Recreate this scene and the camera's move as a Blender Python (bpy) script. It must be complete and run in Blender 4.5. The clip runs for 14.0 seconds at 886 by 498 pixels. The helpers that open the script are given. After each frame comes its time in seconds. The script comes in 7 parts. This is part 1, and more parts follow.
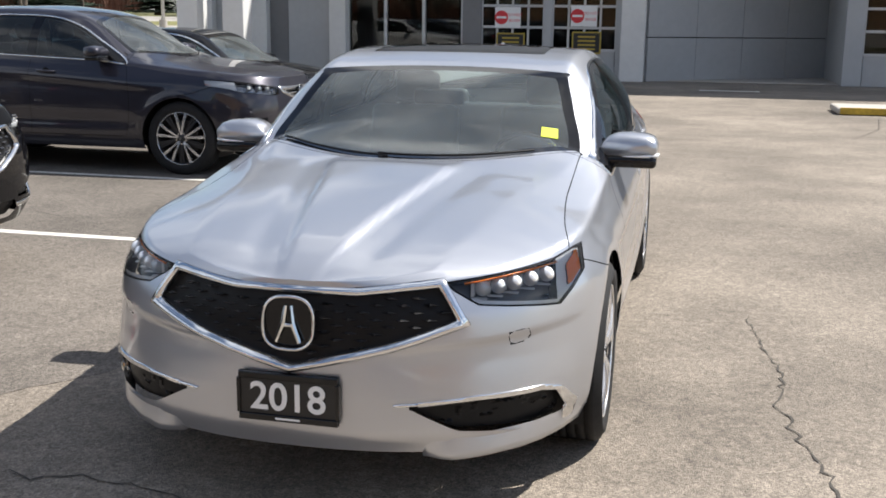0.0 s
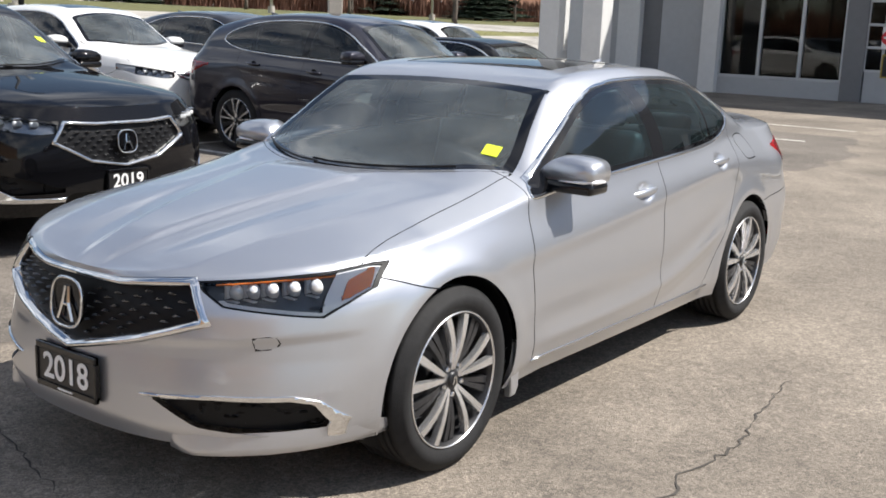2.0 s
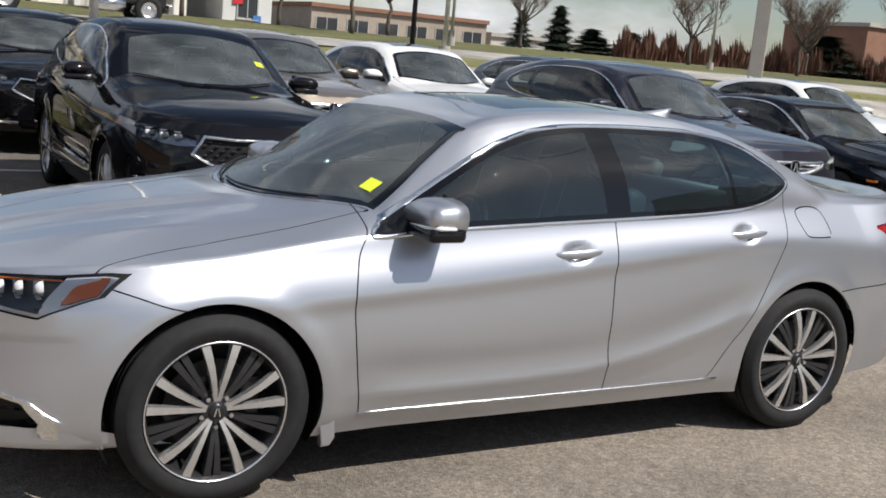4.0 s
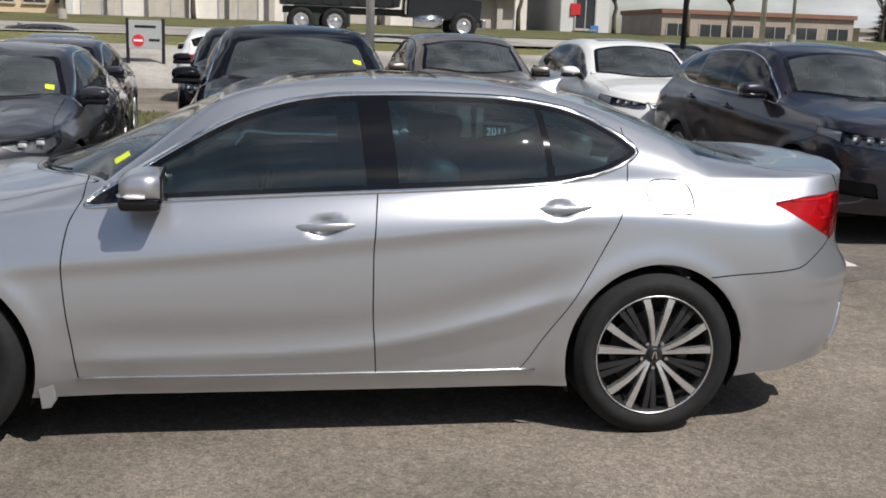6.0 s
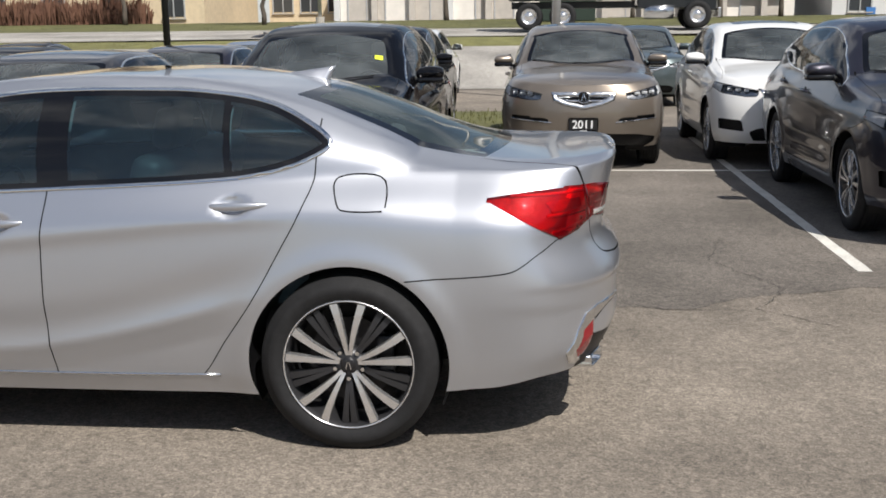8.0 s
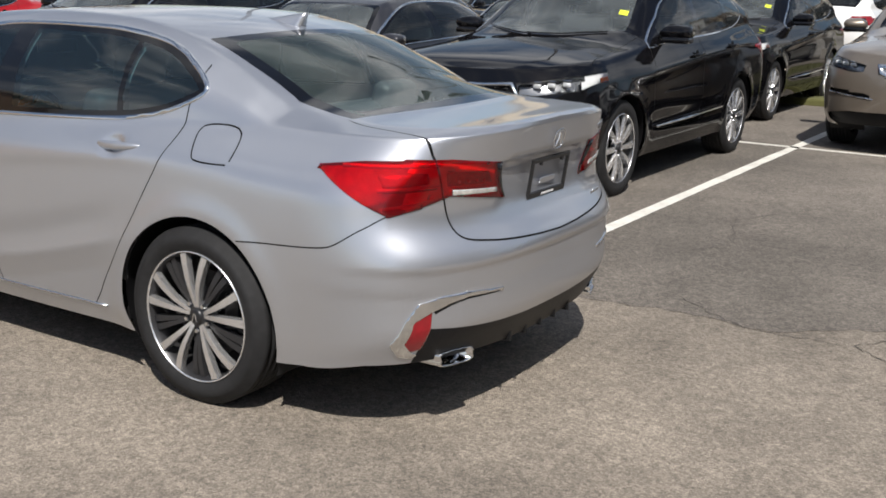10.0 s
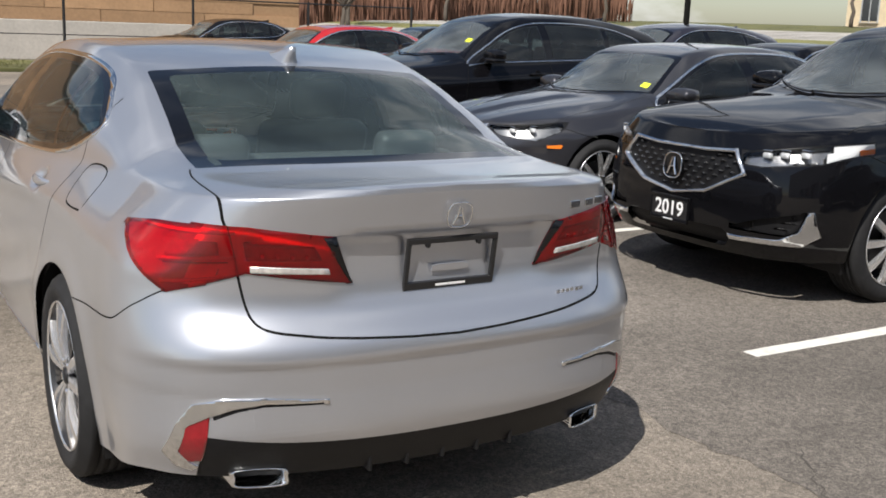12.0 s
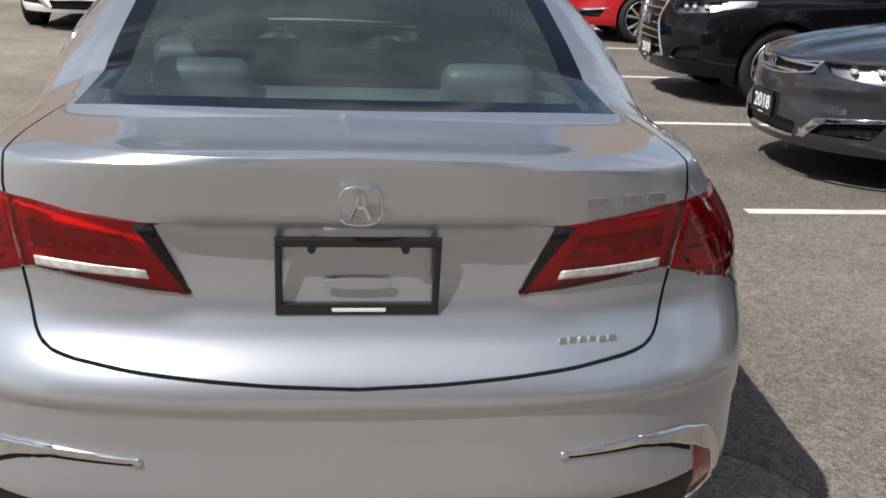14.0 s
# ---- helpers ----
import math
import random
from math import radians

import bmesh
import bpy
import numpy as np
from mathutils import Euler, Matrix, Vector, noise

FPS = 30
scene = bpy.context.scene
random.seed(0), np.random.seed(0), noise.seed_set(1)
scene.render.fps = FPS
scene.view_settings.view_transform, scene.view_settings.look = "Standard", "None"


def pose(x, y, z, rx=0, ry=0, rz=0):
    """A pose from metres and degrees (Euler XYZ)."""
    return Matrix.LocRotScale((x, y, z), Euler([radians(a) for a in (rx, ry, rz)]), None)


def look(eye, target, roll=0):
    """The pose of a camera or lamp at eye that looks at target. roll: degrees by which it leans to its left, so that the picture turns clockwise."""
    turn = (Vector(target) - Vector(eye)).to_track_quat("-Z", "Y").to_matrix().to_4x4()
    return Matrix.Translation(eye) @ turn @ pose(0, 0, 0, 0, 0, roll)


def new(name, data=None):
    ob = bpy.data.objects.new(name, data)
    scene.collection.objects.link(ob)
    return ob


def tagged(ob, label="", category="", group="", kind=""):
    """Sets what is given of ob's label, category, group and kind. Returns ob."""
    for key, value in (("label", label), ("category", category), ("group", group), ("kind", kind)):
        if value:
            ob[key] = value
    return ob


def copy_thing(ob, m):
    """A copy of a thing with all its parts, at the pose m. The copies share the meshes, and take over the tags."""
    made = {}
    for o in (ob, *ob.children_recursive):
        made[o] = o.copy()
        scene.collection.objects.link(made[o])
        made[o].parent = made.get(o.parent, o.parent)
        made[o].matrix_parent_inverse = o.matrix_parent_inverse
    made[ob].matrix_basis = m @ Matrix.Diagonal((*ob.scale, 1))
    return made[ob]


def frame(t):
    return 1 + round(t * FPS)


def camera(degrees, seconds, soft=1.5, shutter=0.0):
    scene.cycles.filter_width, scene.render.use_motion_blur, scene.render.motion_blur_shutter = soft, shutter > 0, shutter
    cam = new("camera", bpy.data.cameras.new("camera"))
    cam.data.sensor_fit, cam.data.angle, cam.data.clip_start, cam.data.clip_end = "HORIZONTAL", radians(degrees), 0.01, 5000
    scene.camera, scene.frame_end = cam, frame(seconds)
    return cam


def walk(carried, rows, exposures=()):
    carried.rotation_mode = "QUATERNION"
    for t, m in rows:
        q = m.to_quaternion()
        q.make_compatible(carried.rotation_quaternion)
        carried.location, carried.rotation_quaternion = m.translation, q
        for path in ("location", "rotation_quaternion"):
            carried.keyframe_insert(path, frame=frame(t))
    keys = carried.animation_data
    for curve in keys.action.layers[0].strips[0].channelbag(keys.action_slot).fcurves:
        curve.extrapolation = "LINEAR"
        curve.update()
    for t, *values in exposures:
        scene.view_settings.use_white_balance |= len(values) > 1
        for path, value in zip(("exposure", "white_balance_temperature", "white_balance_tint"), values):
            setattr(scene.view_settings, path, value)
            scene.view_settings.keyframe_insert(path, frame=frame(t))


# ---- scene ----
cam = camera(45.4, 14.0, 1.75)
PATH = [
    (0, (1.158, -3.843, 1.533), (0.709, -1.94, 1.114), 0.7),
    (0.5, (1.614, -3.708, 1.55), (1.005, -1.856, 1.104), 1.8),
    (1, (2.07, -3.493, 1.555), (1.285, -1.706, 1.117), 2.1),
    (1.5, (2.556, -3.261, 1.571), (1.591, -1.561, 1.149), 1.7),
    (2, (2.953, -2.939, 1.569), (1.801, -1.357, 1.156), 2.2),
    (2.5, (3.39, -2.611, 1.598), (2.084, -1.154, 1.185), 2.6),
    (2.7, (3.518, -2.454, 1.609), (2.148, -1.053, 1.208), 2.9),
    (4.8, (4.535, -0.157, 1.583), (2.689, 0.517, 1.211), 4.2),
    (5, (4.608, 0.06, 1.572), (2.735, 0.655, 1.201), 3.5),
    (5.5, (4.716, 0.628, 1.575), (2.803, 1.078, 1.202), 2.7),
    (6, (4.827, 1.212, 1.57), (2.893, 1.544, 1.181), 1.9),
    (6.5, (4.887, 1.784, 1.578), (2.94, 2.008, 1.181), 1.4),
    (7, (4.897, 2.391, 1.579), (2.941, 2.499, 1.175), 0.2),
    (7.5, (4.763, 2.953, 1.569), (2.807, 2.935, 1.151), 0.2),
    (8, (4.621, 3.526, 1.552), (2.672, 3.323, 1.151), -0.7),
    (8.2, (4.584, 3.754, 1.549), (2.644, 3.472, 1.153), -0.5),
    (10.3, (3.253, 5.69, 1.562), (1.689, 4.527, 1.112), 1.9),
    (10.5, (3.052, 5.776, 1.507), (1.541, 4.532, 1.095), 2.3),
    (11, (2.57, 6.065, 1.521), (1.212, 4.662, 1.086), 1.9),
    (11.5, (2.062, 6.22, 1.525), (0.872, 4.669, 1.105), 1.7),
    (12, (1.533, 6.263, 1.526), (0.528, 4.585, 1.107), 2.2),
    (12.5, (1.031, 6.204, 1.516), (0.238, 4.425, 1.06), 2.0),
    (13, (0.596, 6.069, 1.514), (0.029, 4.214, 1.026), 2.3),
    (13.5, (0.255, 5.927, 1.48), (-0.098, 4.029, 0.958), 2.2),
    (14, (0.067, 5.568, 1.475), (-0.162, 3.669, 0.889), 2.3),
]
walk(cam, [(t, look(eye, target, roll)) for t, eye, target, roll in PATH], [(0, 0.74), (2.5, 0.58), (5, -0.06), (6.5, -0.1), (8, 0.12), (10.5, 0.22), (13, 0.38), (14, 0.28)])

# ---- world, sun ----
SUN_TO = Vector((0.62, 0.46, 1.0)).normalized()
world = bpy.data.worlds.new("sky")
scene.world = world
world.use_nodes = True
wn, wl = world.node_tree.nodes, world.node_tree.links
wn.clear()
w_out = wn.new("ShaderNodeOutputWorld")
w_bg = wn.new("ShaderNodeBackground")
w_bg.inputs["Strength"].default_value = 0.077
w_sky = wn.new("ShaderNodeTexSky")
w_sky.sky_type = "NISHITA"
w_sky.sun_disc = False
w_sky.sun_elevation = math.asin(SUN_TO.z)
w_sky.sun_rotation = math.atan2(SUN_TO.x, SUN_TO.y)
w_sky.dust_density = 0.8
w_co = wn.new("ShaderNodeTexCoord")
w_map = wn.new("ShaderNodeMapping")
w_map.inputs["Scale"].default_value = (1.0, 1.0, 2.6)
w_noise = wn.new("ShaderNodeTexNoise")
w_noise.inputs["Scale"].default_value = 2.3
w_noise.inputs["Detail"].default_value = 9.0
w_noise.inputs["Roughness"].default_value = 0.58
w_ramp = wn.new("ShaderNodeValToRGB")
w_ramp.color_ramp.elements[0].position = 0.47
w_ramp.color_ramp.elements[1].position = 0.66
w_mix = wn.new("ShaderNodeMixRGB")
w_tone = wn.new("ShaderNodeTexNoise")
w_tone.inputs["Scale"].default_value = 3.6
w_tone.inputs["Detail"].default_value = 8.0
w_shade = wn.new("ShaderNodeValToRGB")
w_shade.color_ramp.elements[0].position = 0.38
w_shade.color_ramp.elements[0].color = (5.2, 5.6, 6.4, 1)
w_shade.color_ramp.elements[1].position = 0.6
w_shade.color_ramp.elements[1].color = (12.4, 12.5, 12.8, 1)
wl.new(w_map.outputs["Vector"], w_tone.inputs["Vector"])
wl.new(w_tone.outputs["Fac"], w_shade.inputs["Fac"])
wl.new(w_shade.outputs["Color"], w_mix.inputs["Color2"])
wl.new(w_co.outputs["Generated"], w_map.inputs["Vector"])
wl.new(w_map.outputs["Vector"], w_noise.inputs["Vector"])
wl.new(w_noise.outputs["Fac"], w_ramp.inputs["Fac"])
wl.new(w_ramp.outputs["Color"], w_mix.inputs["Fac"])
wl.new(w_sky.outputs["Color"], w_mix.inputs["Color1"])
wl.new(w_mix.outputs["Color"], w_bg.inputs["Color"])
wl.new(w_bg.outputs["Background"], w_out.inputs["Surface"])

sun = new("sun", bpy.data.lights.new("sun", "SUN"))
sun.data.energy = 5.0
sun.data.angle = radians(0.6)
sun.data.color = (1.0, 0.955, 0.89)
sun.rotation_mode = "QUATERNION"
sun.rotation_quaternion = SUN_TO.to_track_quat("Z", "Y")


# ---- materials ----
def material(name, color, rough=0.5, metal=0.0, coat=0.0, vary=0.0, scale=8.0, bump=0.0, bump_scale=60.0, island=0.0, spec=0.5):
    """A procedural surface: base colour varied at two scales by noise, with fine relief."""
    m = bpy.data.materials.new(name)
    m.use_nodes = True
    n, l = m.node_tree.nodes, m.node_tree.links
    b = n["Principled BSDF"]
    b.inputs["Base Color"].default_value = (*color, 1)
    b.inputs["Roughness"].default_value = rough
    b.inputs["Metallic"].default_value = metal
    b.inputs["Coat Weight"].default_value = coat
    b.inputs["Coat Roughness"].default_value = 0.03
    b.inputs["Specular IOR Level"].default_value = spec
    tc = n.new("ShaderNodeTexCoord")
    if vary > 0:
        big, small = n.new("ShaderNodeTexNoise"), n.new("ShaderNodeTexNoise")
        big.inputs["Scale"].default_value, small.inputs["Scale"].default_value = scale * 0.12, scale
        big.inputs["Detail"].default_value, small.inputs["Detail"].default_value = 4, 6
        add = n.new("ShaderNodeMath")
        add.operation = "ADD"
        ramp = n.new("ShaderNodeMapRange")
        ramp.inputs["From Min"].default_value, ramp.inputs["From Max"].default_value = 0.6, 1.4
        ramp.inputs["To Min"].default_value, ramp.inputs["To Max"].default_value = 1 - vary, 1 + vary
        mul = n.new("ShaderNodeMixRGB")
        mul.blend_type = "MULTIPLY"
        mul.inputs["Fac"].default_value = 1
        mul.inputs["Color1"].default_value = (*color, 1)
        for t in (big, small):
            l.new(tc.outputs["Object"], t.inputs["Vector"])
        l.new(big.outputs["Fac"], add.inputs[0])
        l.new(small.outputs["Fac"], add.inputs[1])
        l.new(add.outputs[0], ramp.inputs["Value"])
        l.new(ramp.outputs["Result"], mul.inputs["Color2"])
        last = mul
        if island > 0:
            info = n.new("ShaderNodeObjectInfo")
            r2 = n.new("ShaderNodeMapRange")
            r2.inputs["To Min"].default_value, r2.inputs["To Max"].default_value = 1 - island, 1 + island
            m2 = n.new("ShaderNodeMixRGB")
            m2.blend_type = "MULTIPLY"
            m2.inputs["Fac"].default_value = 1
            l.new(info.outputs["Random"], r2.inputs["Value"])
            l.new(mul.outputs["Color"], m2.inputs["Color1"])
            l.new(r2.outputs["Result"], m2.inputs["Color2"])
            last = m2
        l.new(last.outputs["Color"], b.inputs["Base Color"])
    if bump > 0:
        nz, bp = n.new("ShaderNodeTexNoise"), n.new("ShaderNodeBump")
        nz.inputs["Scale"].default_value, nz.inputs["Detail"].default_value = bump_scale, 5
        bp.inputs["Strength"].default_value, bp.inputs["Distance"].default_value = bump, 0.01
        l.new(tc.outputs["Object"], nz.inputs["Vector"])
        l.new(nz.outputs["Fac"], bp.inputs["Height"])
        l.new(bp.outputs["Normal"], b.inputs["Normal"])
    return m


def pane(name, tint, rough=0.0, ior=1.5, haze=0.0, film_color=(0.6, 0.67, 0.69)):
    """Thin tinted glass: clear tinted film with Fresnel gloss, and a diffuse share that can paint in a milky sheen."""
    m = bpy.data.materials.new(name)
    m.use_nodes = True
    n, l = m.node_tree.nodes, m.node_tree.links
    n.clear()
    out, mix = n.new("ShaderNodeOutputMaterial"), n.new("ShaderNodeMixShader")
    tr, gl, fr = n.new("ShaderNodeBsdfTransparent"), n.new("ShaderNodeBsdfGlossy"), n.new("ShaderNodeFresnel")
    tr.inputs["Color"].default_value = (*tint, 1)
    gl.inputs["Roughness"].default_value = rough
    fr.inputs["IOR"].default_value = ior
    l.new(fr.outputs[0], mix.inputs["Fac"])
    l.new(tr.outputs[0], mix.inputs[1])
    l.new(gl.outputs[0], mix.inputs[2])
    last = mix
    # diffuse colour mixed over the pane: its milky look is painted, uneven by noise
    if haze > 0:
        film, df, nz, mr = n.new("ShaderNodeMixShader"), n.new("ShaderNodeBsdfDiffuse"), n.new("ShaderNodeTexNoise"), n.new("ShaderNodeMapRange")
        df.inputs["Color"].default_value = (*film_color, 1)
        nz.inputs["Scale"].default_value, nz.inputs["Detail"].default_value = 3.0, 6
        mr.inputs["From Min"].default_value, mr.inputs["From Max"].default_value = 0.3, 0.7
        mr.inputs["To Min"].default_value, mr.inputs["To Max"].default_value = haze * 0.5, haze * 1.5
        tc = n.new("ShaderNodeTexCoord")
        l.new(tc.outputs["Object"], nz.inputs["Vector"])
        l.new(nz.outputs["Fac"], mr.inputs["Value"])
        l.new(mr.outputs["Result"], film.inputs["Fac"])
        l.new(mix.outputs[0], film.inputs[1])
        l.new(df.outputs[0], film.inputs[2])
        last = film
    l.new(last.outputs[0], out.inputs["Surface"])
    return m


def car_paint(name, color, metal=0.6, rough=0.34, coat=1.0, spec=0.2):
    """Metallic lacquer: flakes under a clear coat, with a thin film of dust."""
    m = material(name, color, rough, metal, coat, spec=spec)
    n, l = m.node_tree.nodes, m.node_tree.links
    b = n["Principled BSDF"]
    tc = n.new("ShaderNodeTexCoord")
    fl = n.new("ShaderNodeTexNoise")
    fl.inputs["Scale"].default_value = 900
    du = n.new("ShaderNodeTexNoise")
    du.inputs["Scale"].default_value = 2.2
    du.inputs["Detail"].default_value = 6
    r1 = n.new("ShaderNodeMapRange")
    r1.inputs["To Min"].default_value, r1.inputs["To Max"].default_value = 0.9, 1.1
    mu = n.new("ShaderNodeMixRGB")
    mu.blend_type, mu.inputs["Fac"].default_value = "MULTIPLY", 1
    mu.inputs["Color1"].default_value = (*color, 1)
    r2 = n.new("ShaderNodeMapRange")
    r2.inputs["From Min"].default_value, r2.inputs["From Max"].default_value = 0.35, 0.7
    r2.inputs["To Min"].default_value, r2.inputs["To Max"].default_value = 0.02, 0.07
    l.new(tc.outputs["Object"], fl.inputs["Vector"])
    l.new(tc.outputs["Object"], du.inputs["Vector"])
    l.new(fl.outputs["Fac"], r1.inputs["Value"])
    l.new(r1.outputs["Result"], mu.inputs["Color2"])
    l.new(mu.outputs["Color"], b.inputs["Base Color"])
    l.new(du.outputs["Fac"], r2.inputs["Value"])
    l.new(r2.outputs["Result"], b.inputs["Coat Roughness"])
    return m


SILVER = car_paint("silver_paint", (0.5, 0.516, 0.558), 0.8, 0.33)
BLACK_PAINT = car_paint("black_paint", (0.004, 0.004, 0.005), 0.0, 0.3, 0.75, 0.0)
NAVY_PAINT = car_paint("dark_blue_grey_paint", (0.026, 0.025, 0.036), 0.4, 0.32)
GREY_PAINT = car_paint("dark_grey_paint", (0.04, 0.04, 0.046), 0.5, 0.34)
WHITE_PAINT = car_paint("white_paint", (0.78, 0.78, 0.77), 0.0, 0.4)
GOLD_PAINT = car_paint("beige_grey_paint", (0.2, 0.17, 0.14), 0.55, 0.34)
RED_PAINT = car_paint("red_paint", (0.42, 0.012, 0.016), 0.2, 0.3)
TEAL_PAINT = car_paint("grey_teal_paint", (0.1, 0.125, 0.13), 0.5, 0.34)
BLUE_PAINT = car_paint("blue_grey_paint", (0.09, 0.14, 0.23), 0.4, 0.34)
CHROME = material("chrome", (0.78, 0.79, 0.8), 0.08, 1.0)
ALLOY = material("machined_alloy", (0.7, 0.7, 0.71), 0.27, 0.85, vary=0.08, scale=30)
BARREL = material("rim_barrel", (0.04, 0.04, 0.043), 0.4, 0.5, vary=0.15, scale=20)
SATIN = material("satin_metal", (0.62, 0.63, 0.65), 0.24, 1.0, bump=0.02)
DARK_METAL = material("dark_alloy", (0.02, 0.02, 0.022), 0.35, 0.3)
GRILLE = material("grille_metal", (0.13, 0.13, 0.135), 0.22, 0.85)
RUBBER = material("tyre_rubber", (0.016, 0.016, 0.017), 0.75, spec=0.3, vary=0.35, scale=30, bump=0.12, bump_scale=180)
PLASTIC = material("black_plastic", (0.01, 0.01, 0.011), 0.42, vary=0.2, scale=40, bump=0.05, bump_scale=300, spec=0.2)
GLOSS_BLACK = material("gloss_black", (0.005, 0.005, 0.006), 0.08, 0.0, 0.5, spec=0.2)
SEAM = material("panel_gap", (0.008, 0.008, 0.008), 0.9, spec=0.1)
INTERIOR = material("interior_trim", (0.075, 0.075, 0.078), 0.7, vary=0.25, scale=14, bump=0.1, bump_scale=200)
SEAT = material("seat_leather", (0.06, 0.06, 0.064), 0.5, vary=0.2, scale=12, bump=0.15, bump_scale=150)
HEADLINER = material("headliner_cloth", (0.24, 0.245, 0.25), 0.9, vary=0.1, scale=30, bump=0.1, bump_scale=300)
# pale and teal films: milky haze and sky sheen painted into the glass
GLASS = pane("window_glass", (0.45, 0.62, 0.65), ior=1.85, haze=0.02, film_color=(0.25, 0.4, 0.46))
SCREEN = pane("windshield_glass", (0.76, 0.86, 0.84), ior=1.6, haze=0.085)
TINTED = pane("tinted_glass", (0.24, 0.3, 0.31), ior=1.6, haze=0.015)
LIGHT_TINT = pane("light_tinted_glass", (0.38, 0.56, 0.6), ior=1.9, haze=0.02, film_color=(0.25, 0.4, 0.46))
REAR_GLASS = pane("rear_glass", (0.76, 0.88, 0.87), ior=1.5, haze=0.055, film_color=(0.42, 0.54, 0.52))
CLEAR = pane("lamp_cover", (0.85, 0.86, 0.86))
RED_LENS = material("red_lens", (0.21, 0.002, 0.007), 0.12, 0.0, 1.0, vary=0.25, scale=50)
RED_COVER = pane("red_lamp_cover", (0.95, 0.016, 0.03), ior=1.6, haze=0.06, film_color=(0.75, 0.006, 0.02))
LAMP_BED = material("lamp_bed", (0.9, 0.86, 0.86), 0.4, 0.0, vary=0.35, scale=16, bump=0.4, bump_scale=26)
LAMP_HOUSE = material("lamp_housing", (0.11, 0.11, 0.115), 0.3, 0.4, vary=0.3, scale=20)
LAMP_PALE = material("lamp_bowl", (0.36, 0.36, 0.37), 0.25, 0.8, vary=0.4, scale=24)
REFLECTOR = material("lamp_reflector", (0.92, 0.92, 0.93), 0.25, 0.25, vary=0.08, scale=40)
LED = material("led_cell", (0.92, 0.93, 0.95), 0.12, 0.3, 1.0)
SIDE_BED = material("side_lamp_bed", (0.3, 0.1, 0.1), 0.4, 0.0, vary=0.5, scale=30, bump=0.4, bump_scale=60)
LAMP_DARK = material("lamp_window", (0.42, 0.26, 0.26), 0.3, 0.2, vary=0.4, scale=60)
RED_DARK = material("dark_red_lens", (0.13, 0.002, 0.006), 0.12, 0.0, 1.0)
AMBER = material("amber_lens", (0.92, 0.24, 0.03), 0.15, 0.0, 1.0)
MIRROR = material("mirror_glass", (0.5, 0.53, 0.56), 0.03, 1.0)
LAMP_WHITE = material("led_lens", (0.9, 0.91, 0.93), 0.08, 0.1, 1.0)
YELLOW_TAG = material("yellow_tag", (0.72, 0.84, 0.04), 0.6)
PLATE_BLACK = material("plate_black", (0.014, 0.014, 0.015), 0.35)
PLATE_WHITE = material("plate_white", (0.82, 0.82, 0.82), 0.45)


# ---- mesh tools ----
def curve(*pts):
    """A smooth monotone curve through (t, value) pairs; numpy in, numpy out."""
    t, v = np.array([p[0] for p in pts], float), np.array([p[1] for p in pts], float)
    h, d = np.diff(t), np.diff(v) / np.diff(t)
    s = np.zeros(len(t))
    s[0], s[-1] = d[0], d[-1]
    for k in range(1, len(t) - 1):
        if d[k - 1] * d[k] > 0:
            a, b = 2 * h[k] + h[k - 1], h[k] + 2 * h[k - 1]
            s[k] = (a + b) / (a / d[k - 1] + b / d[k])

    def at(x):
        x = np.clip(np.asarray(x, float), t[0], t[-1])
        k = np.clip(np.searchsorted(t, x, side="right") - 1, 0, len(h) - 1)
        u = (x - t[k]) / h[k]
        return ((1 + 2 * u) * (1 - u) ** 2 * v[k] + u * (1 - u) ** 2 * h[k] * s[k]
                + u * u * (3 - 2 * u) * v[k + 1] + u * u * (u - 1) * h[k] * s[k + 1])
    return at


def mesh_ob(name, verts, faces, mat, parent=None, label="", smooth=True, normals=None):
    me = bpy.data.meshes.new(name)
    me.from_pydata([tuple(map(float, v)) for v in verts], [], [tuple(f) for f in faces])
    me.materials.append(mat)
    if smooth:
        me.polygons.foreach_set("use_smooth", [True] * len(me.polygons))
    if normals is not None:
        me.normals_split_custom_set_from_vertices([tuple(map(float, n)) for n in normals])
    ob = new(name, me)
    ob.parent = parent
    if label:
        ob["label"] = label
    return ob


def part(name, bm, mat, parent, label="", smooth=False):
    """Links a bmesh as one mesh object under a thing or a part."""
    me = bpy.data.meshes.new(name)
    bmesh.ops.recalc_face_normals(bm, faces=bm.faces)
    bm.to_mesh(me)
    bm.free()
    me.materials.append(mat)
    if smooth:
        me.polygons.foreach_set("use_smooth", [True] * len(me.polygons))
    ob = new(name, me)
    ob.parent = parent
    if label:
        ob["label"] = label
    return ob


def box(size, at=(0, 0, 0), bevel=0.0, turn=None, segs=2, bm=None):
    """A box with rounded edges, added to bm or to a new bmesh."""
    own = bmesh.new()
    bmesh.ops.create_cube(own, size=1)
    bmesh.ops.scale(own, vec=size, verts=own.verts)
    if bevel > 0:
        bmesh.ops.bevel(own, geom=own.edges[:], offset=bevel, segments=segs, profile=0.5, affect="EDGES")
    if turn is not None:
        bmesh.ops.transform(own, matrix=turn, verts=own.verts)
    bmesh.ops.translate(own, vec=at, verts=own.verts)
    return merge(bm, own)


def merge(bm, own):
    if bm is None:
        return own
    me = bpy.data.meshes.new("tmp")
    own.to_mesh(me)
    own.free()
    bm.from_mesh(me)
    bpy.data.meshes.remove(me)
    return bm


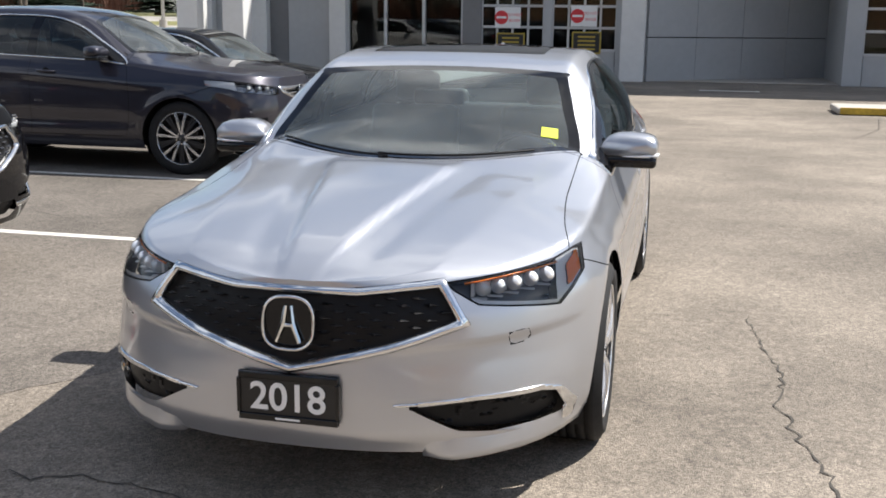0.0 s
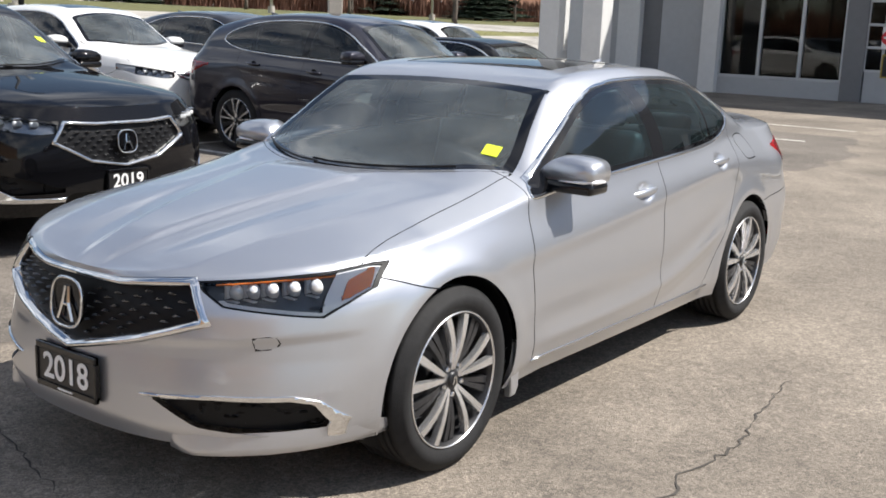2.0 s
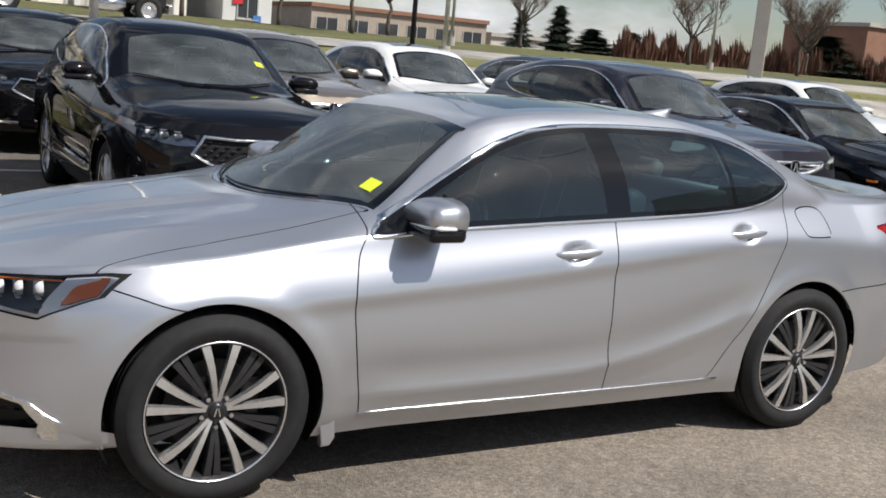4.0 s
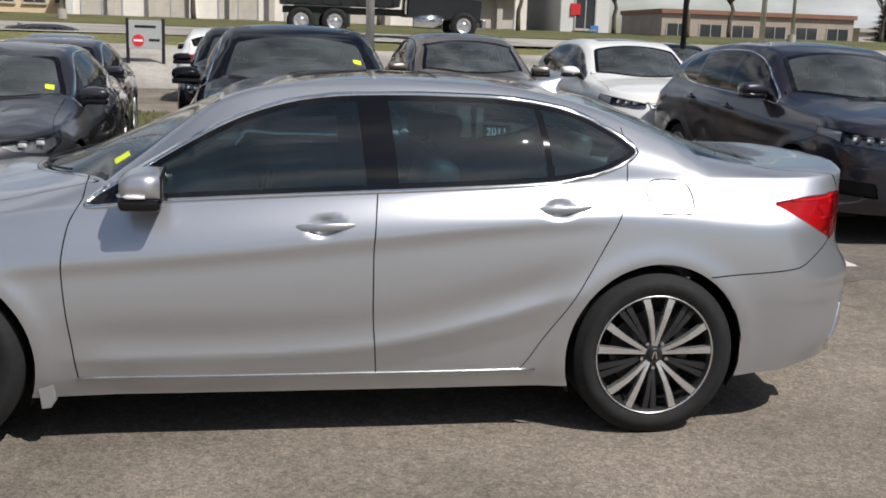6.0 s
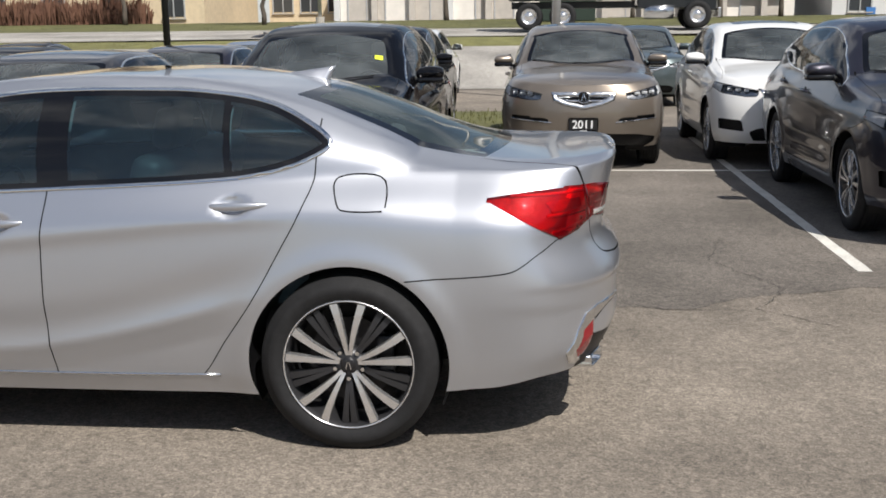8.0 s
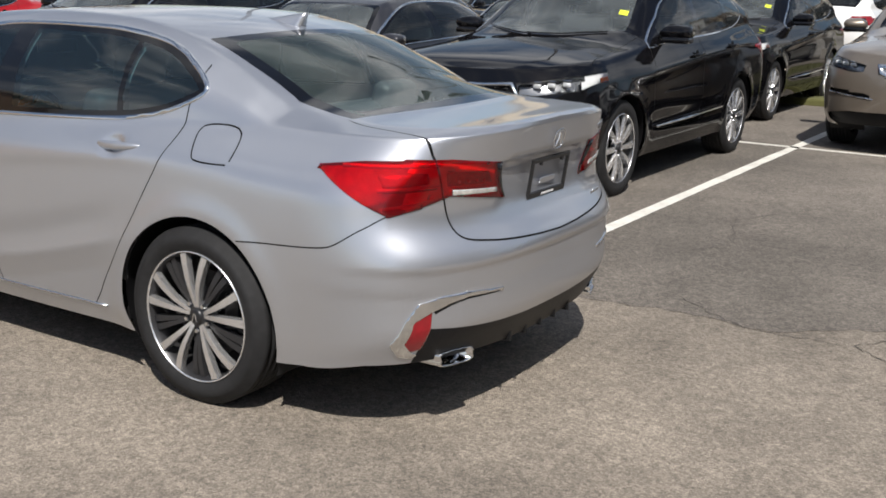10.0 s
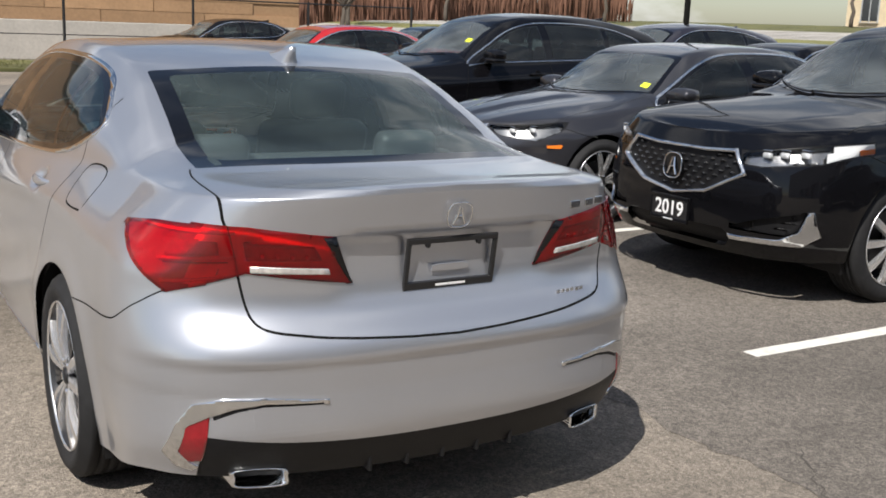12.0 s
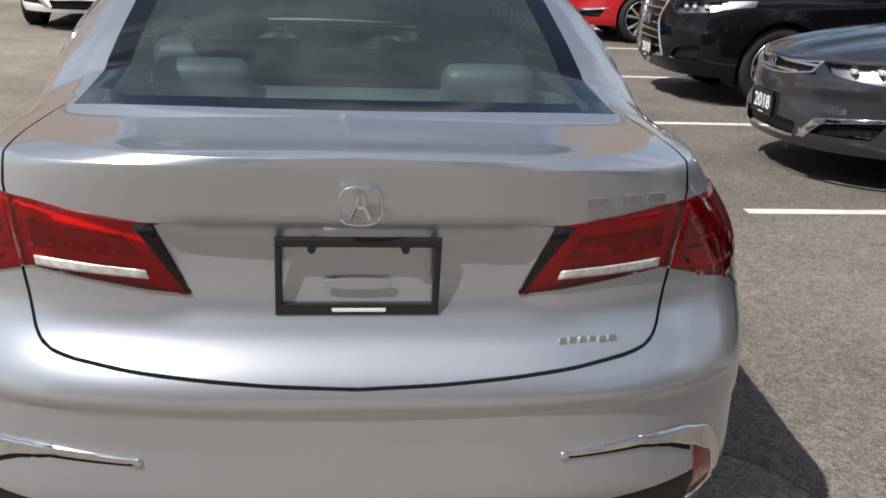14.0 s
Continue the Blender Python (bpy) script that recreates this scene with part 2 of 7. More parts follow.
def tube(points, radius, sides=8, bm=None, closed=False):
    """A round bar along a polyline; radius may be a list."""
    own = bmesh.new()
    pts = [Vector(p) for p in points]
    n = len(pts)
    rs = radius if isinstance(radius, (list, tuple)) else [radius] * n
    rings = []
    up = None
    for k, p in enumerate(pts):
        a, b = pts[(k - 1) % n if closed else max(k - 1, 0)], pts[(k + 1) % n if closed else min(k + 1, n - 1)]
        d = (b - a).normalized()
        if up is None:
            up = d.orthogonal().normalized()
        up = (up - d * up.dot(d)).normalized()
        side = d.cross(up)
        rings.append([own.verts.new(p + (up * math.cos(2 * math.pi * i / sides) + side * math.sin(2 * math.pi * i / sides)) * rs[k]) for i in range(sides)])
    for k in range(n if closed else n - 1):
        r, q = rings[k], rings[(k + 1) % n]
        for i in range(sides):
            own.faces.new((r[i], r[(i + 1) % sides], q[(i + 1) % sides], q[i]))
    if not closed:
        own.faces.new(rings[0][::-1])
        own.faces.new(rings[-1])
    return merge(bm, own)


def revolve(profile, sides, axis_m=None, bm=None, closed=False):
    """Turns (radius, x) pairs about the x axis."""
    own = bmesh.new()
    rings = []
    for k in range(sides):
        a = 2 * math.pi * k / sides
        rings.append([own.verts.new((x, r * math.cos(a), r * math.sin(a))) for r, x in profile])
    m = len(profile)
    for k in range(sides):
        r, q = rings[k], rings[(k + 1) % sides]
        for i in range(m if closed else m - 1):
            own.faces.new((r[i], r[(i + 1) % m], q[(i + 1) % m], q[i]))
    bmesh.ops.remove_doubles(own, verts=own.verts, dist=1e-5)
    if axis_m is not None:
        bmesh.ops.transform(own, matrix=axis_m, verts=own.verts)
    return merge(bm, own)


def slab(points, depth, to3d, bevel=0.0, bm=None):
    """A flat outline given in 2D, extruded by depth along the plane's normal: to3d(u, v, d)."""
    own = bmesh.new()
    front = [own.verts.new(to3d(u, v, depth)) for u, v in points]
    back = [own.verts.new(to3d(u, v, 0)) for u, v in points]
    own.faces.new(front)
    own.faces.new(back[::-1])
    n = len(points)
    for k in range(n):
        own.faces.new((front[k], back[k], back[(k + 1) % n], front[(k + 1) % n]))
    if bevel > 0:
        edges = [e for e in own.edges if e.verts[0] in front and e.verts[1] in front]
        bmesh.ops.bevel(own, geom=edges, offset=bevel, segments=2, profile=0.5, affect="EDGES")
    return merge(bm, own)


def smooth_loop(pts, per=6):
    """A closed smooth outline through 2D points."""
    p = np.array(pts, float)
    n = len(p)
    out = []
    for k in range(n):
        a, b, c, d = p[k - 1], p[k], p[(k + 1) % n], p[(k + 2) % n]
        for i in range(per):
            t = i / per
            out.append(0.5 * ((2 * b) + (c - a) * t + (2 * a - 5 * b + 4 * c - d) * t * t + (3 * b - a - 3 * c + d) * t ** 3))
    return np.array(out)


def outline(poly, axes):
    """Signed distance (negative inside) to a closed 2D outline, in the given two axes."""
    a = np.asarray(poly, float)
    b = np.roll(a, -1, 0)

    def f(p):
        q = p[:, axes]
        best = np.full(len(q), 1e9)
        inside = np.zeros(len(q), bool)
        for s, e in zip(a, b):
            w, v = e - s, q - s
            t = np.clip((v @ w) / max(w @ w, 1e-12), 0, 1)
            best = np.minimum(best, ((v - t[:, None] * w) ** 2).sum(1))
            cross = ((s[1] <= q[:, 1]) != (e[1] <= q[:, 1]))
            if abs(w[1]) > 1e-12:
                inside ^= cross & (q[:, 0] < s[0] + (q[:, 1] - s[1]) * w[0] / w[1])
        d = np.sqrt(best)
        return np.where(inside, -d, d)
    return f


class Skin:
    """A polygon skin that can be cut along the zero lines of fields and painted region by region."""

    def __init__(self, verts, faces):
        self.v = [tuple(p) for p in verts]
        self.f = [tuple(q) for q in faces]
        self.lab = ["body"] * len(self.f)

    def flat(self):
        n = np.fromiter((len(q) for q in self.f), int, len(self.f))
        return np.fromiter((v for q in self.f for v in q), int, int(n.sum())), n, np.concatenate([[0], np.cumsum(n)[:-1]])

    def cut(self, field, only=None, where=None):
        p = np.array(self.v)
        d = field(p)
        d = np.where(np.abs(d) < 2e-5, 2e-5, d)
        sgn = d > 0
        ok = np.ones(len(p), bool) if where is None else where(p)
        idx, n, at = self.flat()
        pos_n = np.add.reduceat(sgn[idx].astype(int), at)
        hit = (pos_n > 0) & (pos_n < n) & (np.add.reduceat(ok[idx].astype(int), at) > 0)
        split = {}
        for fi in np.nonzero(hit)[0]:
            q, lab = self.f[fi], self.lab[fi]
            if only and lab not in only:
                continue
            pos, neg = [], []
            m = len(q)
            for k in range(m):
                a, b = q[k], q[(k + 1) % m]
                (pos if sgn[a] else neg).append(a)
                if sgn[a] != sgn[b]:
                    key = (a, b) if a < b else (b, a)
                    if key not in split:
                        i, j = key
                        split[key] = len(self.v)
                        self.v.append(tuple(p[i] + (p[j] - p[i]) * (d[i] / (d[i] - d[j]))))
                    pos.append(split[key])
                    neg.append(split[key])
            self.f[fi] = tuple(pos)
            self.f.append(tuple(neg))
            self.lab.append(lab)
        return self

    def centres(self):
        idx, n, at = self.flat()
        return np.add.reduceat(np.array(self.v)[idx], at, axis=0) / n[:, None]

    def paint(self, field, label, only=None, where=None, cut=True):
        if cut:
            self.cut(field, only, where)
        c = self.centres()
        ok = np.ones(len(c), bool) if where is None else where(c)
        ids = np.nonzero(ok)[0]
        if len(ids):
            for k in ids[field(c[ids]) < 0]:
                if not only or self.lab[k] in only:
                    self.lab[k] = label
        return self

    def seam(self, field, half, only=None, where=None, label="seam"):
        self.cut(lambda p: field(p) - half, only, where).cut(lambda p: field(p) + half, only, where)
        return self.paint(lambda p: np.abs(field(p)) - half, label, only, where, cut=False)

    def normals(self):
        p = np.array(self.v)
        out = np.zeros_like(p)
        for q in self.f:
            a = p[list(q)]
            n = np.cross(a[1] - a[0], a[2] - a[0]) if len(q) == 3 else np.cross(a[2] - a[0], a[3 % len(q)] - a[1])
            for k in q:
                out[k] += n
        return out / np.maximum(np.linalg.norm(out, axis=1, keepdims=True), 1e-12)


# ---- car bodies ----
def shell(spec, fine):
    """Half a car body (x >= 0) as a grid: rows wrap from nose to tail, then climb over the deck and cabin."""
    nf, nm, nlow, na, nd = fine
    s = np.concatenate([np.linspace(0, 0.25, nf, endpoint=False), np.linspace(0.25, 0.75, nm, endpoint=False), np.linspace(0.75, 1, nf + 1)])
    rows = []
    for r in spec["rows"]:
        n, t, lf, lr, pf, pr = r["plan"]
        wf, wm, wr = r["w"]
        ya, yb = n + lf, t - lr
        y = np.interp(s, (0.25, 0.75), (ya, yb))
        x = curve((ya, wf), (ya + (yb - ya) * 0.28, (wf + wm) / 2 + 0.25 * (wm - wf)), (ya + (yb - ya) * 0.55, wm), (yb, wr))(y)
        th = np.clip(s / 0.25, 0, 1) * math.pi / 2
        fr = s < 0.25
        x = np.where(fr, wf * np.sin(th) ** (2 / pf), x)
        y = np.where(fr, n + lf * (1 - np.maximum(np.cos(th), 0) ** (2 / pf)), y)
        th = np.clip((1 - s) / 0.25, 0, 1) * math.pi / 2
        re = s > 0.75
        x = np.where(re, wr * np.sin(th) ** (2 / pr), x)
        y = np.where(re, t - lr * (1 - np.maximum(np.cos(th), 0) ** (2 / pr)), y)
        rows.append(np.stack([x, y, curve(*r["z"])(s)], 1))
    rows = np.array(rows)
    lv = np.array(spec.get("lv", (0, 0.2, 0.45, 0.75, 1.0)))
    low = np.zeros((len(s), nlow, 3))
    vv = np.linspace(0, 1, nlow)
    for i in range(len(s)):
        for c in range(3):
            low[i, :, c] = curve(*zip(lv, rows[:, i, c]))(vv)
    a = rows[-1]
    y = a[:, 1]
    zf = curve(*spec["top"])(y)
    xd = np.minimum(curve(*spec["rail_x"])(y), 0.84 * a[:, 0])
    deck = zf - (zf - a[:, 2]) * (xd / np.maximum(a[:, 0], 1e-6)) ** 2.2 + spec.get("crease", 0.006)
    y0, y1 = spec["rail_z"][0][0], spec["rail_z"][-1][0]
    zd = np.where((y > y0) & (y < y1), curve(*spec["rail_z"])(y), deck)
    cabin = np.clip((zd - a[:, 2]) / 0.3, 0, 1)
    up = np.zeros((len(s), na + nd, 3))
    for k in range(na):
        t = (k + 1) / na
        up[:, k, 0] = a[:, 0] + (xd - a[:, 0]) * t + 0.055 * np.sin(math.pi * t) * cabin
        up[:, k, 1] = y
        lin = a[:, 2] + (zd - a[:, 2]) * t
        arc = zf - (zf - a[:, 2]) * (np.maximum(up[:, k, 0], 0) / np.maximum(a[:, 0], 1e-6)) ** 2.2
        up[:, k, 2] = np.where(cabin > 0, lin, 0.5 * lin + 0.5 * arc)
    for k in range(nd):
        t = (k + 1) / nd
        up[:, na + k, 0] = xd * (1 - t)
        up[:, na + k, 1] = y
        up[:, na + k, 2] = zf - (zf - zd) * (1 - t) ** 2.0
    g = np.concatenate([low, up], 1)
    for _ in range(spec.get("soften", 2)):
        h = g.copy()
        h[:, 1:-1] = 0.25 * g[:, :-2] + 0.5 * g[:, 1:-1] + 0.25 * g[:, 2:]
        h[0], h[-1] = g[0], g[-1]
        g = h
    g[0, :, 0] = 0
    g[-1, :, 0] = 0
    g[:, -1, 0] = 0
    # character line, arch swellings, lower door scallop
    x, y, z = g[..., 0], g[..., 1], g[..., 2]
    side = np.clip((x - 0.62) / 0.15, 0, 1) * np.clip((y - spec["axle"][0] + 0.75) / 0.5, 0, 1)
    zc = curve(*spec["line"])(y)
    dz = z - zc
    fade = np.clip((y - spec["line"][0][0] + 0.3) / 0.5, 0, 1) * np.clip((spec["line"][-1][0] + 0.35 - y) / 0.6, 0, 1)
    x += side * fade * spec.get("line_amp", 0.02) * np.where(dz > 0, np.exp(-(dz / 0.1) ** 2), np.exp(-(dz / 0.035) ** 2))
    low_c = spec["low_line"]
    if "sweep" in spec:
        zs_ = curve(*spec["sweep"])(y)
        run = side * np.clip((y - 0.42) / 0.25, 0, 1) * np.clip((2.5 - y) / 0.25, 0, 1)
        du = z - zs_
        x -= run * 0.01 * np.exp(-((du - 0.085) / 0.06) ** 2)
        x += run * 0.004 * np.exp(-(du / 0.02) ** 2)
        x -= run * 0.02 * np.clip(-du / 0.1, 0, 1)
        for hy, hz in spec["handles"]:
            x -= (x > 0.6) * 0.02 * np.clip(1.5 - 1.5 * (((y - hy + 0.012) / 0.06) ** 2 + ((z - hz + 0.008) / 0.04) ** 2), 0, 1)
    else:
        x -= side * np.clip((y - 0.35) / 0.4, 0, 1) * np.clip((2.6 - y) / 0.5, 0, 1) * 0.02 * np.exp(-((z - low_c - 0.05) / 0.06) ** 2)
    for ay in spec["axle"]:
        rr = np.hypot(y - ay, z - spec["wheel_r"])
        x += side * spec.get("flare", 0.016) * np.exp(-((rr - spec["arch_r"] - 0.02) / 0.045) ** 2) * (z > 0.2) * np.clip((spec["belt0"] - z) / 0.15, 0, 1)
    if "fold" in spec:
        f0, f1, amp = spec["fold"]
        hood = np.clip((f1[0] + 0.02 - y) / 0.12, 0, 1) * np.clip((y - f0[0]) / 0.25, 0, 1) * (z > 0.74)
        xi = np.interp(y, (f0[0], f1[0]), (f0[1], f1[1]))
        z += hood * amp * np.clip((xi + 0.012 - x) / 0.03, 0, 1)
        zv = np.abs(x - xi - 0.10)
        z -= hood * 0.006 * np.exp(-(zv / 0.05) ** 2)
    if "creases" in spec:
        rear_z, front_z = spec["creases"]
        back = np.clip((y - 3.25) / 0.25, 0, 1) * (z < 0.9)
        y -= back * 0.013 * np.clip((rear_z - z) / 0.014, 0, 1) * np.clip((z - 0.42) / 0.12, 0, 1)
        x -= back * 0.005 * np.clip((0.55 - z) / 0.02, 0, 1) * np.clip((z - 0.36) / 0.12, 0, 1) * (x > 0.6)
        fore = np.clip((-0.42 - y) / 0.1, 0, 1) * (z < 0.72) * np.clip((x - 0.1) / 0.3, 0, 1)
        fz = front_z + 0.06 * x / 0.8
        y += fore * 0.014 * np.clip((fz - z) / 0.016, 0, 1) * np.clip((z - 0.42) / 0.1, 0, 1)
    if "rear_step" in spec:
        zs, zl, hxs, dep = spec["rear_step"]
        for i in range(g.shape[0]):
            if g[i, nlow - 1, 1] < 3.55 or g[i, nlow // 2, 0] > hxs + 0.1:
                continue
            k = int(np.argmin(np.abs(z[i, :nlow] - zs)))
            z[i, k], z[i, k - 1] = zs + 0.004, zs - 0.004
            inw = np.clip((hxs - x[i, :nlow]) / 0.06, 0, 1)
            ramp = np.where(z[i, :nlow] < zs, np.clip((z[i, :nlow] - zl) / (zs - zl), 0, 1) ** 0.8, 0)
            y[i, :nlow] -= dep * ramp * inw
    g[0, :, 0] = 0
    g[-1, :, 0] = 0
    g[:, -1, 0] = 0
    ni, nj = g.shape[:2]
    idx = np.arange(ni * nj).reshape(ni, nj)
    faces = np.stack([idx[:-1, :-1], idx[1:, :-1], idx[1:, 1:], idx[:-1, 1:]], -1).reshape(-1, 4)
    return Skin(g.reshape(-1, 3), faces.tolist()), g


def panels(skin, label):
    return [k for k, lab in enumerate(skin.lab) if lab == label]


def make_panel(skin, normals, label, name, mat, parent, sides=(1, -1), joined=True, push=0.0, note="", lip=0.0):
    """Turns a painted region into mesh parts: both halves in one mesh, or one mesh a side. lip: a turned-in edge."""
    ids = panels(skin, label)
    if not ids:
        return []
    used = sorted({v for k in ids for v in skin.f[k]})
    at = {v: i for i, v in enumerate(used)}
    p = np.array([skin.v[v] for v in used])
    n = normals[used]
    p = p + n * push
    faces = [tuple(at[v] for v in skin.f[k]) for k in ids]
    if lip > 0:
        count = {}
        for q in faces:
            for i in range(len(q)):
                e = (q[i], q[(i + 1) % len(q)])
                count[e] = 1
        rim = [e for e in count if (e[1], e[0]) not in count and not (p[e[0]][0] < 1e-4 and p[e[1]][0] < 1e-4)]
        base = {}
        for e in rim:
            for v in e:
                if v not in base:
                    base[v] = len(p) + len(base)
        p = np.concatenate([p, [p[v] - n[v] * lip for v in base]])
        n = np.concatenate([n, [n[v] for v in base]])
        faces += [(e[1], e[0], base[e[0]], base[e[1]]) for e in rim]
    made = []
    flip = np.array([-1, 1, 1])
    if joined:
        pp, nn = np.concatenate([p, p * flip]), np.concatenate([n, n * flip])
        ff = faces + [tuple(v + len(p) for v in q[::-1]) for q in faces]
        ob = mesh_ob(name, pp, ff, mat, parent, note, normals=nn if push == 0 and lip == 0 else None)
        made.append(ob)
    else:
        for sd in sides:
            if sd > 0:
                made.append(mesh_ob(name, p, faces, mat, parent, note, normals=n if push == 0 and lip == 0 else None))
            else:
                made.append(mesh_ob(name, p * flip, [q[::-1] for q in faces], mat, parent, note, normals=n * flip if push == 0 and lip == 0 else None))
    return made


def wheel(parent, at, side, radius, width, rim_r, style, steer=0.0):
    """A wheel at the outer face position: tyre with tread, rim, spokes, hub, disc."""
    hub = new("wheel", None)
    hub.empty_display_size = 0.1
    hub.parent = parent
    hub.matrix_basis = pose(*at, 0, 0, (0 if side > 0 else 180) + steer)
    w, r = width, radius
    prof = [(rim_r, -0.012), (rim_r + 0.006, -0.004), (rim_r + 0.03, 0.004), (rim_r + 0.055, 0.006), (r - 0.03, 0.0), (r - 0.012, -0.008), (r - 0.003, -0.022)]
    gx = -0.022
    while gx > -w + 0.03:
        nx = gx - 0.034
        prof += [(r, gx - 0.002), (r, nx + 0.006), (r - 0.008, nx + 0.004), (r - 0.008, nx - 0.002)]
        gx = nx
    prof += [(r - 0.012, -w + 0.008), (r - 0.05, -w), (rim_r, -w + 0.012)]
    tb = revolve(prof, 72)
    part("tyre", tb, RUBBER, hub, smooth=True)
    lip = revolve([(rim_r + 0.002, -0.006), (rim_r, -0.001), (rim_r - 0.003, -0.002), (rim_r - 0.005, -0.007)], 64)
    rim = part("rim", lip, ALLOY, hub, "bright machined rim edge", smooth=True)
    barrel = revolve([(rim_r - 0.005, -0.007), (rim_r - 0.01, -0.014), (rim_r - 0.016, -0.03), (rim_r - 0.03, -0.12), (rim_r - 0.03, -w + 0.02)], 64)
    part("barrel", barrel, BARREL, rim, smooth=True)
    part("brake_disc", revolve([(0.05, -0.09), (rim_r * 0.66, -0.09), (rim_r * 0.66, -0.105), (0.05, -0.105)], 40), DARK_METAL, hub)
    part("wheel_well_cover", revolve([(0.0, -0.14), (rim_r - 0.03, -0.14)], 32), PLASTIC, hub)
    part("brake_caliper", box((0.07, 0.07, 0.16), (-0.095, 0.13, 0.02), 0.012), DARK_METAL, hub)

    def spoke(a0, w0, w1, r0, r1, x0, x1, mat, twist=0.0, nm="spoke"):
        own = bmesh.new()
        prev = None
        for k in range(6):
            t = k / 5
            rr = r0 + (r1 - r0) * t
            a = a0 + twist * t
            hw = w0 + (w1 - w0) * t
            xx = x0 + (x1 - x0) * t + 0.012 * math.sin(math.pi * t)
            ca, sa = math.cos(a), math.sin(a)
            ring = []
            for du, dx in ((-hw, -0.022), (-hw * 0.82, 0), (hw * 0.82, 0), (hw, -0.022)):
                ring.append(own.verts.new((xx + dx, rr * ca - du * sa, rr * sa + du * ca)))
            if prev:
                for i in range(3):
                    own.faces.new((prev[i], prev[i + 1], ring[i + 1], ring[i]))
            prev = ring
        part(nm, own, mat, hub)
    rr = rim_r - 0.008
    if style == "fan":
        for k in range(5):
            b = 2 * math.pi * k / 5 + 0.3
            for d in (-0.23, 0.23):
                spoke(b + d * 0.62, 0.008, 0.018, 0.036, rr, -0.016, -0.006, ALLOY, d * 0.36)
            for d in (-0.075, 0.075):
                spoke(b + math.pi / 5 + d, 0.006, 0.0155, 0.04, rr - 0.004, -0.03, -0.022, BARREL, 0.0, "dark_spoke")
    elif style == "five":
        for k in range(5):
            b = 2 * math.pi * k / 5 + 0.2
            for d in (-0.16, 0.16):
                spoke(b + d, 0.014, 0.022, 0.045, rr, -0.018, -0.01, ALLOY, d * 0.7)
    else:
        for k in range(10):
            spoke(2 * math.pi * k / 10, 0.016, 0.026, 0.045, rr, -0.02, -0.01, ALLOY)
    part("hub", revolve([(0.03, -0.016), (0.042, -0.02), (0.062, -0.034), (0.066, -0.06)], 24), BARREL, hub, smooth=True)
    cap = part("centre_cap", revolve([(0.0, -0.006), (0.022, -0.007), (0.028, -0.01), (0.031, -0.02)], 24), DARK_METAL, hub, smooth=True)
    for sx in (-1, 1):
        part("cap_bar", tube([(-0.004, sx * 0.003, 0.014), (-0.0045, sx * 0.01, -0.015)], 0.0028, 6), CHROME, cap)
    for k in range(5):
        a = 2 * math.pi * k / 5 + 0.3
        nb = revolve([(0.0, -0.01), (0.008, -0.01), (0.0105, -0.016), (0.0105, -0.034)], 6)
        bmesh.ops.translate(nb, vec=(0, 0.055 * math.cos(a + 0.63), 0.055 * math.sin(a + 0.63)), verts=nb.verts)
        part("lug_nut", nb, CHROME, hub)
    return hub


def seat(parent, at, mat=SEAT, name="seat", wide=0.5):
    st = new(name, None)
    st.parent = parent
    st.location = at
    part("cushion", box((wide, 0.5, 0.16), (0, 0, 0.02), 0.05, segs=3), mat, st, smooth=True)
    tl = Matrix.Rotation(radians(-14), 4, "X")
    part("backrest", box((wide, 0.14, 0.62), (0, 0.32, 0.36), 0.05, tl, 3), mat, st, smooth=True)
    for dx in ([0] if wide < 0.7 else [-wide * 0.3, wide * 0.3]):
        part("headrest", box((0.25, 0.1, 0.17), (dx, 0.42, 0.76 if wide < 0.7 else 0.66), 0.04, tl, 3), mat, st, smooth=True)
    return st


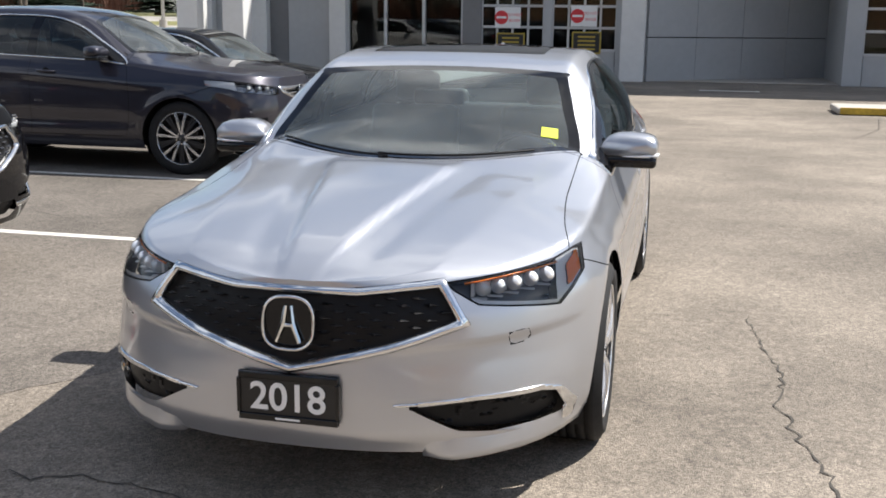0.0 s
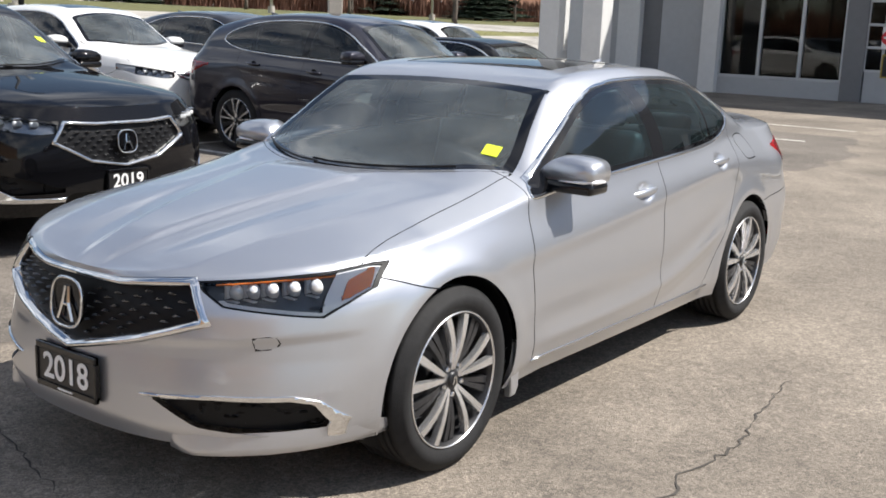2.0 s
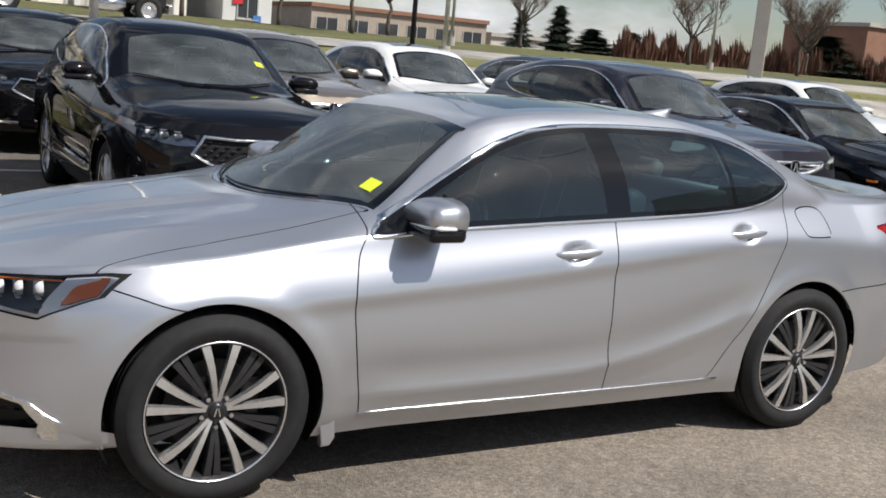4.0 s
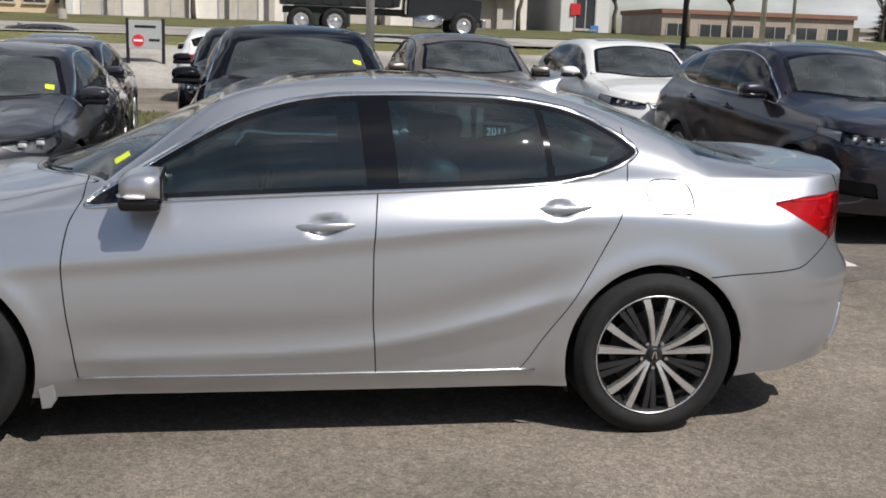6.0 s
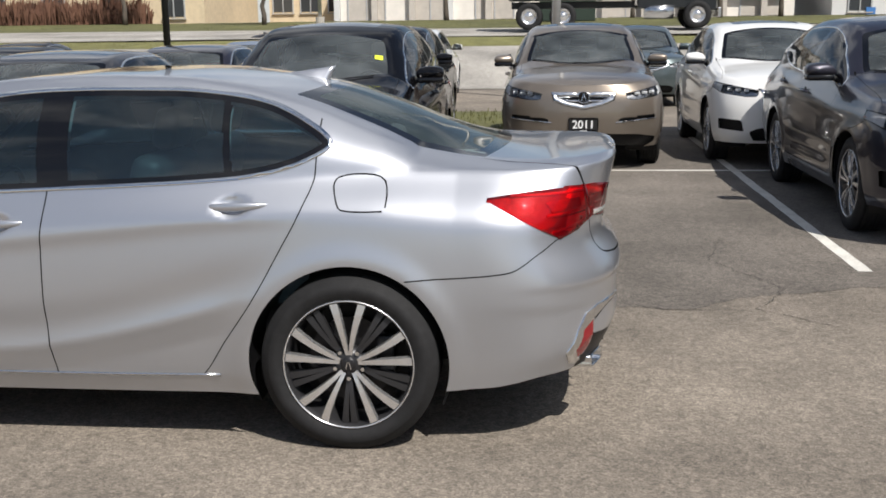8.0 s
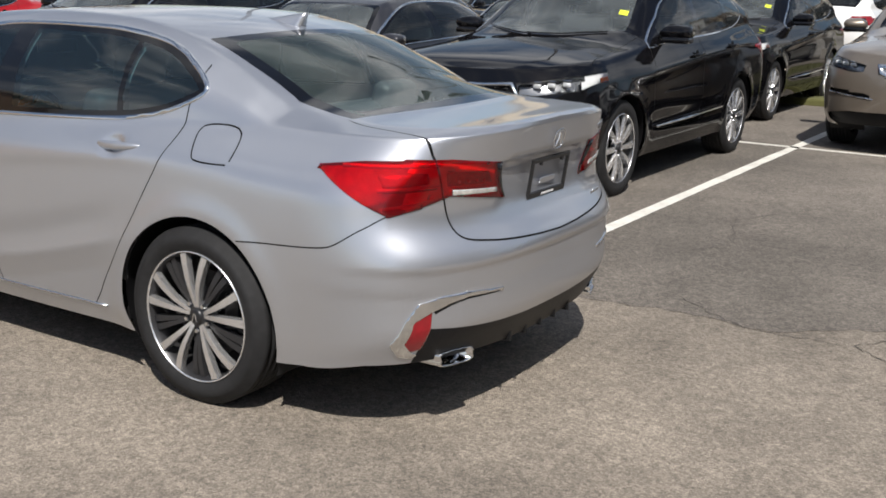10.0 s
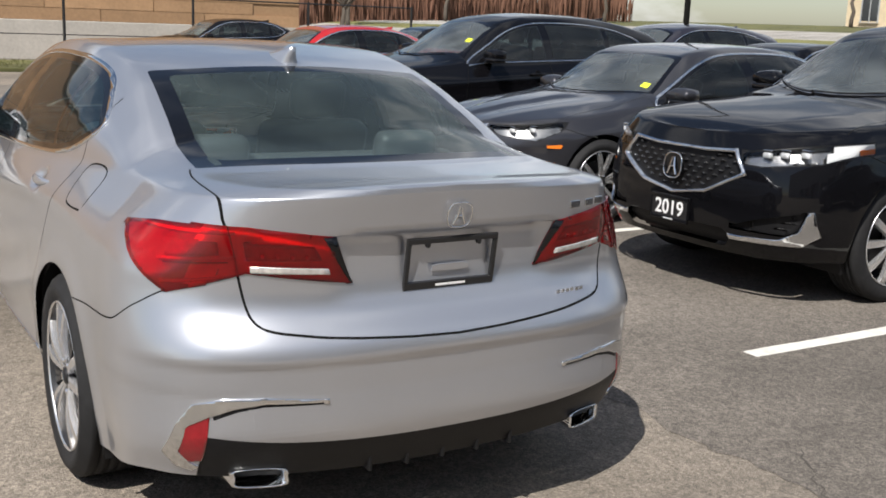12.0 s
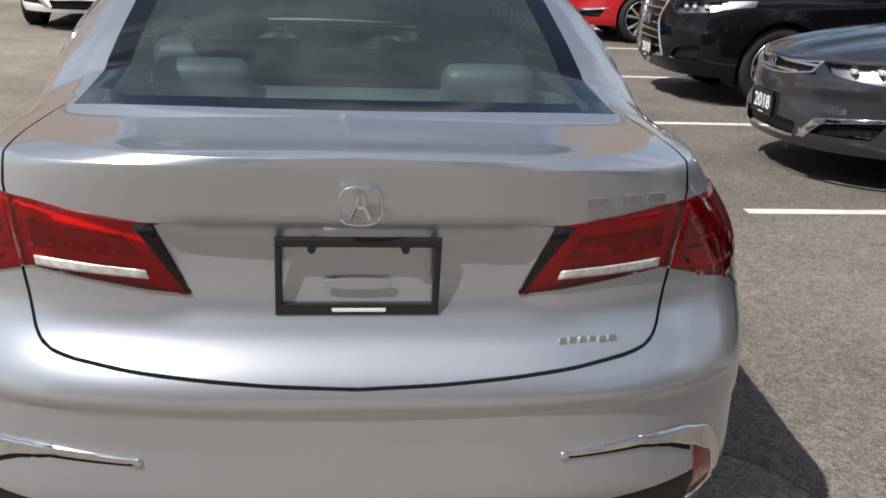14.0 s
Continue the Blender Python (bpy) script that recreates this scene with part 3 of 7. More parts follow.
def year_plate(parent, text, at, turn, w=0.32, h=0.155):
    """A dealer's show plate with a year on it; the maker's line below is a plain bar."""
    pl = new("show_plate", None)
    pl.parent = parent
    pl.matrix_basis = Matrix.Translation(at) @ turn
    f = lambda u, v, d: (u, -d, v)
    part("plate", slab([(-w / 2, -h / 2), (w / 2, -h / 2), (w / 2, h / 2), (-w / 2, h / 2)], 0.012, f, 0.003), PLATE_BLACK, pl)
    bz = h / 2 - 0.01
    for q in ([(-w / 2, bz - 0.012), (w / 2, bz - 0.012), (w / 2, bz + 0.01), (-w / 2, bz + 0.01)], [(-w / 2, -bz - 0.01), (w / 2, -bz - 0.01), (w / 2, -bz + 0.012), (-w / 2, -bz + 0.012)]):
        part("plate_frame", slab(q, 0.018, f, 0.003), GLOSS_BLACK, pl)
    for sx in (-1, 1):
        q = [(sx * w / 2 - 0.006, -h / 2 + 0.022), (sx * w / 2 + 0.006, -h / 2 + 0.022), (sx * w / 2 + 0.006, h / 2 - 0.022), (sx * w / 2 - 0.006, h / 2 - 0.022)]
        part("plate_frame", slab(q, 0.018, f, 0.002), GLOSS_BLACK, pl)
    part("maker_bar", slab([(-0.04, -bz - 0.002), (0.04, -bz - 0.002), (0.04, -bz + 0.004), (-0.04, -bz + 0.004)], 0.0195, f), PLATE_WHITE, pl)
    cu = bpy.data.curves.new("year", "FONT")
    cu.body = text
    cu.align_x, cu.align_y = "CENTER", "CENTER"
    cu.size, cu.extrude = h * 0.8, 0.001
    cu.offset = 0.0018
    tmp = bpy.data.objects.new("year", cu)
    scene.collection.objects.link(tmp)
    me = bpy.data.meshes.new_from_object(tmp.evaluated_get(bpy.context.evaluated_depsgraph_get()))
    bpy.data.objects.remove(tmp)
    me.materials.clear()
    me.materials.append(PLATE_WHITE)
    yr = new("year_number", me)
    yr.parent = pl
    yr.matrix_basis = pose(0, -0.0145, -0.002, 90, 0, 0) @ Matrix.Scale(1.0, 4)
    return pl


def maker_badge(parent, at, turn, w, h):
    """A plain rounded chrome ring with two leaning bars."""
    bd = new("badge", None)
    bd.parent = parent
    bd.matrix_basis = Matrix.Translation(at) @ turn
    ring = []
    for k in range(28):
        a = 2 * math.pi * k / 28
        c, s = math.cos(a), math.sin(a)
        ring.append((w / 2 * abs(c) ** 0.72 * (1 if c > 0 else -1), -0.006, h / 2 * abs(s) ** 0.72 * (1 if s > 0 else -1)))
    part("ring", tube(ring, w * 0.033, 6, closed=True), CHROME, bd, smooth=True)
    for sx in (-1, 1):
        part("bar", tube([(sx * w * 0.05, -0.006, h * 0.33), (sx * w * 0.1, -0.008, 0), (sx * w * 0.24, -0.006, -h * 0.36)], [w * 0.035, w * 0.05, w * 0.04], 6), CHROME, bd)
    part("cross_bar", tube([(-w * 0.1, -0.006, -h * 0.04), (w * 0.1, -0.006, -h * 0.04)], w * 0.035, 6), CHROME, bd)
    return bd


def surf_y(skin_pts, x, z, front=True):
    """The body's front (or rear) surface y at (x, z)."""
    p = skin_pts
    m = p[:, 1] < 0.4 if front else p[:, 1] > 2.4
    q = p[m]
    d = (q[:, 0] - abs(x)) ** 2 + (q[:, 2] - z) ** 2 + 1e-6
    k = np.argsort(d)[:4]
    wgt = 1 / d[k]
    return float((q[k, 1] * wgt).sum() / wgt.sum())


def surf_x(skin_pts, y, z):
    p = skin_pts
    q = p[p[:, 0] > 0.5]
    d = (q[:, 1] - y) ** 2 + (q[:, 2] - z) ** 2 + 1e-6
    k = np.argsort(d)[:4]
    wgt = 1 / d[k]
    return float((q[k, 0] * wgt).sum() / wgt.sum())


def surf_z(skin_pts, x, y):
    p = skin_pts
    d = (p[:, 0] - abs(x)) ** 2 + (p[:, 1] - y) ** 2 + 1e-6 + (p[:, 2] < 0.7) * 10
    k = np.argsort(d)[:4]
    wgt = 1 / d[k]
    return float((p[k, 2] * wgt).sum() / wgt.sum())


def prep(skin, poly, where):
    """Cuts short lines through an outline's corners so that they stay sharp."""
    for vx, vz in poly:
        skin.cut(lambda p: p[:, 0] - vx, ["body"], lambda p: where(p) & (np.abs(p[:, 2] - vz) < 0.04) & (np.abs(p[:, 0] - vx) < 0.05))
        skin.cut(lambda p: p[:, 2] - vz, ["body"], lambda p: where(p) & (np.abs(p[:, 2] - vz) < 0.04) & (np.abs(p[:, 0] - vx) < 0.05))


def frame_ring(poly, w, pts):
    """A moulded bar that follows a closed outline on the car's front."""
    p = np.array(poly, float)
    n = len(p)
    area = sum(p[k][0] * p[(k + 1) % n][1] - p[(k + 1) % n][0] * p[k][1] for k in range(n))
    sg = 1 if area > 0 else -1
    inner = []
    for k in range(n):
        a, b = p[k] - p[k - 1], p[(k + 1) % n] - p[k]
        na, nb = np.array([-a[1], a[0]]) / np.linalg.norm(a), np.array([-b[1], b[0]]) / np.linalg.norm(b)
        bis = na + nb
        inner.append(p[k] + sg * bis * w / max(0.45, 1 + na @ nb))
    inner = np.array(inner)
    own = bmesh.new()
    rings = []
    for k in range(n):
        m = max(2, int(np.linalg.norm(p[(k + 1) % n] - p[k]) / 0.025))
        for i in range(m):
            t = i / m
            o, q = p[k] + (p[(k + 1) % n] - p[k]) * t, inner[k] + (inner[(k + 1) % n] - inner[k]) * t
            yo, yq = surf_y(pts, o[0], o[1]), surf_y(pts, q[0], q[1])
            rr = []
            for f, d in ((0.0, 0.006), (0.08, -0.006), (0.35, -0.011), (0.62, -0.008), (1.0, 0.012), (1.0, 0.04)):
                u = o + (q - o) * f
                rr.append(own.verts.new((u[0], yo + (yq - yo) * f + d, u[1])))
            rings.append(rr)
    for r, q in zip(rings, rings[1:] + rings[:1]):
        for i in range(5):
            own.faces.new((r[i], r[i + 1], q[i + 1], q[i]))
    for f in own.faces:
        f.smooth = True
    return own


def build_car(spec, paint, name, label, pos, fine, detail):
    """A car from its body numbers. detail 2: the near one with all its trim; 1: a parked one."""
    car = new(name, None)
    car.matrix_basis = pos
    tagged(car, label, "car")
    skin, g = shell(spec, fine)
    pts = g.reshape(-1, 3)
    f_ax, r_ax = spec["axle"]
    side = lambda p: p[:, 0] > 0.5
    fr = lambda p: p[:, 1] < f_ax - 0.12
    # wheel openings
    for ay in spec["axle"]:
        skin.paint(lambda p, ay=ay: np.hypot(p[:, 1] - ay, (p[:, 2] - spec["wheel_r"]) * 1.0) - spec["arch_r"], "arch", where=lambda p, ay=ay: (p[:, 0] > 0.45) & (abs(p[:, 1] - ay) < 0.6) & (p[:, 2] < 0.95))
    # glass
    ws, rw = spec["windscreen"], spec["rear_window"]
    top = lambda p: p[:, 2] > spec["belt0"] - 0.02
    xr = curve(*spec["rail_x"])

    def screen(p):
        base = ws[0] + ws[1] * (p[:, 0] / 0.66) ** 2 - p[:, 1]
        head = p[:, 1] - (ws[2] - ws[3] * (p[:, 0] / 0.56) ** 2)
        return np.maximum(np.maximum(base, head), p[:, 0] - (xr(p[:, 1]) - spec.get("post", 0.022)))

    def back_glass(p):
        base = p[:, 1] - (rw[0] - rw[1] * (p[:, 0] / 0.64) ** 2)
        head = rw[2] + rw[3] * (p[:, 0] / 0.56) ** 2 - p[:, 1]
        edge = np.interp(p[:, 1], *spec["rear_edge"]) if "rear_edge" in spec else xr(p[:, 1]) - 0.02
        return np.maximum(np.maximum(base, head), p[:, 0] - edge)
    skin.paint(screen, "windscreen", ["body"], top)
    skin.paint(lambda p: screen(p) + 0.05, "windscreen_glass", ["windscreen"], top)
    skin.paint(back_glass, "rear_glass_band", ["body"], top)
    skin.paint(lambda p: back_glass(p) + spec.get("band", 0.05), "rear_glass", ["rear_glass_band"], top)
    if "roof_panel" in spec:
        y0, y1, hx = spec["roof_panel"]
        skin.paint(lambda p: np.maximum(np.maximum(y0 - p[:, 1], p[:, 1] - y1), p[:, 0] - hx), "sunroof", ["body"], lambda p: p[:, 2] > spec["belt0"] + 0.2)
    dlo = outline(smooth_loop(spec["dlo"], 5), [1, 2])
    sidez = lambda p: (p[:, 2] > spec["belt0"] - 0.12) & (p[:, 0] > 0.45)
    ch = spec.get("chrome", 0.014)
    skin.paint(dlo, "trim", ["body"], sidez)
    skin.paint(lambda p: dlo(p) + ch, "pillar_black", ["trim"], sidez)
    skin.paint(lambda p: dlo(p) + ch + 0.02, "side_glass", ["pillar_black"], sidez)
    for yb, hw, slant in spec["posts"]:
        skin.paint(lambda p: np.abs(p[:, 1] - yb - slant * (p[:, 2] - spec["belt0"])) - hw, "pillar_black", ["side_glass"], sidez)
    fy = spec["posts"][0][0]
    skin.paint(lambda p: p[:, 1] - spec["dlo"][0][0] - 0.26, "pillar_black", ["side_glass"], lambda p: sidez(p) & (p[:, 2] < spec["belt0"] + 0.13) & (p[:, 1] < spec["dlo"][0][0] + 0.3))
    c = skin.centres()
    for k, lab in enumerate(skin.lab):
        if lab == "side_glass":
            if c[k, 1] > spec["posts"][-1][0] + 0.0 and len(spec["posts"]) > 1:
                skin.lab[k] = "quarter_glass"
            elif c[k, 1] > fy:
                skin.lab[k] = "rear_side_glass"
    # lamps and grille
    hl = outline(spec["headlamp"], [0, 2])
    if detail == 2:
        prep(skin, spec["tail_rear"], lambda p: p[:, 1] > 3.4)
        prep(skin, spec["headlamp"], lambda p: p[:, 1] < -0.2)
    skin.paint(hl, "headlamp_rim", ["body"], lambda p: (p[:, 1] < f_ax - spec.get("lamp_end", 0.33)) & (p[:, 0] > 0.15))
    skin.paint(lambda p: hl(p) + 0.006, "headlamp", ["headlamp_rim"])
    am = outline(spec["amber_lens"], [0, 2])
    if detail == 2:
        skin.cut(am, ["headlamp"]).cut(lambda p: p[:, 0] + 0.2 * (p[:, 2] - 0.7) - spec["lamp_split"], ["headlamp"])
        skin.cut(lambda p: hl(p) + 0.017, ["headlamp"])
    else:
        skin.cut(am, ["headlamp"])
    gr = outline(spec["grille"], [0, 2])
    skin.paint(gr, "grille_frame", ["body"], lambda p: p[:, 1] < f_ax - 0.4)
    skin.paint(lambda p: gr(p) + spec.get("grille_w", 0.03), "grille", ["grille_frame"])
    for q in spec.get("intakes", ()):
        it = outline(q, [0, 2])
        skin.paint(it, "intake", ["body"], lambda p: p[:, 1] < f_ax - 0.25)
    ts, tr = outline(spec["tail_side"], [1, 2]), outline(spec["tail_rear"], [0, 2])
    ysplit = spec["tail_y"]
    skin.paint(ts, "tail_outer", ["body"], lambda p: (p[:, 0] > 0.45) & (p[:, 1] > r_ax + 0.2) & (p[:, 1] < ysplit + 0.03))
    skin.paint(tr, "tail_outer", ["body"], lambda p: p[:, 1] > ysplit - 0.03)
    tb = spec.get("tail_boundary", 0.58)
    skin.paint(lambda p: p[:, 0] - tb - spec.get("tail_slant", 0.0) * (p[:, 2] - 0.9), "tail_inner", ["tail_outer"], lambda p: p[:, 1] > ysplit - 0.1)
    # panel lines
    hw = 0.0026 if detail == 2 else 0.003
    B = ["body"]
    d1, d2, d3 = (curve(*sorted((z, y) for y, z in spec[k])) for k in ("door_front", "door_mid", "door_rear"))
    zb = spec["door_bottom"]
    doors = lambda p: side(p) & (p[:, 2] > zb - 0.02) & (p[:, 2] < spec["belt1"] + 0.2)
    for d in (d1, d2, d3):
        skin.seam(lambda p, d=d: p[:, 1] - d(p[:, 2]), hw, B, lambda p: doors(p) & (p[:, 2] > zb))
    skin.seam(lambda p: p[:, 2] - zb, hw, B, lambda p: side(p) & (p[:, 1] > d1(np.array([zb]))[0]) & (p[:, 1] < d3(np.array([zb]))[0]) & (p[:, 2] < zb + 0.05))
    cd = skin.centres()
    inside = (cd[:, 0] > 0.5) & (cd[:, 2] > zb) & (cd[:, 1] > d1(cd[:, 2])) & (cd[:, 1] < d3(cd[:, 2])) & (cd[:, 2] < spec["belt1"] + 0.2)
    low_side = dlo(cd) > 0
    mid = d2(cd[:, 2])
    rail = cd[:, 2] < curve(*spec["belt"])(cd[:, 1]) + 0.03
    for k in np.nonzero(inside & low_side & rail)[0]:
        if skin.lab[k] == "body":
            skin.lab[k] = "front_door" if cd[k, 1] < mid[k] else "rear_door"
    # bonnet
    hx = curve(*spec["bonnet_x"])
    bon = lambda p: np.maximum(p[:, 0] - hx(p[:, 1]), p[:, 1] - (ws[0] - 0.02 + ws[1] * (p[:, 0] / 0.66) ** 2))
    deckz = lambda p: (p[:, 1] < ws[0] + 0.4) & (p[:, 2] > curve(*spec["bonnet_z"])(p[:, 0]))
    skin.seam(bon, hw * 0.75, B, deckz)
    skin.paint(bon, "bonnet", B, deckz, cut=False)
    # bumper seams
    bf = curve(*spec["front_seam"])
    skin.seam(lambda p: p[:, 2] - bf(p[:, 1]), hw, B, lambda p: side(p) & (p[:, 1] > spec["front_seam"][0][0]) & (p[:, 1] < f_ax))
    br = curve(*spec["rear_seam"])
    skin.seam(lambda p: p[:, 2] - br(p[:, 1]), hw, B, lambda p: side(p) & (p[:, 1] > r_ax + 0.215) & (p[:, 1] < spec["rear_seam"][-1][0] - 0.05))
    # boot or tailgate
    bt = outline(spec["boot"], [0, 2])
    rear = lambda p: p[:, 1] > spec["boot_y"]
    if spec.get("boot_top"):
        tx = curve(*spec["boot_top"])
        bt2 = lambda p: np.where(p[:, 1] > spec["boot_y"], bt(p), p[:, 0] - tx(p[:, 1]))
        topd = lambda p: (p[:, 1] > rw[0] - 0.09) & (p[:, 2] > spec["belt1"] - 0.04) & (p[:, 1] <= spec["boot_y"] + 0.02)
        skin.seam(lambda p: p[:, 0] - tx(p[:, 1]), hw, B, lambda p: topd(p))
        skin.paint(lambda p: p[:, 0] - tx(p[:, 1]), "boot", B, topd, cut=False)
    skin.seam(bt, hw * 1.3, B, rear)
    skin.paint(bt, "boot", B, rear, cut=False)
    if detail == 2:
        fd = outline(smooth_loop(spec["fuel"], 5), [1, 2])
        skin.seam(fd, hw * 1.1, B, lambda p: side(p) & (p[:, 1] > 2.4))
        skin.paint(fd, "fuel_door", B, lambda p: side(p) & (p[:, 1] > 2.4), cut=False)
        wc = outline(smooth_loop(spec["washer"], 5), [0, 2])
        skin.seam(wc, hw * 0.6, B, lambda p: p[:, 1] < -0.4)
    # bumpers and fenders as panels of their own
    c = skin.centres()
    for k, lab in enumerate(skin.lab):
        if lab != "body":
            continue
        x, y, z = c[k]
        if y < f_ax and (z < bf(np.array([y]))[0] or y < spec["front_seam"][0][0]) and z < spec["rows"][-1]["z"][2][1] + 0.02:
            skin.lab[k] = "front_bumper"
        elif y > r_ax and z < br(np.array([y]))[0]:
            skin.lab[k] = "rear_bumper"
        elif y < d1(np.array([z]))[0] and z < spec["belt0"] + 0.03:
            skin.lab[k] = "wing"
    if "diffuser" in spec:
        z0d, z1d, xd_ = spec["diffuser"]
        low = lambda p: p[:, 2] - (z0d + (z1d - z0d) * np.clip(p[:, 0] / xd_, 0, 1.2) ** 2)
        skin.paint(lambda p: np.maximum(low(p), p[:, 0] - xd_), "diffuser", ["rear_bumper"], lambda p: p[:, 1] > 3.3)
    for lab, poly, front in spec.get("inlays", ()):
        a_ = np.array(poly)
        near = (lambda p: p[:, 1] < f_ax - 0.25) if front else (lambda p: p[:, 1] > r_ax + 0.4)
        zone = lambda p: near(p) & (p[:, 0] > a_[:, 0].min() - 0.02) & (p[:, 0] < a_[:, 0].max() + 0.02) & (p[:, 2] > a_[:, 1].min() - 0.02) & (p[:, 2] < a_[:, 1].max() + 0.02)
        src = ["front_bumper" if front else "rear_bumper", "intake" if front else "diffuser"]
        for v in np.arange(a_[:, 0].min(), a_[:, 0].max(), 0.015):
            skin.cut(lambda p: p[:, 0] - v, src, zone)
        for v in np.arange(a_[:, 1].min(), a_[:, 1].max(), 0.009):
            skin.cut(lambda p: p[:, 2] - v, src, zone)
        skin.paint(outline(poly, [0, 2]), lab, src, zone)
    nrm = skin.normals()
    mk = lambda lab, nm, mat, **kw: make_panel(skin, nrm, lab, nm, mat, car, **kw)
    mk("body", "body", paint)
    mk("bonnet", "hood", paint)
    mk("boot", "trunk_lid", paint)
    mk("front_bumper", "front_bumper", paint)
    mk("rear_bumper", "rear_bumper", paint)
    mk("wing", "fender", paint, joined=False)
    mk("fuel_door", "fuel_door", paint, joined=False, sides=(1,))
    mk("front_door", "front_door", paint, joined=False)
    mk("rear_door", "rear_door", paint, joined=False)
    mk("seam", "panel_gap", SEAM, push=-0.0012)
    mk("windscreen", "windshield_border", GLOSS_BLACK)
    mk("windscreen_glass", "windshield", SCREEN)
    mk("rear_glass_band", "rear_window_border", GLOSS_BLACK)
    mk("rear_glass", "rear_window", spec.get("back_tint", TINTED))
    mk("sunroof", "sunroof", GLOSS_BLACK, push=-0.002)
    mk("trim", "window_trim", CHROME if spec.get("chrome_on", True) else PLASTIC, joined=False, push=0.003, lip=0.006)
    mk("pillar_black", "window_pillar", GLOSS_BLACK, joined=False)
    mk("side_glass", "front_side_window", GLASS if detail == 2 else TINTED, joined=False)
    mk("rear_side_glass", "rear_side_window", LIGHT_TINT if detail == 2 else TINTED, joined=False)
    mk("quarter_glass", "quarter_window", LIGHT_TINT if detail == 2 else TINTED, joined=False)
    mk("headlamp", "headlight_cover", CLEAR, joined=False)
    mk("headlamp_rim", "headlight_rim", PLASTIC, joined=False, push=-0.003)
    for k, lab in enumerate(skin.lab):
        if lab == "grille_frame":
            skin.lab[k] = "grille"
    mk("grille", "grille_backing", PLASTIC, push=-0.03)
    half_p = [q for q in spec["grille"] if q[0] >= 0]
    if half_p[0][0] > 0.01:
        half_p = [(0.0, half_p[0][1])] + half_p
    ring = [(x_, z_) for x_, z_ in half_p] + [(-x_, z_) for x_, z_ in half_p[::-1] if x_ > 0.001]
    part("grille_frame", frame_ring(ring, spec.get("grille_w", 0.03), pts), spec.get("frame_mat", CHROME), car, smooth=False)
    mk("bumper_trim", "bumper_trim", CHROME, joined=False, push=0.005, lip=0.008, note="chrome corner strip on the rear bumper")
    mk("trim_gap", "trim_gap", PLASTIC, joined=False)
    mk("rear_reflector", "rear_reflector", RED_LENS, joined=False, push=0.002, lip=0.004, note="red corner reflector")
    mk("intake_trim", "intake_trim", CHROME, joined=False, push=0.006, lip=0.012, note="chrome strip round the air intake")
    mk("diffuser", "diffuser", PLASTIC)
    mk("intake", "air_intake", PLASTIC, joined=False, push=-0.03)
    if detail == 2:
        for lab, nm in (("tail_outer", "tail_light"), ("tail_inner", "inner_tail_light")):
            for cov, bed in zip(mk(lab, nm, RED_COVER, joined=False, push=0.004, lip=0.004), mk(lab, "lamp_bed", LAMP_BED, joined=False, push=-0.012)):
                bed.parent = cov
                if lab == "tail_outer":
                    bed.data.materials.append(SIDE_BED)
                    for f in bed.data.polygons:
                        if f.center.y < 3.585:
                            f.material_index = 1
            for cov, wall in zip([o for o in car.children if o.name.startswith(nm)], mk(lab, "lamp_wall", RED_DARK, joined=False, push=-0.002, lip=0.012)):
                wall.parent = cov
                n_top = len(panels(skin, lab))
                bmw = bmesh.new()
                bmw.from_mesh(wall.data)
                bmw.faces.ensure_lookup_table()
                bmesh.ops.delete(bmw, geom=[bmw.faces[i] for i in range(n_top)], context="FACES")
                bmw.to_mesh(wall.data)
                bmw.free()
    else:
        mk("tail_outer", "tail_light", RED_LENS, joined=False, push=0.003, lip=0.01)
        mk("tail_inner", "inner_tail_light", RED_LENS, joined=False, push=0.003, lip=0.01)
    # cabin lining: the roof and pillars seen from within
    lining = Skin(skin.v, [q for q, lab in zip(skin.f, skin.lab) if lab in ("body", "front_door", "rear_door", "pillar_black", "trim", "seam", "sunroof")])
    cc = lining.centres()
    keep = (cc[:, 1] > ws[0] + 0.25) & (cc[:, 1] < rw[0] + 0.1) & (cc[:, 2] > 0.4)
    roofy = cc[:, 2] > spec["belt1"] + 0.12
    lining.f = [q for q, k in zip(lining.f, keep) if k]
    lining.lab = ["head" if r else "door" for r, k in zip(roofy, keep) if k]
    make_panel(lining, nrm, "head", "headliner", HEADLINER, car, push=-0.022)
    make_panel(lining, nrm, "door", "door_lining", INTERIOR, car, push=-0.03)
    # wheel arches, underbody
    for ay in spec["axle"]:
        for sd in (1, -1):
            own = bmesh.new()
            rings = []
            for k in range(25):
                a = math.radians(-25 + 230 * k / 24)
                ring = []
                for xx, rr in ((surf_x(pts, ay + spec["arch_r"] * math.cos(a), max(0.25, spec["wheel_r"] + spec["arch_r"] * math.sin(a))) - 0.022, spec["arch_r"] + 0.003), (0.84, spec["arch_r"] + 0.012), (0.5, spec["arch_r"] + 0.012)):
                    ring.append(own.verts.new((sd * xx, ay + rr * math.cos(a), max(0.16, spec["wheel_r"] + rr * math.sin(a)))))
                rings.append(ring)
            for r, q in zip(rings, rings[1:]):
                for i in range(2):
                    own.faces.new((r[i], r[i + 1], q[i + 1], q[i]))
            part("wheel_arch_liner", own, PLASTIC, car, smooth=True)
    n0, t0 = spec["rows"][0]["plan"][:2]
    zlow = spec["rows"][0]["z"][3][1]
    part("underbody", box((1.0, t0 - n0 - 0.8, 0.09), (0, (t0 + n0) / 2, zlow + 0.075), 0.02), PLASTIC, car)
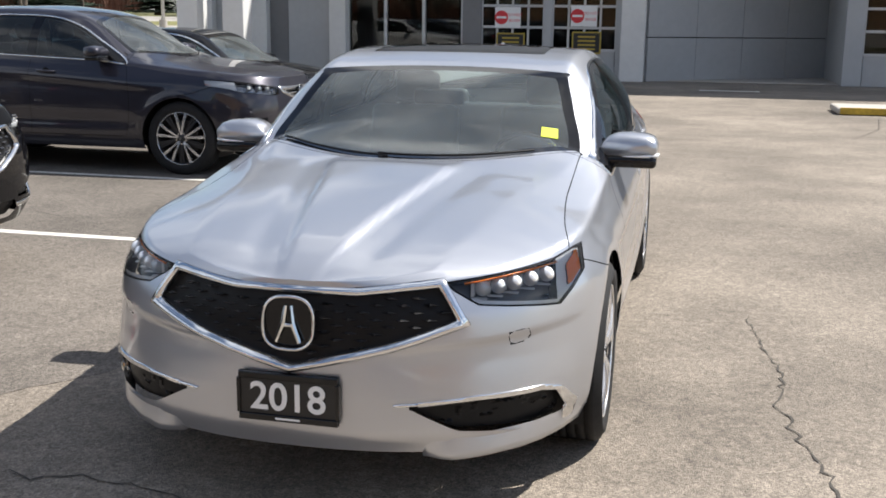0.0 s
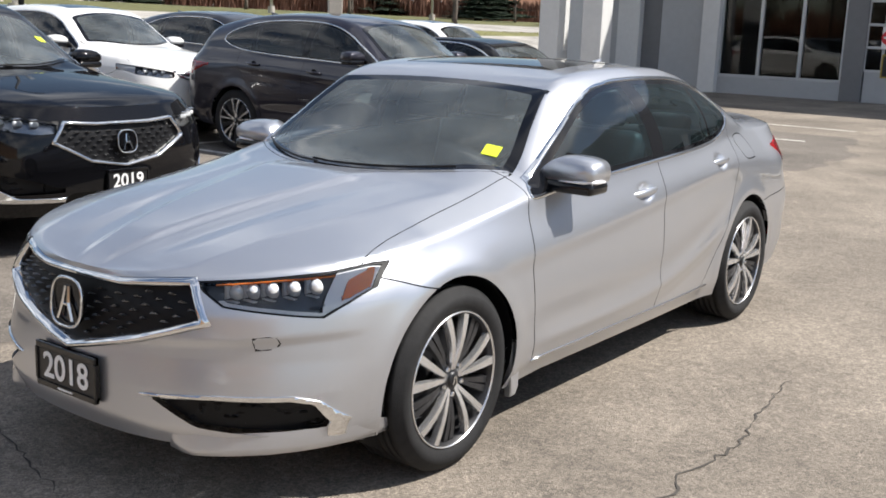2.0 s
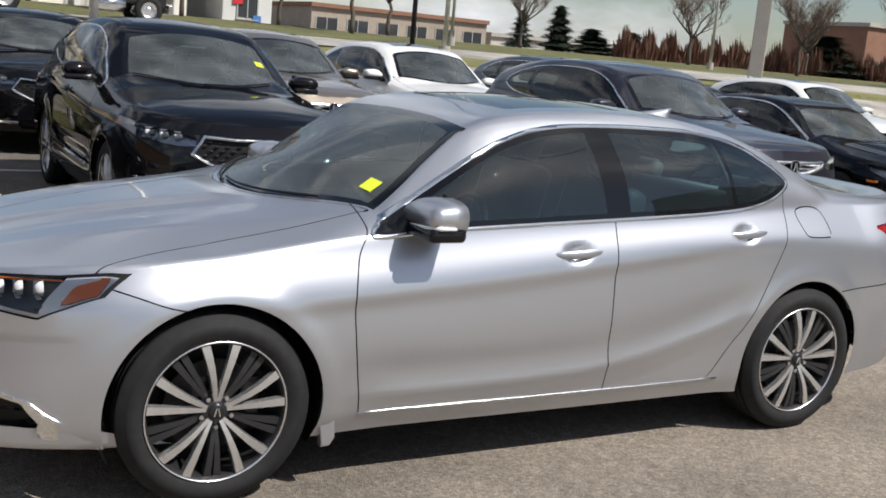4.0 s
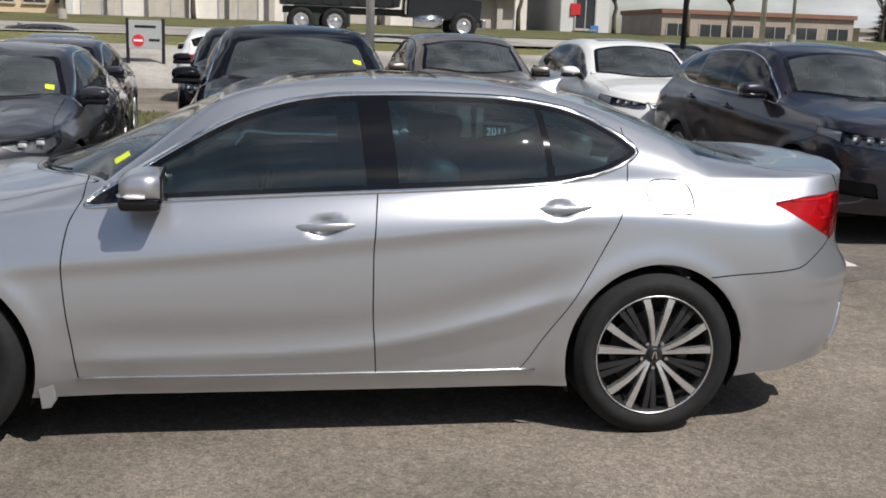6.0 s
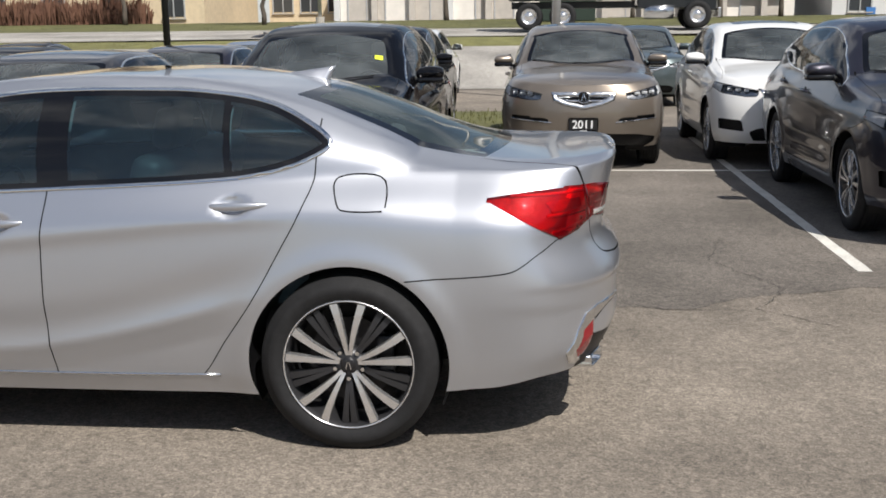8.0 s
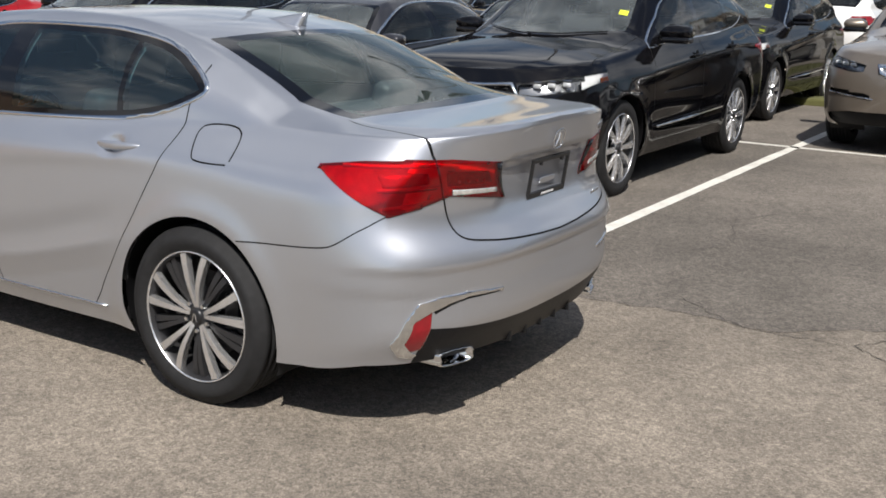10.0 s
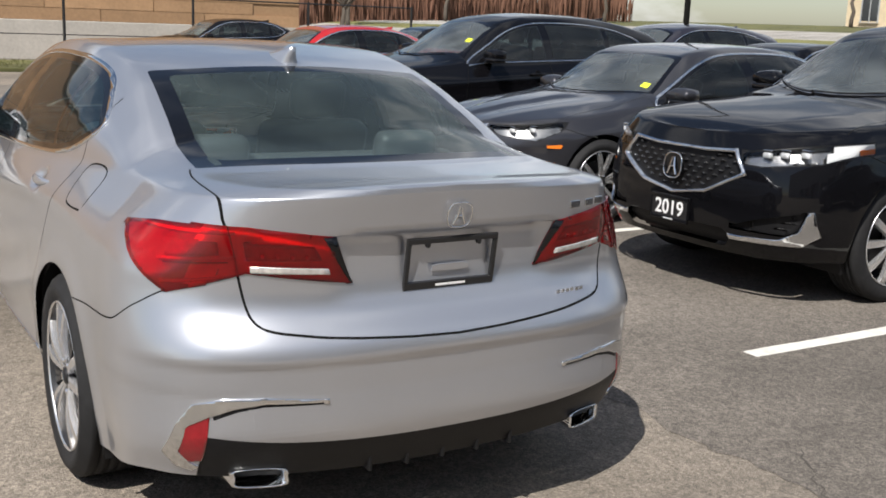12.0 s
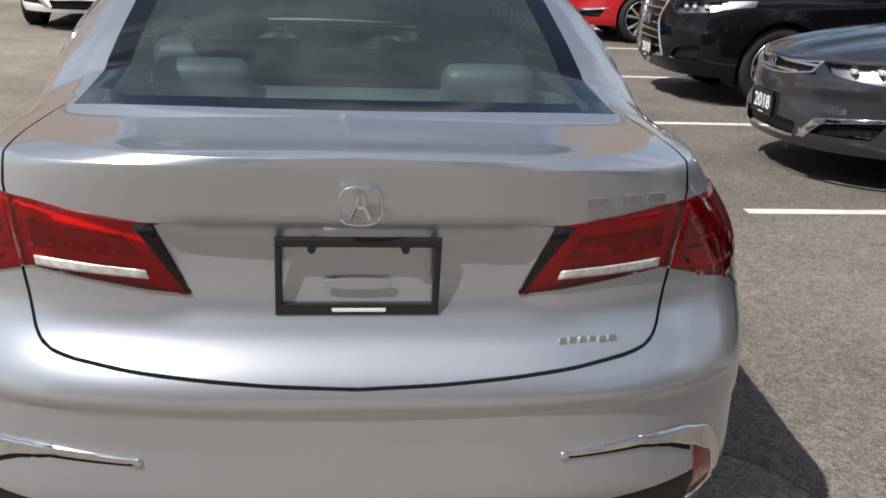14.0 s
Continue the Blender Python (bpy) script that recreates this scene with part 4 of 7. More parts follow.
    part("floor_pan", box((1.68, r_ax - f_ax - 2 * spec["arch_r"] - 0.06, 0.06), (0, (r_ax + f_ax) / 2, zlow + 0.05), 0.01), PLASTIC, car)
    hz = spec["rows"][0]["z"][0][1]
    for yy, wid in ((n0 + 0.5, 1.1), (t0 - 0.5, 1.1)):
        part("splash_guard", box((wid, 0.5, 0.02), (0, yy, hz + 0.06 if yy < 1 else spec["rows"][0]["z"][-1][1] + 0.03), 0.004), PLASTIC, car)
    # cabin
    sc = spec["cabin_z"]
    cy = spec["cabin_y"]
    part("dashboard", box((1.4, 0.5, 0.2), (0, cy - 0.62, sc + 0.36), 0.07, segs=3), INTERIOR, car, smooth=True)
    for sx in (0.37, -0.37):
        seat(car, (sx, cy, sc))
    seat(car, (0, cy + 0.8, sc - 0.04), name="rear_bench", wide=1.24)
    sw = [(0.37 + 0.18 * math.cos(a), cy - 0.36 + 0.05 * math.sin(a), sc + 0.42 + 0.17 * math.sin(a)) for a in np.linspace(0, 2 * math.pi, 25)[:-1]]
    swo = part("steering_wheel", tube(sw, 0.014, 6, closed=True), PLASTIC, car, smooth=True)
    part("hub_pad", box((0.16, 0.04, 0.12), (0.37, cy - 0.37, sc + 0.41), 0.02), PLASTIC, swo)
    part("rear_shelf", box((1.2, 0.5, 0.03), (0, cy + 1.5, spec["belt1"] - 0.06), 0.01), HEADLINER, car)
    hz = surf_z(pts, 0, ws[2] - 0.12) - 0.09
    part("rear_view_mirror", box((0.24, 0.03, 0.07), (0, ws[2] - 0.14, hz), 0.015), PLASTIC, car)
    # wheels
    for ay in spec["axle"]:
        for sd in (1, -1):
            wheel(car, (sd * spec["track"], ay, spec["wheel_r"]), sd, spec["wheel_r"], spec["tyre_w"], spec["rim_r"], spec["style"])
    # door mirrors
    my, mz = spec["mirror"]
    for sd in (1, -1):
        mr = new("door_mirror", None)
        mr.parent = car
        mr.matrix_basis = Matrix.Diagonal((sd, 1, 1, 1))
        mx = surf_x(pts, my - 0.08, mz - 0.06) - spec.get("mirror_in", 0.02)
        prof = smooth_loop([(0, 0.015), (0.008, 0.095), (0.07, 0.135), (0.19, 0.128), (0.232, 0.095), (0.232, 0.03), (0.2, 0.012), (0.1, 0.006)], 3)
        own = bmesh.new()
        rings = []
        for t, sc_ in ((0, 0.62), (0.25, 0.9), (0.6, 1.0), (1.0, 0.98)):
            rings.append([own.verts.new((mx + 0.03 + u * (0.9 + 0.1 * sc_), my - 0.12 + 0.14 * t, mz - 0.05 + 0.06 + (v - 0.06) * sc_ * 0.85)) for u, v in prof])
        for r, q in zip(rings, rings[1:]):
            for i in range(len(r)):
                own.faces.new((r[i], r[(i + 1) % len(r)], q[(i + 1) % len(r)], q[i]))
        own.faces.new(rings[0])
        own.faces.new(rings[-1])
        part("shell", own, paint, mr, smooth=True)
        part("lower_cap", box((0.226, 0.15, 0.052), (mx + 0.15, my - 0.052, mz - 0.046), 0.02, segs=3), GLOSS_BLACK, mr, smooth=True)
        part("mirror_foot", box((0.1, 0.06, 0.035), (mx + 0.02, my - 0.06, mz - 0.055), 0.01), PLASTIC, mr)
        part("back_cover", slab([(mx + 0.04, mz - 0.045), (mx + 0.245, mz - 0.045), (mx + 0.25, mz + 0.055), (mx + 0.06, mz + 0.078)], 0.006, lambda u, v, d: (u, my + 0.019 + d, v), 0.002), PLASTIC, mr)
        part("glass", slab([(mx + 0.065, mz - 0.03), (mx + 0.225, mz - 0.03), (mx + 0.23, mz + 0.042), (mx + 0.075, mz + 0.06)], 0.003, lambda u, v, d: (u, my + 0.0255 + d, v)), MIRROR, mr)
        if detail == 2:
            part("turn_light", tube([(mx + 0.12, my - 0.134, mz - 0.021), (mx + 0.22, my - 0.128, mz - 0.019), (mx + 0.262, my - 0.09, mz - 0.018), (mx + 0.268, my - 0.03, mz - 0.018)], [0.002, 0.006, 0.008, 0.006], 8), REFLECTOR, mr, "slim clear turn lamp", smooth=True)
    # door handles
    for hy, hz in spec["handles"]:
        for sd in (1, -1):
            hx_ = surf_x(pts, hy, hz)
            hb = new("door_handle", None)
            hb.parent = car
            hb.matrix_basis = Matrix.Translation((sd * hx_, hy, hz)) @ Matrix.Diagonal((sd, 1, 1, 1))
            if detail == 2:
                own = bmesh.new()
                rings = []
                for u, out, hh, dd in ((-0.13, 0.004, 0.003, 0.003), (-0.118, 0.013, 0.009, 0.006), (-0.09, 0.022, 0.014, 0.009), (-0.04, 0.03, 0.0165, 0.01), (0.01, 0.032, 0.017, 0.01), (0.06, 0.028, 0.0145, 0.01), (0.095, 0.02, 0.011, 0.009), (0.12, 0.01, 0.007, 0.006), (0.132, 0.003, 0.003, 0.003)):
                    rings.append([own.verts.new((out + dd * math.cos(a), u, hh * math.sin(a) + 0.045 * u - 0.006)) for a in np.linspace(0, 2 * math.pi, 13)[:-1]])
                for r, q in zip(rings, rings[1:]):
                    for i in range(12):
                        own.faces.new((r[i], r[(i + 1) % 12], q[(i + 1) % 12], q[i]))
                own.faces.new(rings[0])
                own.faces.new(rings[-1])
                part("grip", own, paint, hb, smooth=True)
                if hy < 2:
                    part("lock_barrel", box((0.012, 0.012, 0.012), (0.016, 0.105, 0.0), 0.003), DARK_METAL, hb)
            else:
                bar = [(0.004, -0.105, -0.004), (0.03, -0.08, 0.0), (0.038, 0.0, 0.003), (0.03, 0.08, 0.008), (0.004, 0.105, 0.012)]
                part("grip", tube(bar, [0.008, 0.013, 0.014, 0.013, 0.008], 8), spec.get("handle_mat", paint), hb, smooth=True)
                part("recess", revolve([(0.0, -0.002), (0.03, 0.001), (0.04, 0.004)], 20), PLASTIC, hb, smooth=True)
    if spec.get("marker"):
        my, mz = spec["marker"]
        for sd in (1, -1):
            xa_, xb_ = surf_x(pts, my - 0.08, mz), surf_x(pts, my + 0.04, mz)
            mk_ = [(sd * (xa_ + (xb_ - xa_) * (u + 0.08) / 0.12 + 0.008), my + u, mz + v) for u, v in ((-0.08, -0.008), (0.02, -0.012), (0.035, 0.004), (0.03, 0.018), (-0.08, 0.012))]
            inner = [(x_ - sd * 0.02, y_, z_) for x_, y_, z_ in mk_]
            n_ = len(mk_)
            mesh_ob("side_marker", mk_ + inner, [tuple(range(n_)), tuple(range(2 * n_ - 1, n_ - 1, -1))] + [(k, k + n_, (k + 1) % n_ + n_, (k + 1) % n_) for k in range(n_)], AMBER, car, "orange side marker lamp", smooth=False)
    # lamps inside
    lx0, lx1, lz = spec["lamp_box"]
    for sd in (1, -1):
        lamp = new("headlight_unit", None)
        lamp.parent = car
        lamp.matrix_basis = Matrix.Diagonal((sd, 1, 1, 1))
        ids = panels(skin, "headlamp")
        used = sorted({v for k in ids for v in skin.f[k]})
        at = {v: i for i, v in enumerate(used)}
        p = np.array([skin.v[v] for v in used]) - nrm[used] * 0.045
        cen = np.array([np.mean([skin.v[v] for v in skin.f[k]], axis=0) for k in ids])
        is_am = am(cen) < 0
        white = cen[:, 0] + 0.2 * (cen[:, 2] - 0.7) > spec.get("lamp_split", lx1 + 0.075)
        if detail == 2:
            white |= (hl(cen) > -0.017) & (cen[:, 2] < lz - 0.02)
        for nm, mask, mt, up_, nt in (("housing", ~is_am & ~white, LAMP_HOUSE if detail == 2 else LAMP_PALE, 0.0, ""), ("reflector", ~is_am & white, REFLECTOR, 0.036, "bright reflector beside the turn lens"), ("turn_lens", is_am, AMBER, 0.042, "amber turn lens")):
            fs = [tuple(at[v] for v in skin.f[k]) for k, keep_ in zip(ids, mask) if keep_]
            if fs:
                mesh_ob(nm, p + nrm[used] * up_, fs, mt, lamp, nt)
        nb = spec.get("leds", 4)
        for k in range(nb):
            xx = lx0 + (lx1 - lx0) * (k + 0.5) / nb
            zz = lz + 0.02 * k / nb
            yy = surf_y(pts, xx, zz) + 0.046
            if detail == 2:
                yy -= 0.012
                part("led_lens", revolve([(0.0, -0.014), (0.015, -0.01), (0.023, 0.0), (0.026, 0.012)], 16, Matrix.Translation((xx + 0.008, yy - 0.004, zz)) @ Matrix.Rotation(radians(90), 4, "Z")), LED, lamp, smooth=True)
                part("led_fin", slab([(xx - 0.026, zz - 0.026), (xx - 0.014, zz - 0.022), (xx - 0.016, zz + 0.022), (xx - 0.026, zz + 0.024)], 0.02, lambda u, v, d: (u, yy + 0.004 - d, v), 0.002), REFLECTOR, lamp)
                part("lens_bezel", box((0.05, 0.016, 0.005), (xx, yy - 0.004, zz - 0.03), 0.002), REFLECTOR, lamp)
            else:
                part("led_lens", box((0.06, 0.03, 0.034), (xx, yy - 0.02, zz), 0.01), LED, lamp)
                part("lens_bezel", box((0.065, 0.02, 0.008), (xx, yy - 0.024, zz + 0.03), 0.003), CHROME, lamp)
    # grille
    gp = np.array(spec["grille"])
    x1, z0, z1 = gp[:, 0].max(), gp[:, 1].min(), gp[:, 1].max()
    if spec["grille_kind"] == "diamonds":
        step = (0.078, 0.021) if detail == 2 else (0.08, 0.03)
        n_r = int((z1 - z0) / step[1]) + 1
        for sd in (1, -1):
            own = bmesh.new()
            for r in range(n_r):
                for k in range(int(x1 / step[0]) + 1):
                    x, z = (k + (0.5 if r % 2 else 0.0)) * step[0] + 0.02, z0 + r * step[1]
                    if gr(np.array([[x, 0, z]]))[0] > -spec.get("grille_w", 0.03) - 0.012:
                        continue
                    y = surf_y(pts, x, z) + 0.022
                    w_, h_ = step[0] * 0.34, step[1] * 0.3
                    vs = [own.verts.new((sd * (x + dx), y + dy, z + dz)) for dx, dy, dz in ((-w_, 0.004, 0), (0, 0, h_), (w_, 0.004, 0), (0, 0, -h_), (0, -0.014, 0.001))]
                    for i in range(4):
                        own.faces.new((vs[i], vs[(i + 1) % 4], vs[4]))
            part("grille_mesh", own, GRILLE, car, "dark metal diamond mesh")
    else:
        nb = spec.get("bars", 3)
        for k in range(nb):
            z = z0 + (z1 - z0) * (k + 0.7) / (nb + 0.4)
            xs = [x for x in np.linspace(-x1, x1, 41) if gr(np.array([[abs(x), 0, z]]))[0] < -0.012]
            if len(xs) > 2:
                part("grille_bar", tube([(x, surf_y(pts, x, z) + 0.006, z) for x in xs], 0.011, 6), CHROME if spec["grille_kind"] == "bars" else PLASTIC, car, smooth=True)
    bz, bw, bh = spec["badge"]
    ahead = Matrix.Rotation(radians(spec.get("badge_tilt", -6)), 4, "X")
    bd_y = surf_y(pts, 0, bz) + spec.get("badge_off", -0.016)
    part("badge_plate", slab([(bw * 0.5 * math.cos(a), bh * 0.5 * math.sin(a)) for a in np.linspace(0, 2 * math.pi, 25)[:-1]], 0.012, lambda u, v, d: (u, bd_y + 0.014 - d, bz + v)), GLOSS_BLACK, car)
    maker_badge(car, (0, bd_y, bz), ahead, bw, bh)
    if spec.get("year"):
        pz = spec["plate_z"]
        py = min(surf_y(pts, 0, pz), surf_y(pts, 0.12, pz + 0.05), surf_y(pts, 0.12, pz - 0.05))
        year_plate(car, spec["year"], (0, py - 0.004, pz), Matrix.Identity(4))
    # wipers, aerial, tag
    for k, (xa, xb) in enumerate(((0.52, -0.1), (-0.05, -0.6))):
        pw = []
        for t in np.linspace(0, 1, 9):
            x = xa + (xb - xa) * t
            y = ws[0] + ws[1] * (x / 0.66) ** 2 + 0.005 + 0.025 * t
            pw.append((x, y, surf_z(pts, x, y) + 0.01))
        part("wiper", tube(pw, [0.005] * 9, 6), PLASTIC, car)
    fy = spec.get("fin_y")
    if fy:
        own = bmesh.new()
        zb_ = surf_z(pts, 0, fy) - 0.012
        rings = []
        for t in np.linspace(0, 1, 11):
            yy = fy - 0.13 + 0.2 * t
            hh = 0.004 + 0.062 * t ** 1.15
            zz = surf_z(pts, 0, yy) - 0.008
            wd = 0.012 + 0.03 * math.sin(math.pi * (0.1 + 0.7 * t))
            lean = 0.035 * t
            rings.append([own.verts.new(q) for q in ((-wd, yy, zz), (-wd * 0.5, yy + lean * 0.6, zz + hh * 0.65), (-0.009, yy + lean, zz + hh), (0.009, yy + lean, zz + hh), (wd * 0.5, yy + lean * 0.6, zz + hh * 0.65), (wd, yy, zz))])
        for r, q in zip(rings, rings[1:]):
            for i in range(5):
                own.faces.new((r[i], r[i + 1], q[i + 1], q[i]))
        own.faces.new(rings[0])
        own.faces.new(rings[-1])
        part("roof_aerial", own, paint, car, smooth=True)
    tg = spec.get("tag")
    if tg:
        x, y = tg
        e = 0.05
        q = [(x - 0.035, y + 0.01), (x + 0.035, y + 0.024), (x + 0.028, y + 0.078), (x - 0.042, y + 0.064)]
        ver = [(a, b, surf_z(pts, a, b) + 0.0035) for a, b in q] + [(a, b, surf_z(pts, a, b) + 0.001) for a, b in q]
        mesh_ob("windshield_tag", ver, [(0, 1, 2, 3), (7, 6, 5, 4), (0, 4, 5, 1), (1, 5, 6, 2), (2, 6, 7, 3), (3, 7, 4, 0)], YELLOW_TAG, car, "bright yellow paper tag on the windshield", smooth=False)
    return car, skin, pts, nrm


def row(plan, w, *z):
    return {"plan": plan, "w": w, "z": z}


SEDAN = dict(
    rows=[row((-0.925, 3.74, 0.74, 0.5, 2.4, 3.0), (0.84, 0.865, 0.845), (0, 0.235), (0.12, 0.235), (0.2, 0.23), (0.26, 0.21), (0.34, 0.205), (0.66, 0.205), (0.74, 0.235), (0.82, 0.285), (0.9, 0.29), (1, 0.275)),
          row((-0.955, 3.812, 0.8, 0.55, 2.4, 3.0), (0.872, 0.905, 0.862), (0, 0.32), (0.14, 0.31), (0.25, 0.30), (0.5, 0.30), (0.75, 0.36), (0.88, 0.44), (1, 0.46)),
          row((-0.955, 3.82, 0.84, 0.58, 2.35, 3.0), (0.892, 0.918, 0.878), (0, 0.47), (0.14, 0.48), (0.25, 0.50), (0.5, 0.52), (0.75, 0.58), (0.88, 0.62), (1, 0.635)),
          row((-0.94, 3.745, 0.85, 0.56, 2.3, 3.0), (0.882, 0.899, 0.858), (0, 0.63), (0.14, 0.66), (0.25, 0.69), (0.34, 0.72), (0.46, 0.79), (0.59, 0.85), (0.7, 0.86), (0.75, 0.84), (0.88, 0.81), (1, 0.80)),
          row((-0.905, 3.79, 0.85, 0.6, 2.25, 3.4), (0.808, 0.842, 0.714), (0, 0.745), (0.06, 0.752), (0.12, 0.785), (0.2, 0.825), (0.25, 0.85), (0.34, 0.925), (0.46, 0.972), (0.59, 1.008), (0.67, 1.035), (0.75, 1.045), (0.86, 1.055), (1, 1.07))],
    top=((-0.91, 0.745), (-0.8, 0.79), (-0.55, 0.855), (-0.2, 0.92), (0.1, 0.965), (0.28, 0.992), (0.42, 1.035), (0.55, 1.095), (0.77, 1.195), (0.96, 1.28), (1.18, 1.36), (1.43, 1.405), (1.72, 1.422), (2.0, 1.42), (2.3, 1.395), (2.59, 1.35), (2.84, 1.272), (3.09, 1.175), (3.25, 1.118), (3.4, 1.088), (3.6, 1.082), (3.74, 1.088), (3.79, 1.072)),
    rail_x=((-0.95, 0.36), (-0.5, 0.47), (0.0, 0.56), (0.4, 0.66), (0.62, 0.7), (0.85, 0.638), (1.05, 0.588), (1.4, 0.578), (1.8, 0.58), (2.1, 0.58), (2.4, 0.575), (2.7, 0.6), (2.98, 0.63), (3.4, 0.6), (3.8, 0.5)),
    rail_z=((0.60, 0.985), (0.75, 1.10), (0.9, 1.22), (1.05, 1.318), (1.2, 1.365), (1.45, 1.392), (1.75, 1.402), (2.1, 1.392), (2.35, 1.358), (2.6, 1.29), (2.8, 1.21), (3.0, 1.122)),
    belt0=0.94, belt1=1.03, belt=((0.5, 0.925), (1.4, 0.975), (2.2, 1.01), (2.7, 1.05)),
    axle=(0.0, 2.776), wheel_r=0.337, arch_r=0.378, rim_r=0.248, tyre_w=0.225, track=0.893, style="fan",
    line=((0.3, 0.705), (0.48, 0.723), (1.06, 0.768), (1.57, 0.82), (2.23, 0.887), (2.65, 0.915)), low_line=0.40,
    windscreen=(0.27, 0.31, 1.09, 0.05), rear_window=(3.352, 0.09, 2.60, -0.08), rear_edge=((2.25, 2.53, 3.0, 3.3), (0.5, 0.525, 0.568, 0.592)), roof_panel=(1.32, 1.92, 0.43),
    dlo=((0.55, 0.925), (0.88, 0.945), (1.66, 0.985), (2.2, 1.01), (2.45, 1.035), (2.62, 1.085), (2.71, 1.155), (2.58, 1.25), (2.42, 1.315), (2.18, 1.352), (1.95, 1.36), (1.70, 1.36), (1.45, 1.347), (1.25, 1.31), (1.05, 1.235), (0.80, 1.095)),
    posts=((1.665, 0.062, -0.1), (2.34, 0.014, -0.12)),
    headlamp=((0.44, 0.76), (0.60, 0.775), (0.735, 0.79), (0.785, 0.806), (0.805, 0.806), (0.828, 0.735), (0.806, 0.695), (0.775, 0.656), (0.68, 0.672), (0.55, 0.69), (0.48, 0.73)), lamp_end=0.27, lamp_split=0.765,
    grille=((-0.02, 0.738), (0.2, 0.748), (0.445, 0.772), (0.535, 0.635), (0.3, 0.555), (0.0, 0.482), (-0.02, 0.482)), grille_kind="diamonds",
    intakes=(((0.36, 0.387), (0.505, 0.308), (0.68, 0.285), (0.782, 0.275), (0.8, 0.32), (0.776, 0.385), (0.733, 0.4), (0.56, 0.404)),),
    tail_side=((3.28, 0.952), (3.45, 0.975), (3.72, 0.99), (3.72, 0.86), (3.56, 0.80)), tail_rear=((0.30, 0.82), (0.36, 0.957), (0.58, 0.985), (0.9, 0.99), (0.9, 0.79), (0.775, 0.80), (0.585, 0.86)), tail_y=3.6,
    door_front=((0.55, 0.95), (0.50, 0.85), (0.48, 0.70), (0.49, 0.56), (0.51, 0.41), (0.53, 0.26)), door_mid=((1.64, 1.02), (1.63, 0.9), (1.62, 0.74), (1.62, 0.59), (1.64, 0.26)),
    door_rear=((2.655, 1.17), (2.65, 1.04), (2.61, 0.92), (2.53, 0.77), (2.42, 0.58), (2.30, 0.41), (2.235, 0.31), (2.19, 0.26)), door_bottom=0.283,
    bonnet_x=((-1.0, 0.86), (-0.62, 0.84), (-0.45, 0.79), (-0.2, 0.735), (0.13, 0.705), (0.5, 0.70), (1.0, 0.70)), bonnet_z=((0, 0.72), (0.45, 0.75), (0.7, 0.79), (0.86, 0.8)),
    front_seam=((-0.42, 0.78), (-0.3, 0.745), (-0.15, 0.70), (0.1, 0.66)), rear_seam=((2.95, 0.655), (3.0, 0.66), (3.37, 0.69), (3.49, 0.76), (3.58, 0.81), (3.62, 0.80)),
    boot=((-0.02, 1.3), (0.645, 1.3), (0.636, 1.0), (0.628, 0.973), (0.602, 0.837), (0.591, 0.78), (0.585, 0.755), (0.579, 0.739), (0.569, 0.726), (0.552, 0.715), (0.52, 0.706), (0.4, 0.69), (0.29, 0.681), (0.15, 0.672), (0.0, 0.667), (-0.02, 0.667)), boot_y=3.6, boot_top=((2.7, 0.575), (3.22, 0.575), (3.28, 0.61), (3.4, 0.63), (3.55, 0.637), (3.65, 0.637), (3.9, 0.637)),
    fuel=((2.735, 1.028), (2.9, 1.028), (2.92, 0.925), (2.88, 0.912), (2.77, 0.915), (2.74, 0.94)), washer=((0.645, 0.598), (0.692, 0.602), (0.69, 0.568), (0.645, 0.565)),
    cabin_z=0.42, cabin_y=1.55, mirror=(0.825, 1.005), handles=((1.445, 0.87), (2.365, 0.937)), lamp_box=(0.52, 0.735, 0.729), amber_lens=((0.794, 0.7), (0.776, 0.763), (0.796, 0.795), (0.818, 0.741)),
    badge=(0.64, 0.162, 0.162), year="2018", plate_z=0.405, fin_y=2.48, tag=(0.56, 0.62), handle_mat=SATIN, leds=5, mirror_in=0.085, band=0.06, line_amp=0.011, flare=0.01, sweep=((0.3, 0.355), (1.0, 0.362), (1.5, 0.385), (1.75, 0.42), (2.1, 0.5), (2.45, 0.6)), post=0.008, fold=((-0.9, 0.06), (0.25, 0.27), 0.017), crease=0.016, soften=1, tail_boundary=0.613, tail_slant=0.19, rear_step=(0.957, 0.77, 0.37, 0.03), creases=(0.628, 0.545), diffuser=(0.38, 0.425, 0.705), back_tint=REAR_GLASS,
    inlays=(("bumper_trim", ((0.39, 0.519), (0.563, 0.535), (0.66, 0.532), (0.729, 0.512), (0.764, 0.451), (0.79, 0.369), (0.756, 0.323), (0.717, 0.31), (0.705, 0.326), (0.728, 0.338), (0.757, 0.372), (0.742, 0.45), (0.69, 0.482), (0.63, 0.505), (0.56, 0.518), (0.39, 0.512)), False),
            ("rear_reflector", ((0.69, 0.482), (0.742, 0.45), (0.757, 0.372), (0.728, 0.338), (0.70, 0.344), (0.697, 0.406)), False),
            ("trim_gap", ((0.40, 0.5115), (0.56, 0.5175), (0.63, 0.5045), (0.684, 0.4815), (0.679, 0.4725), (0.625, 0.4955), (0.56, 0.509), (0.40, 0.506)), False),
            ("intake_trim", ((0.32, 0.398), (0.56, 0.418), (0.74, 0.416), (0.79, 0.392), (0.828, 0.325), (0.81, 0.262), (0.785, 0.262), (0.8, 0.32), (0.776, 0.385), (0.733, 0.4), (0.56, 0.404), (0.32, 0.391)), True)))

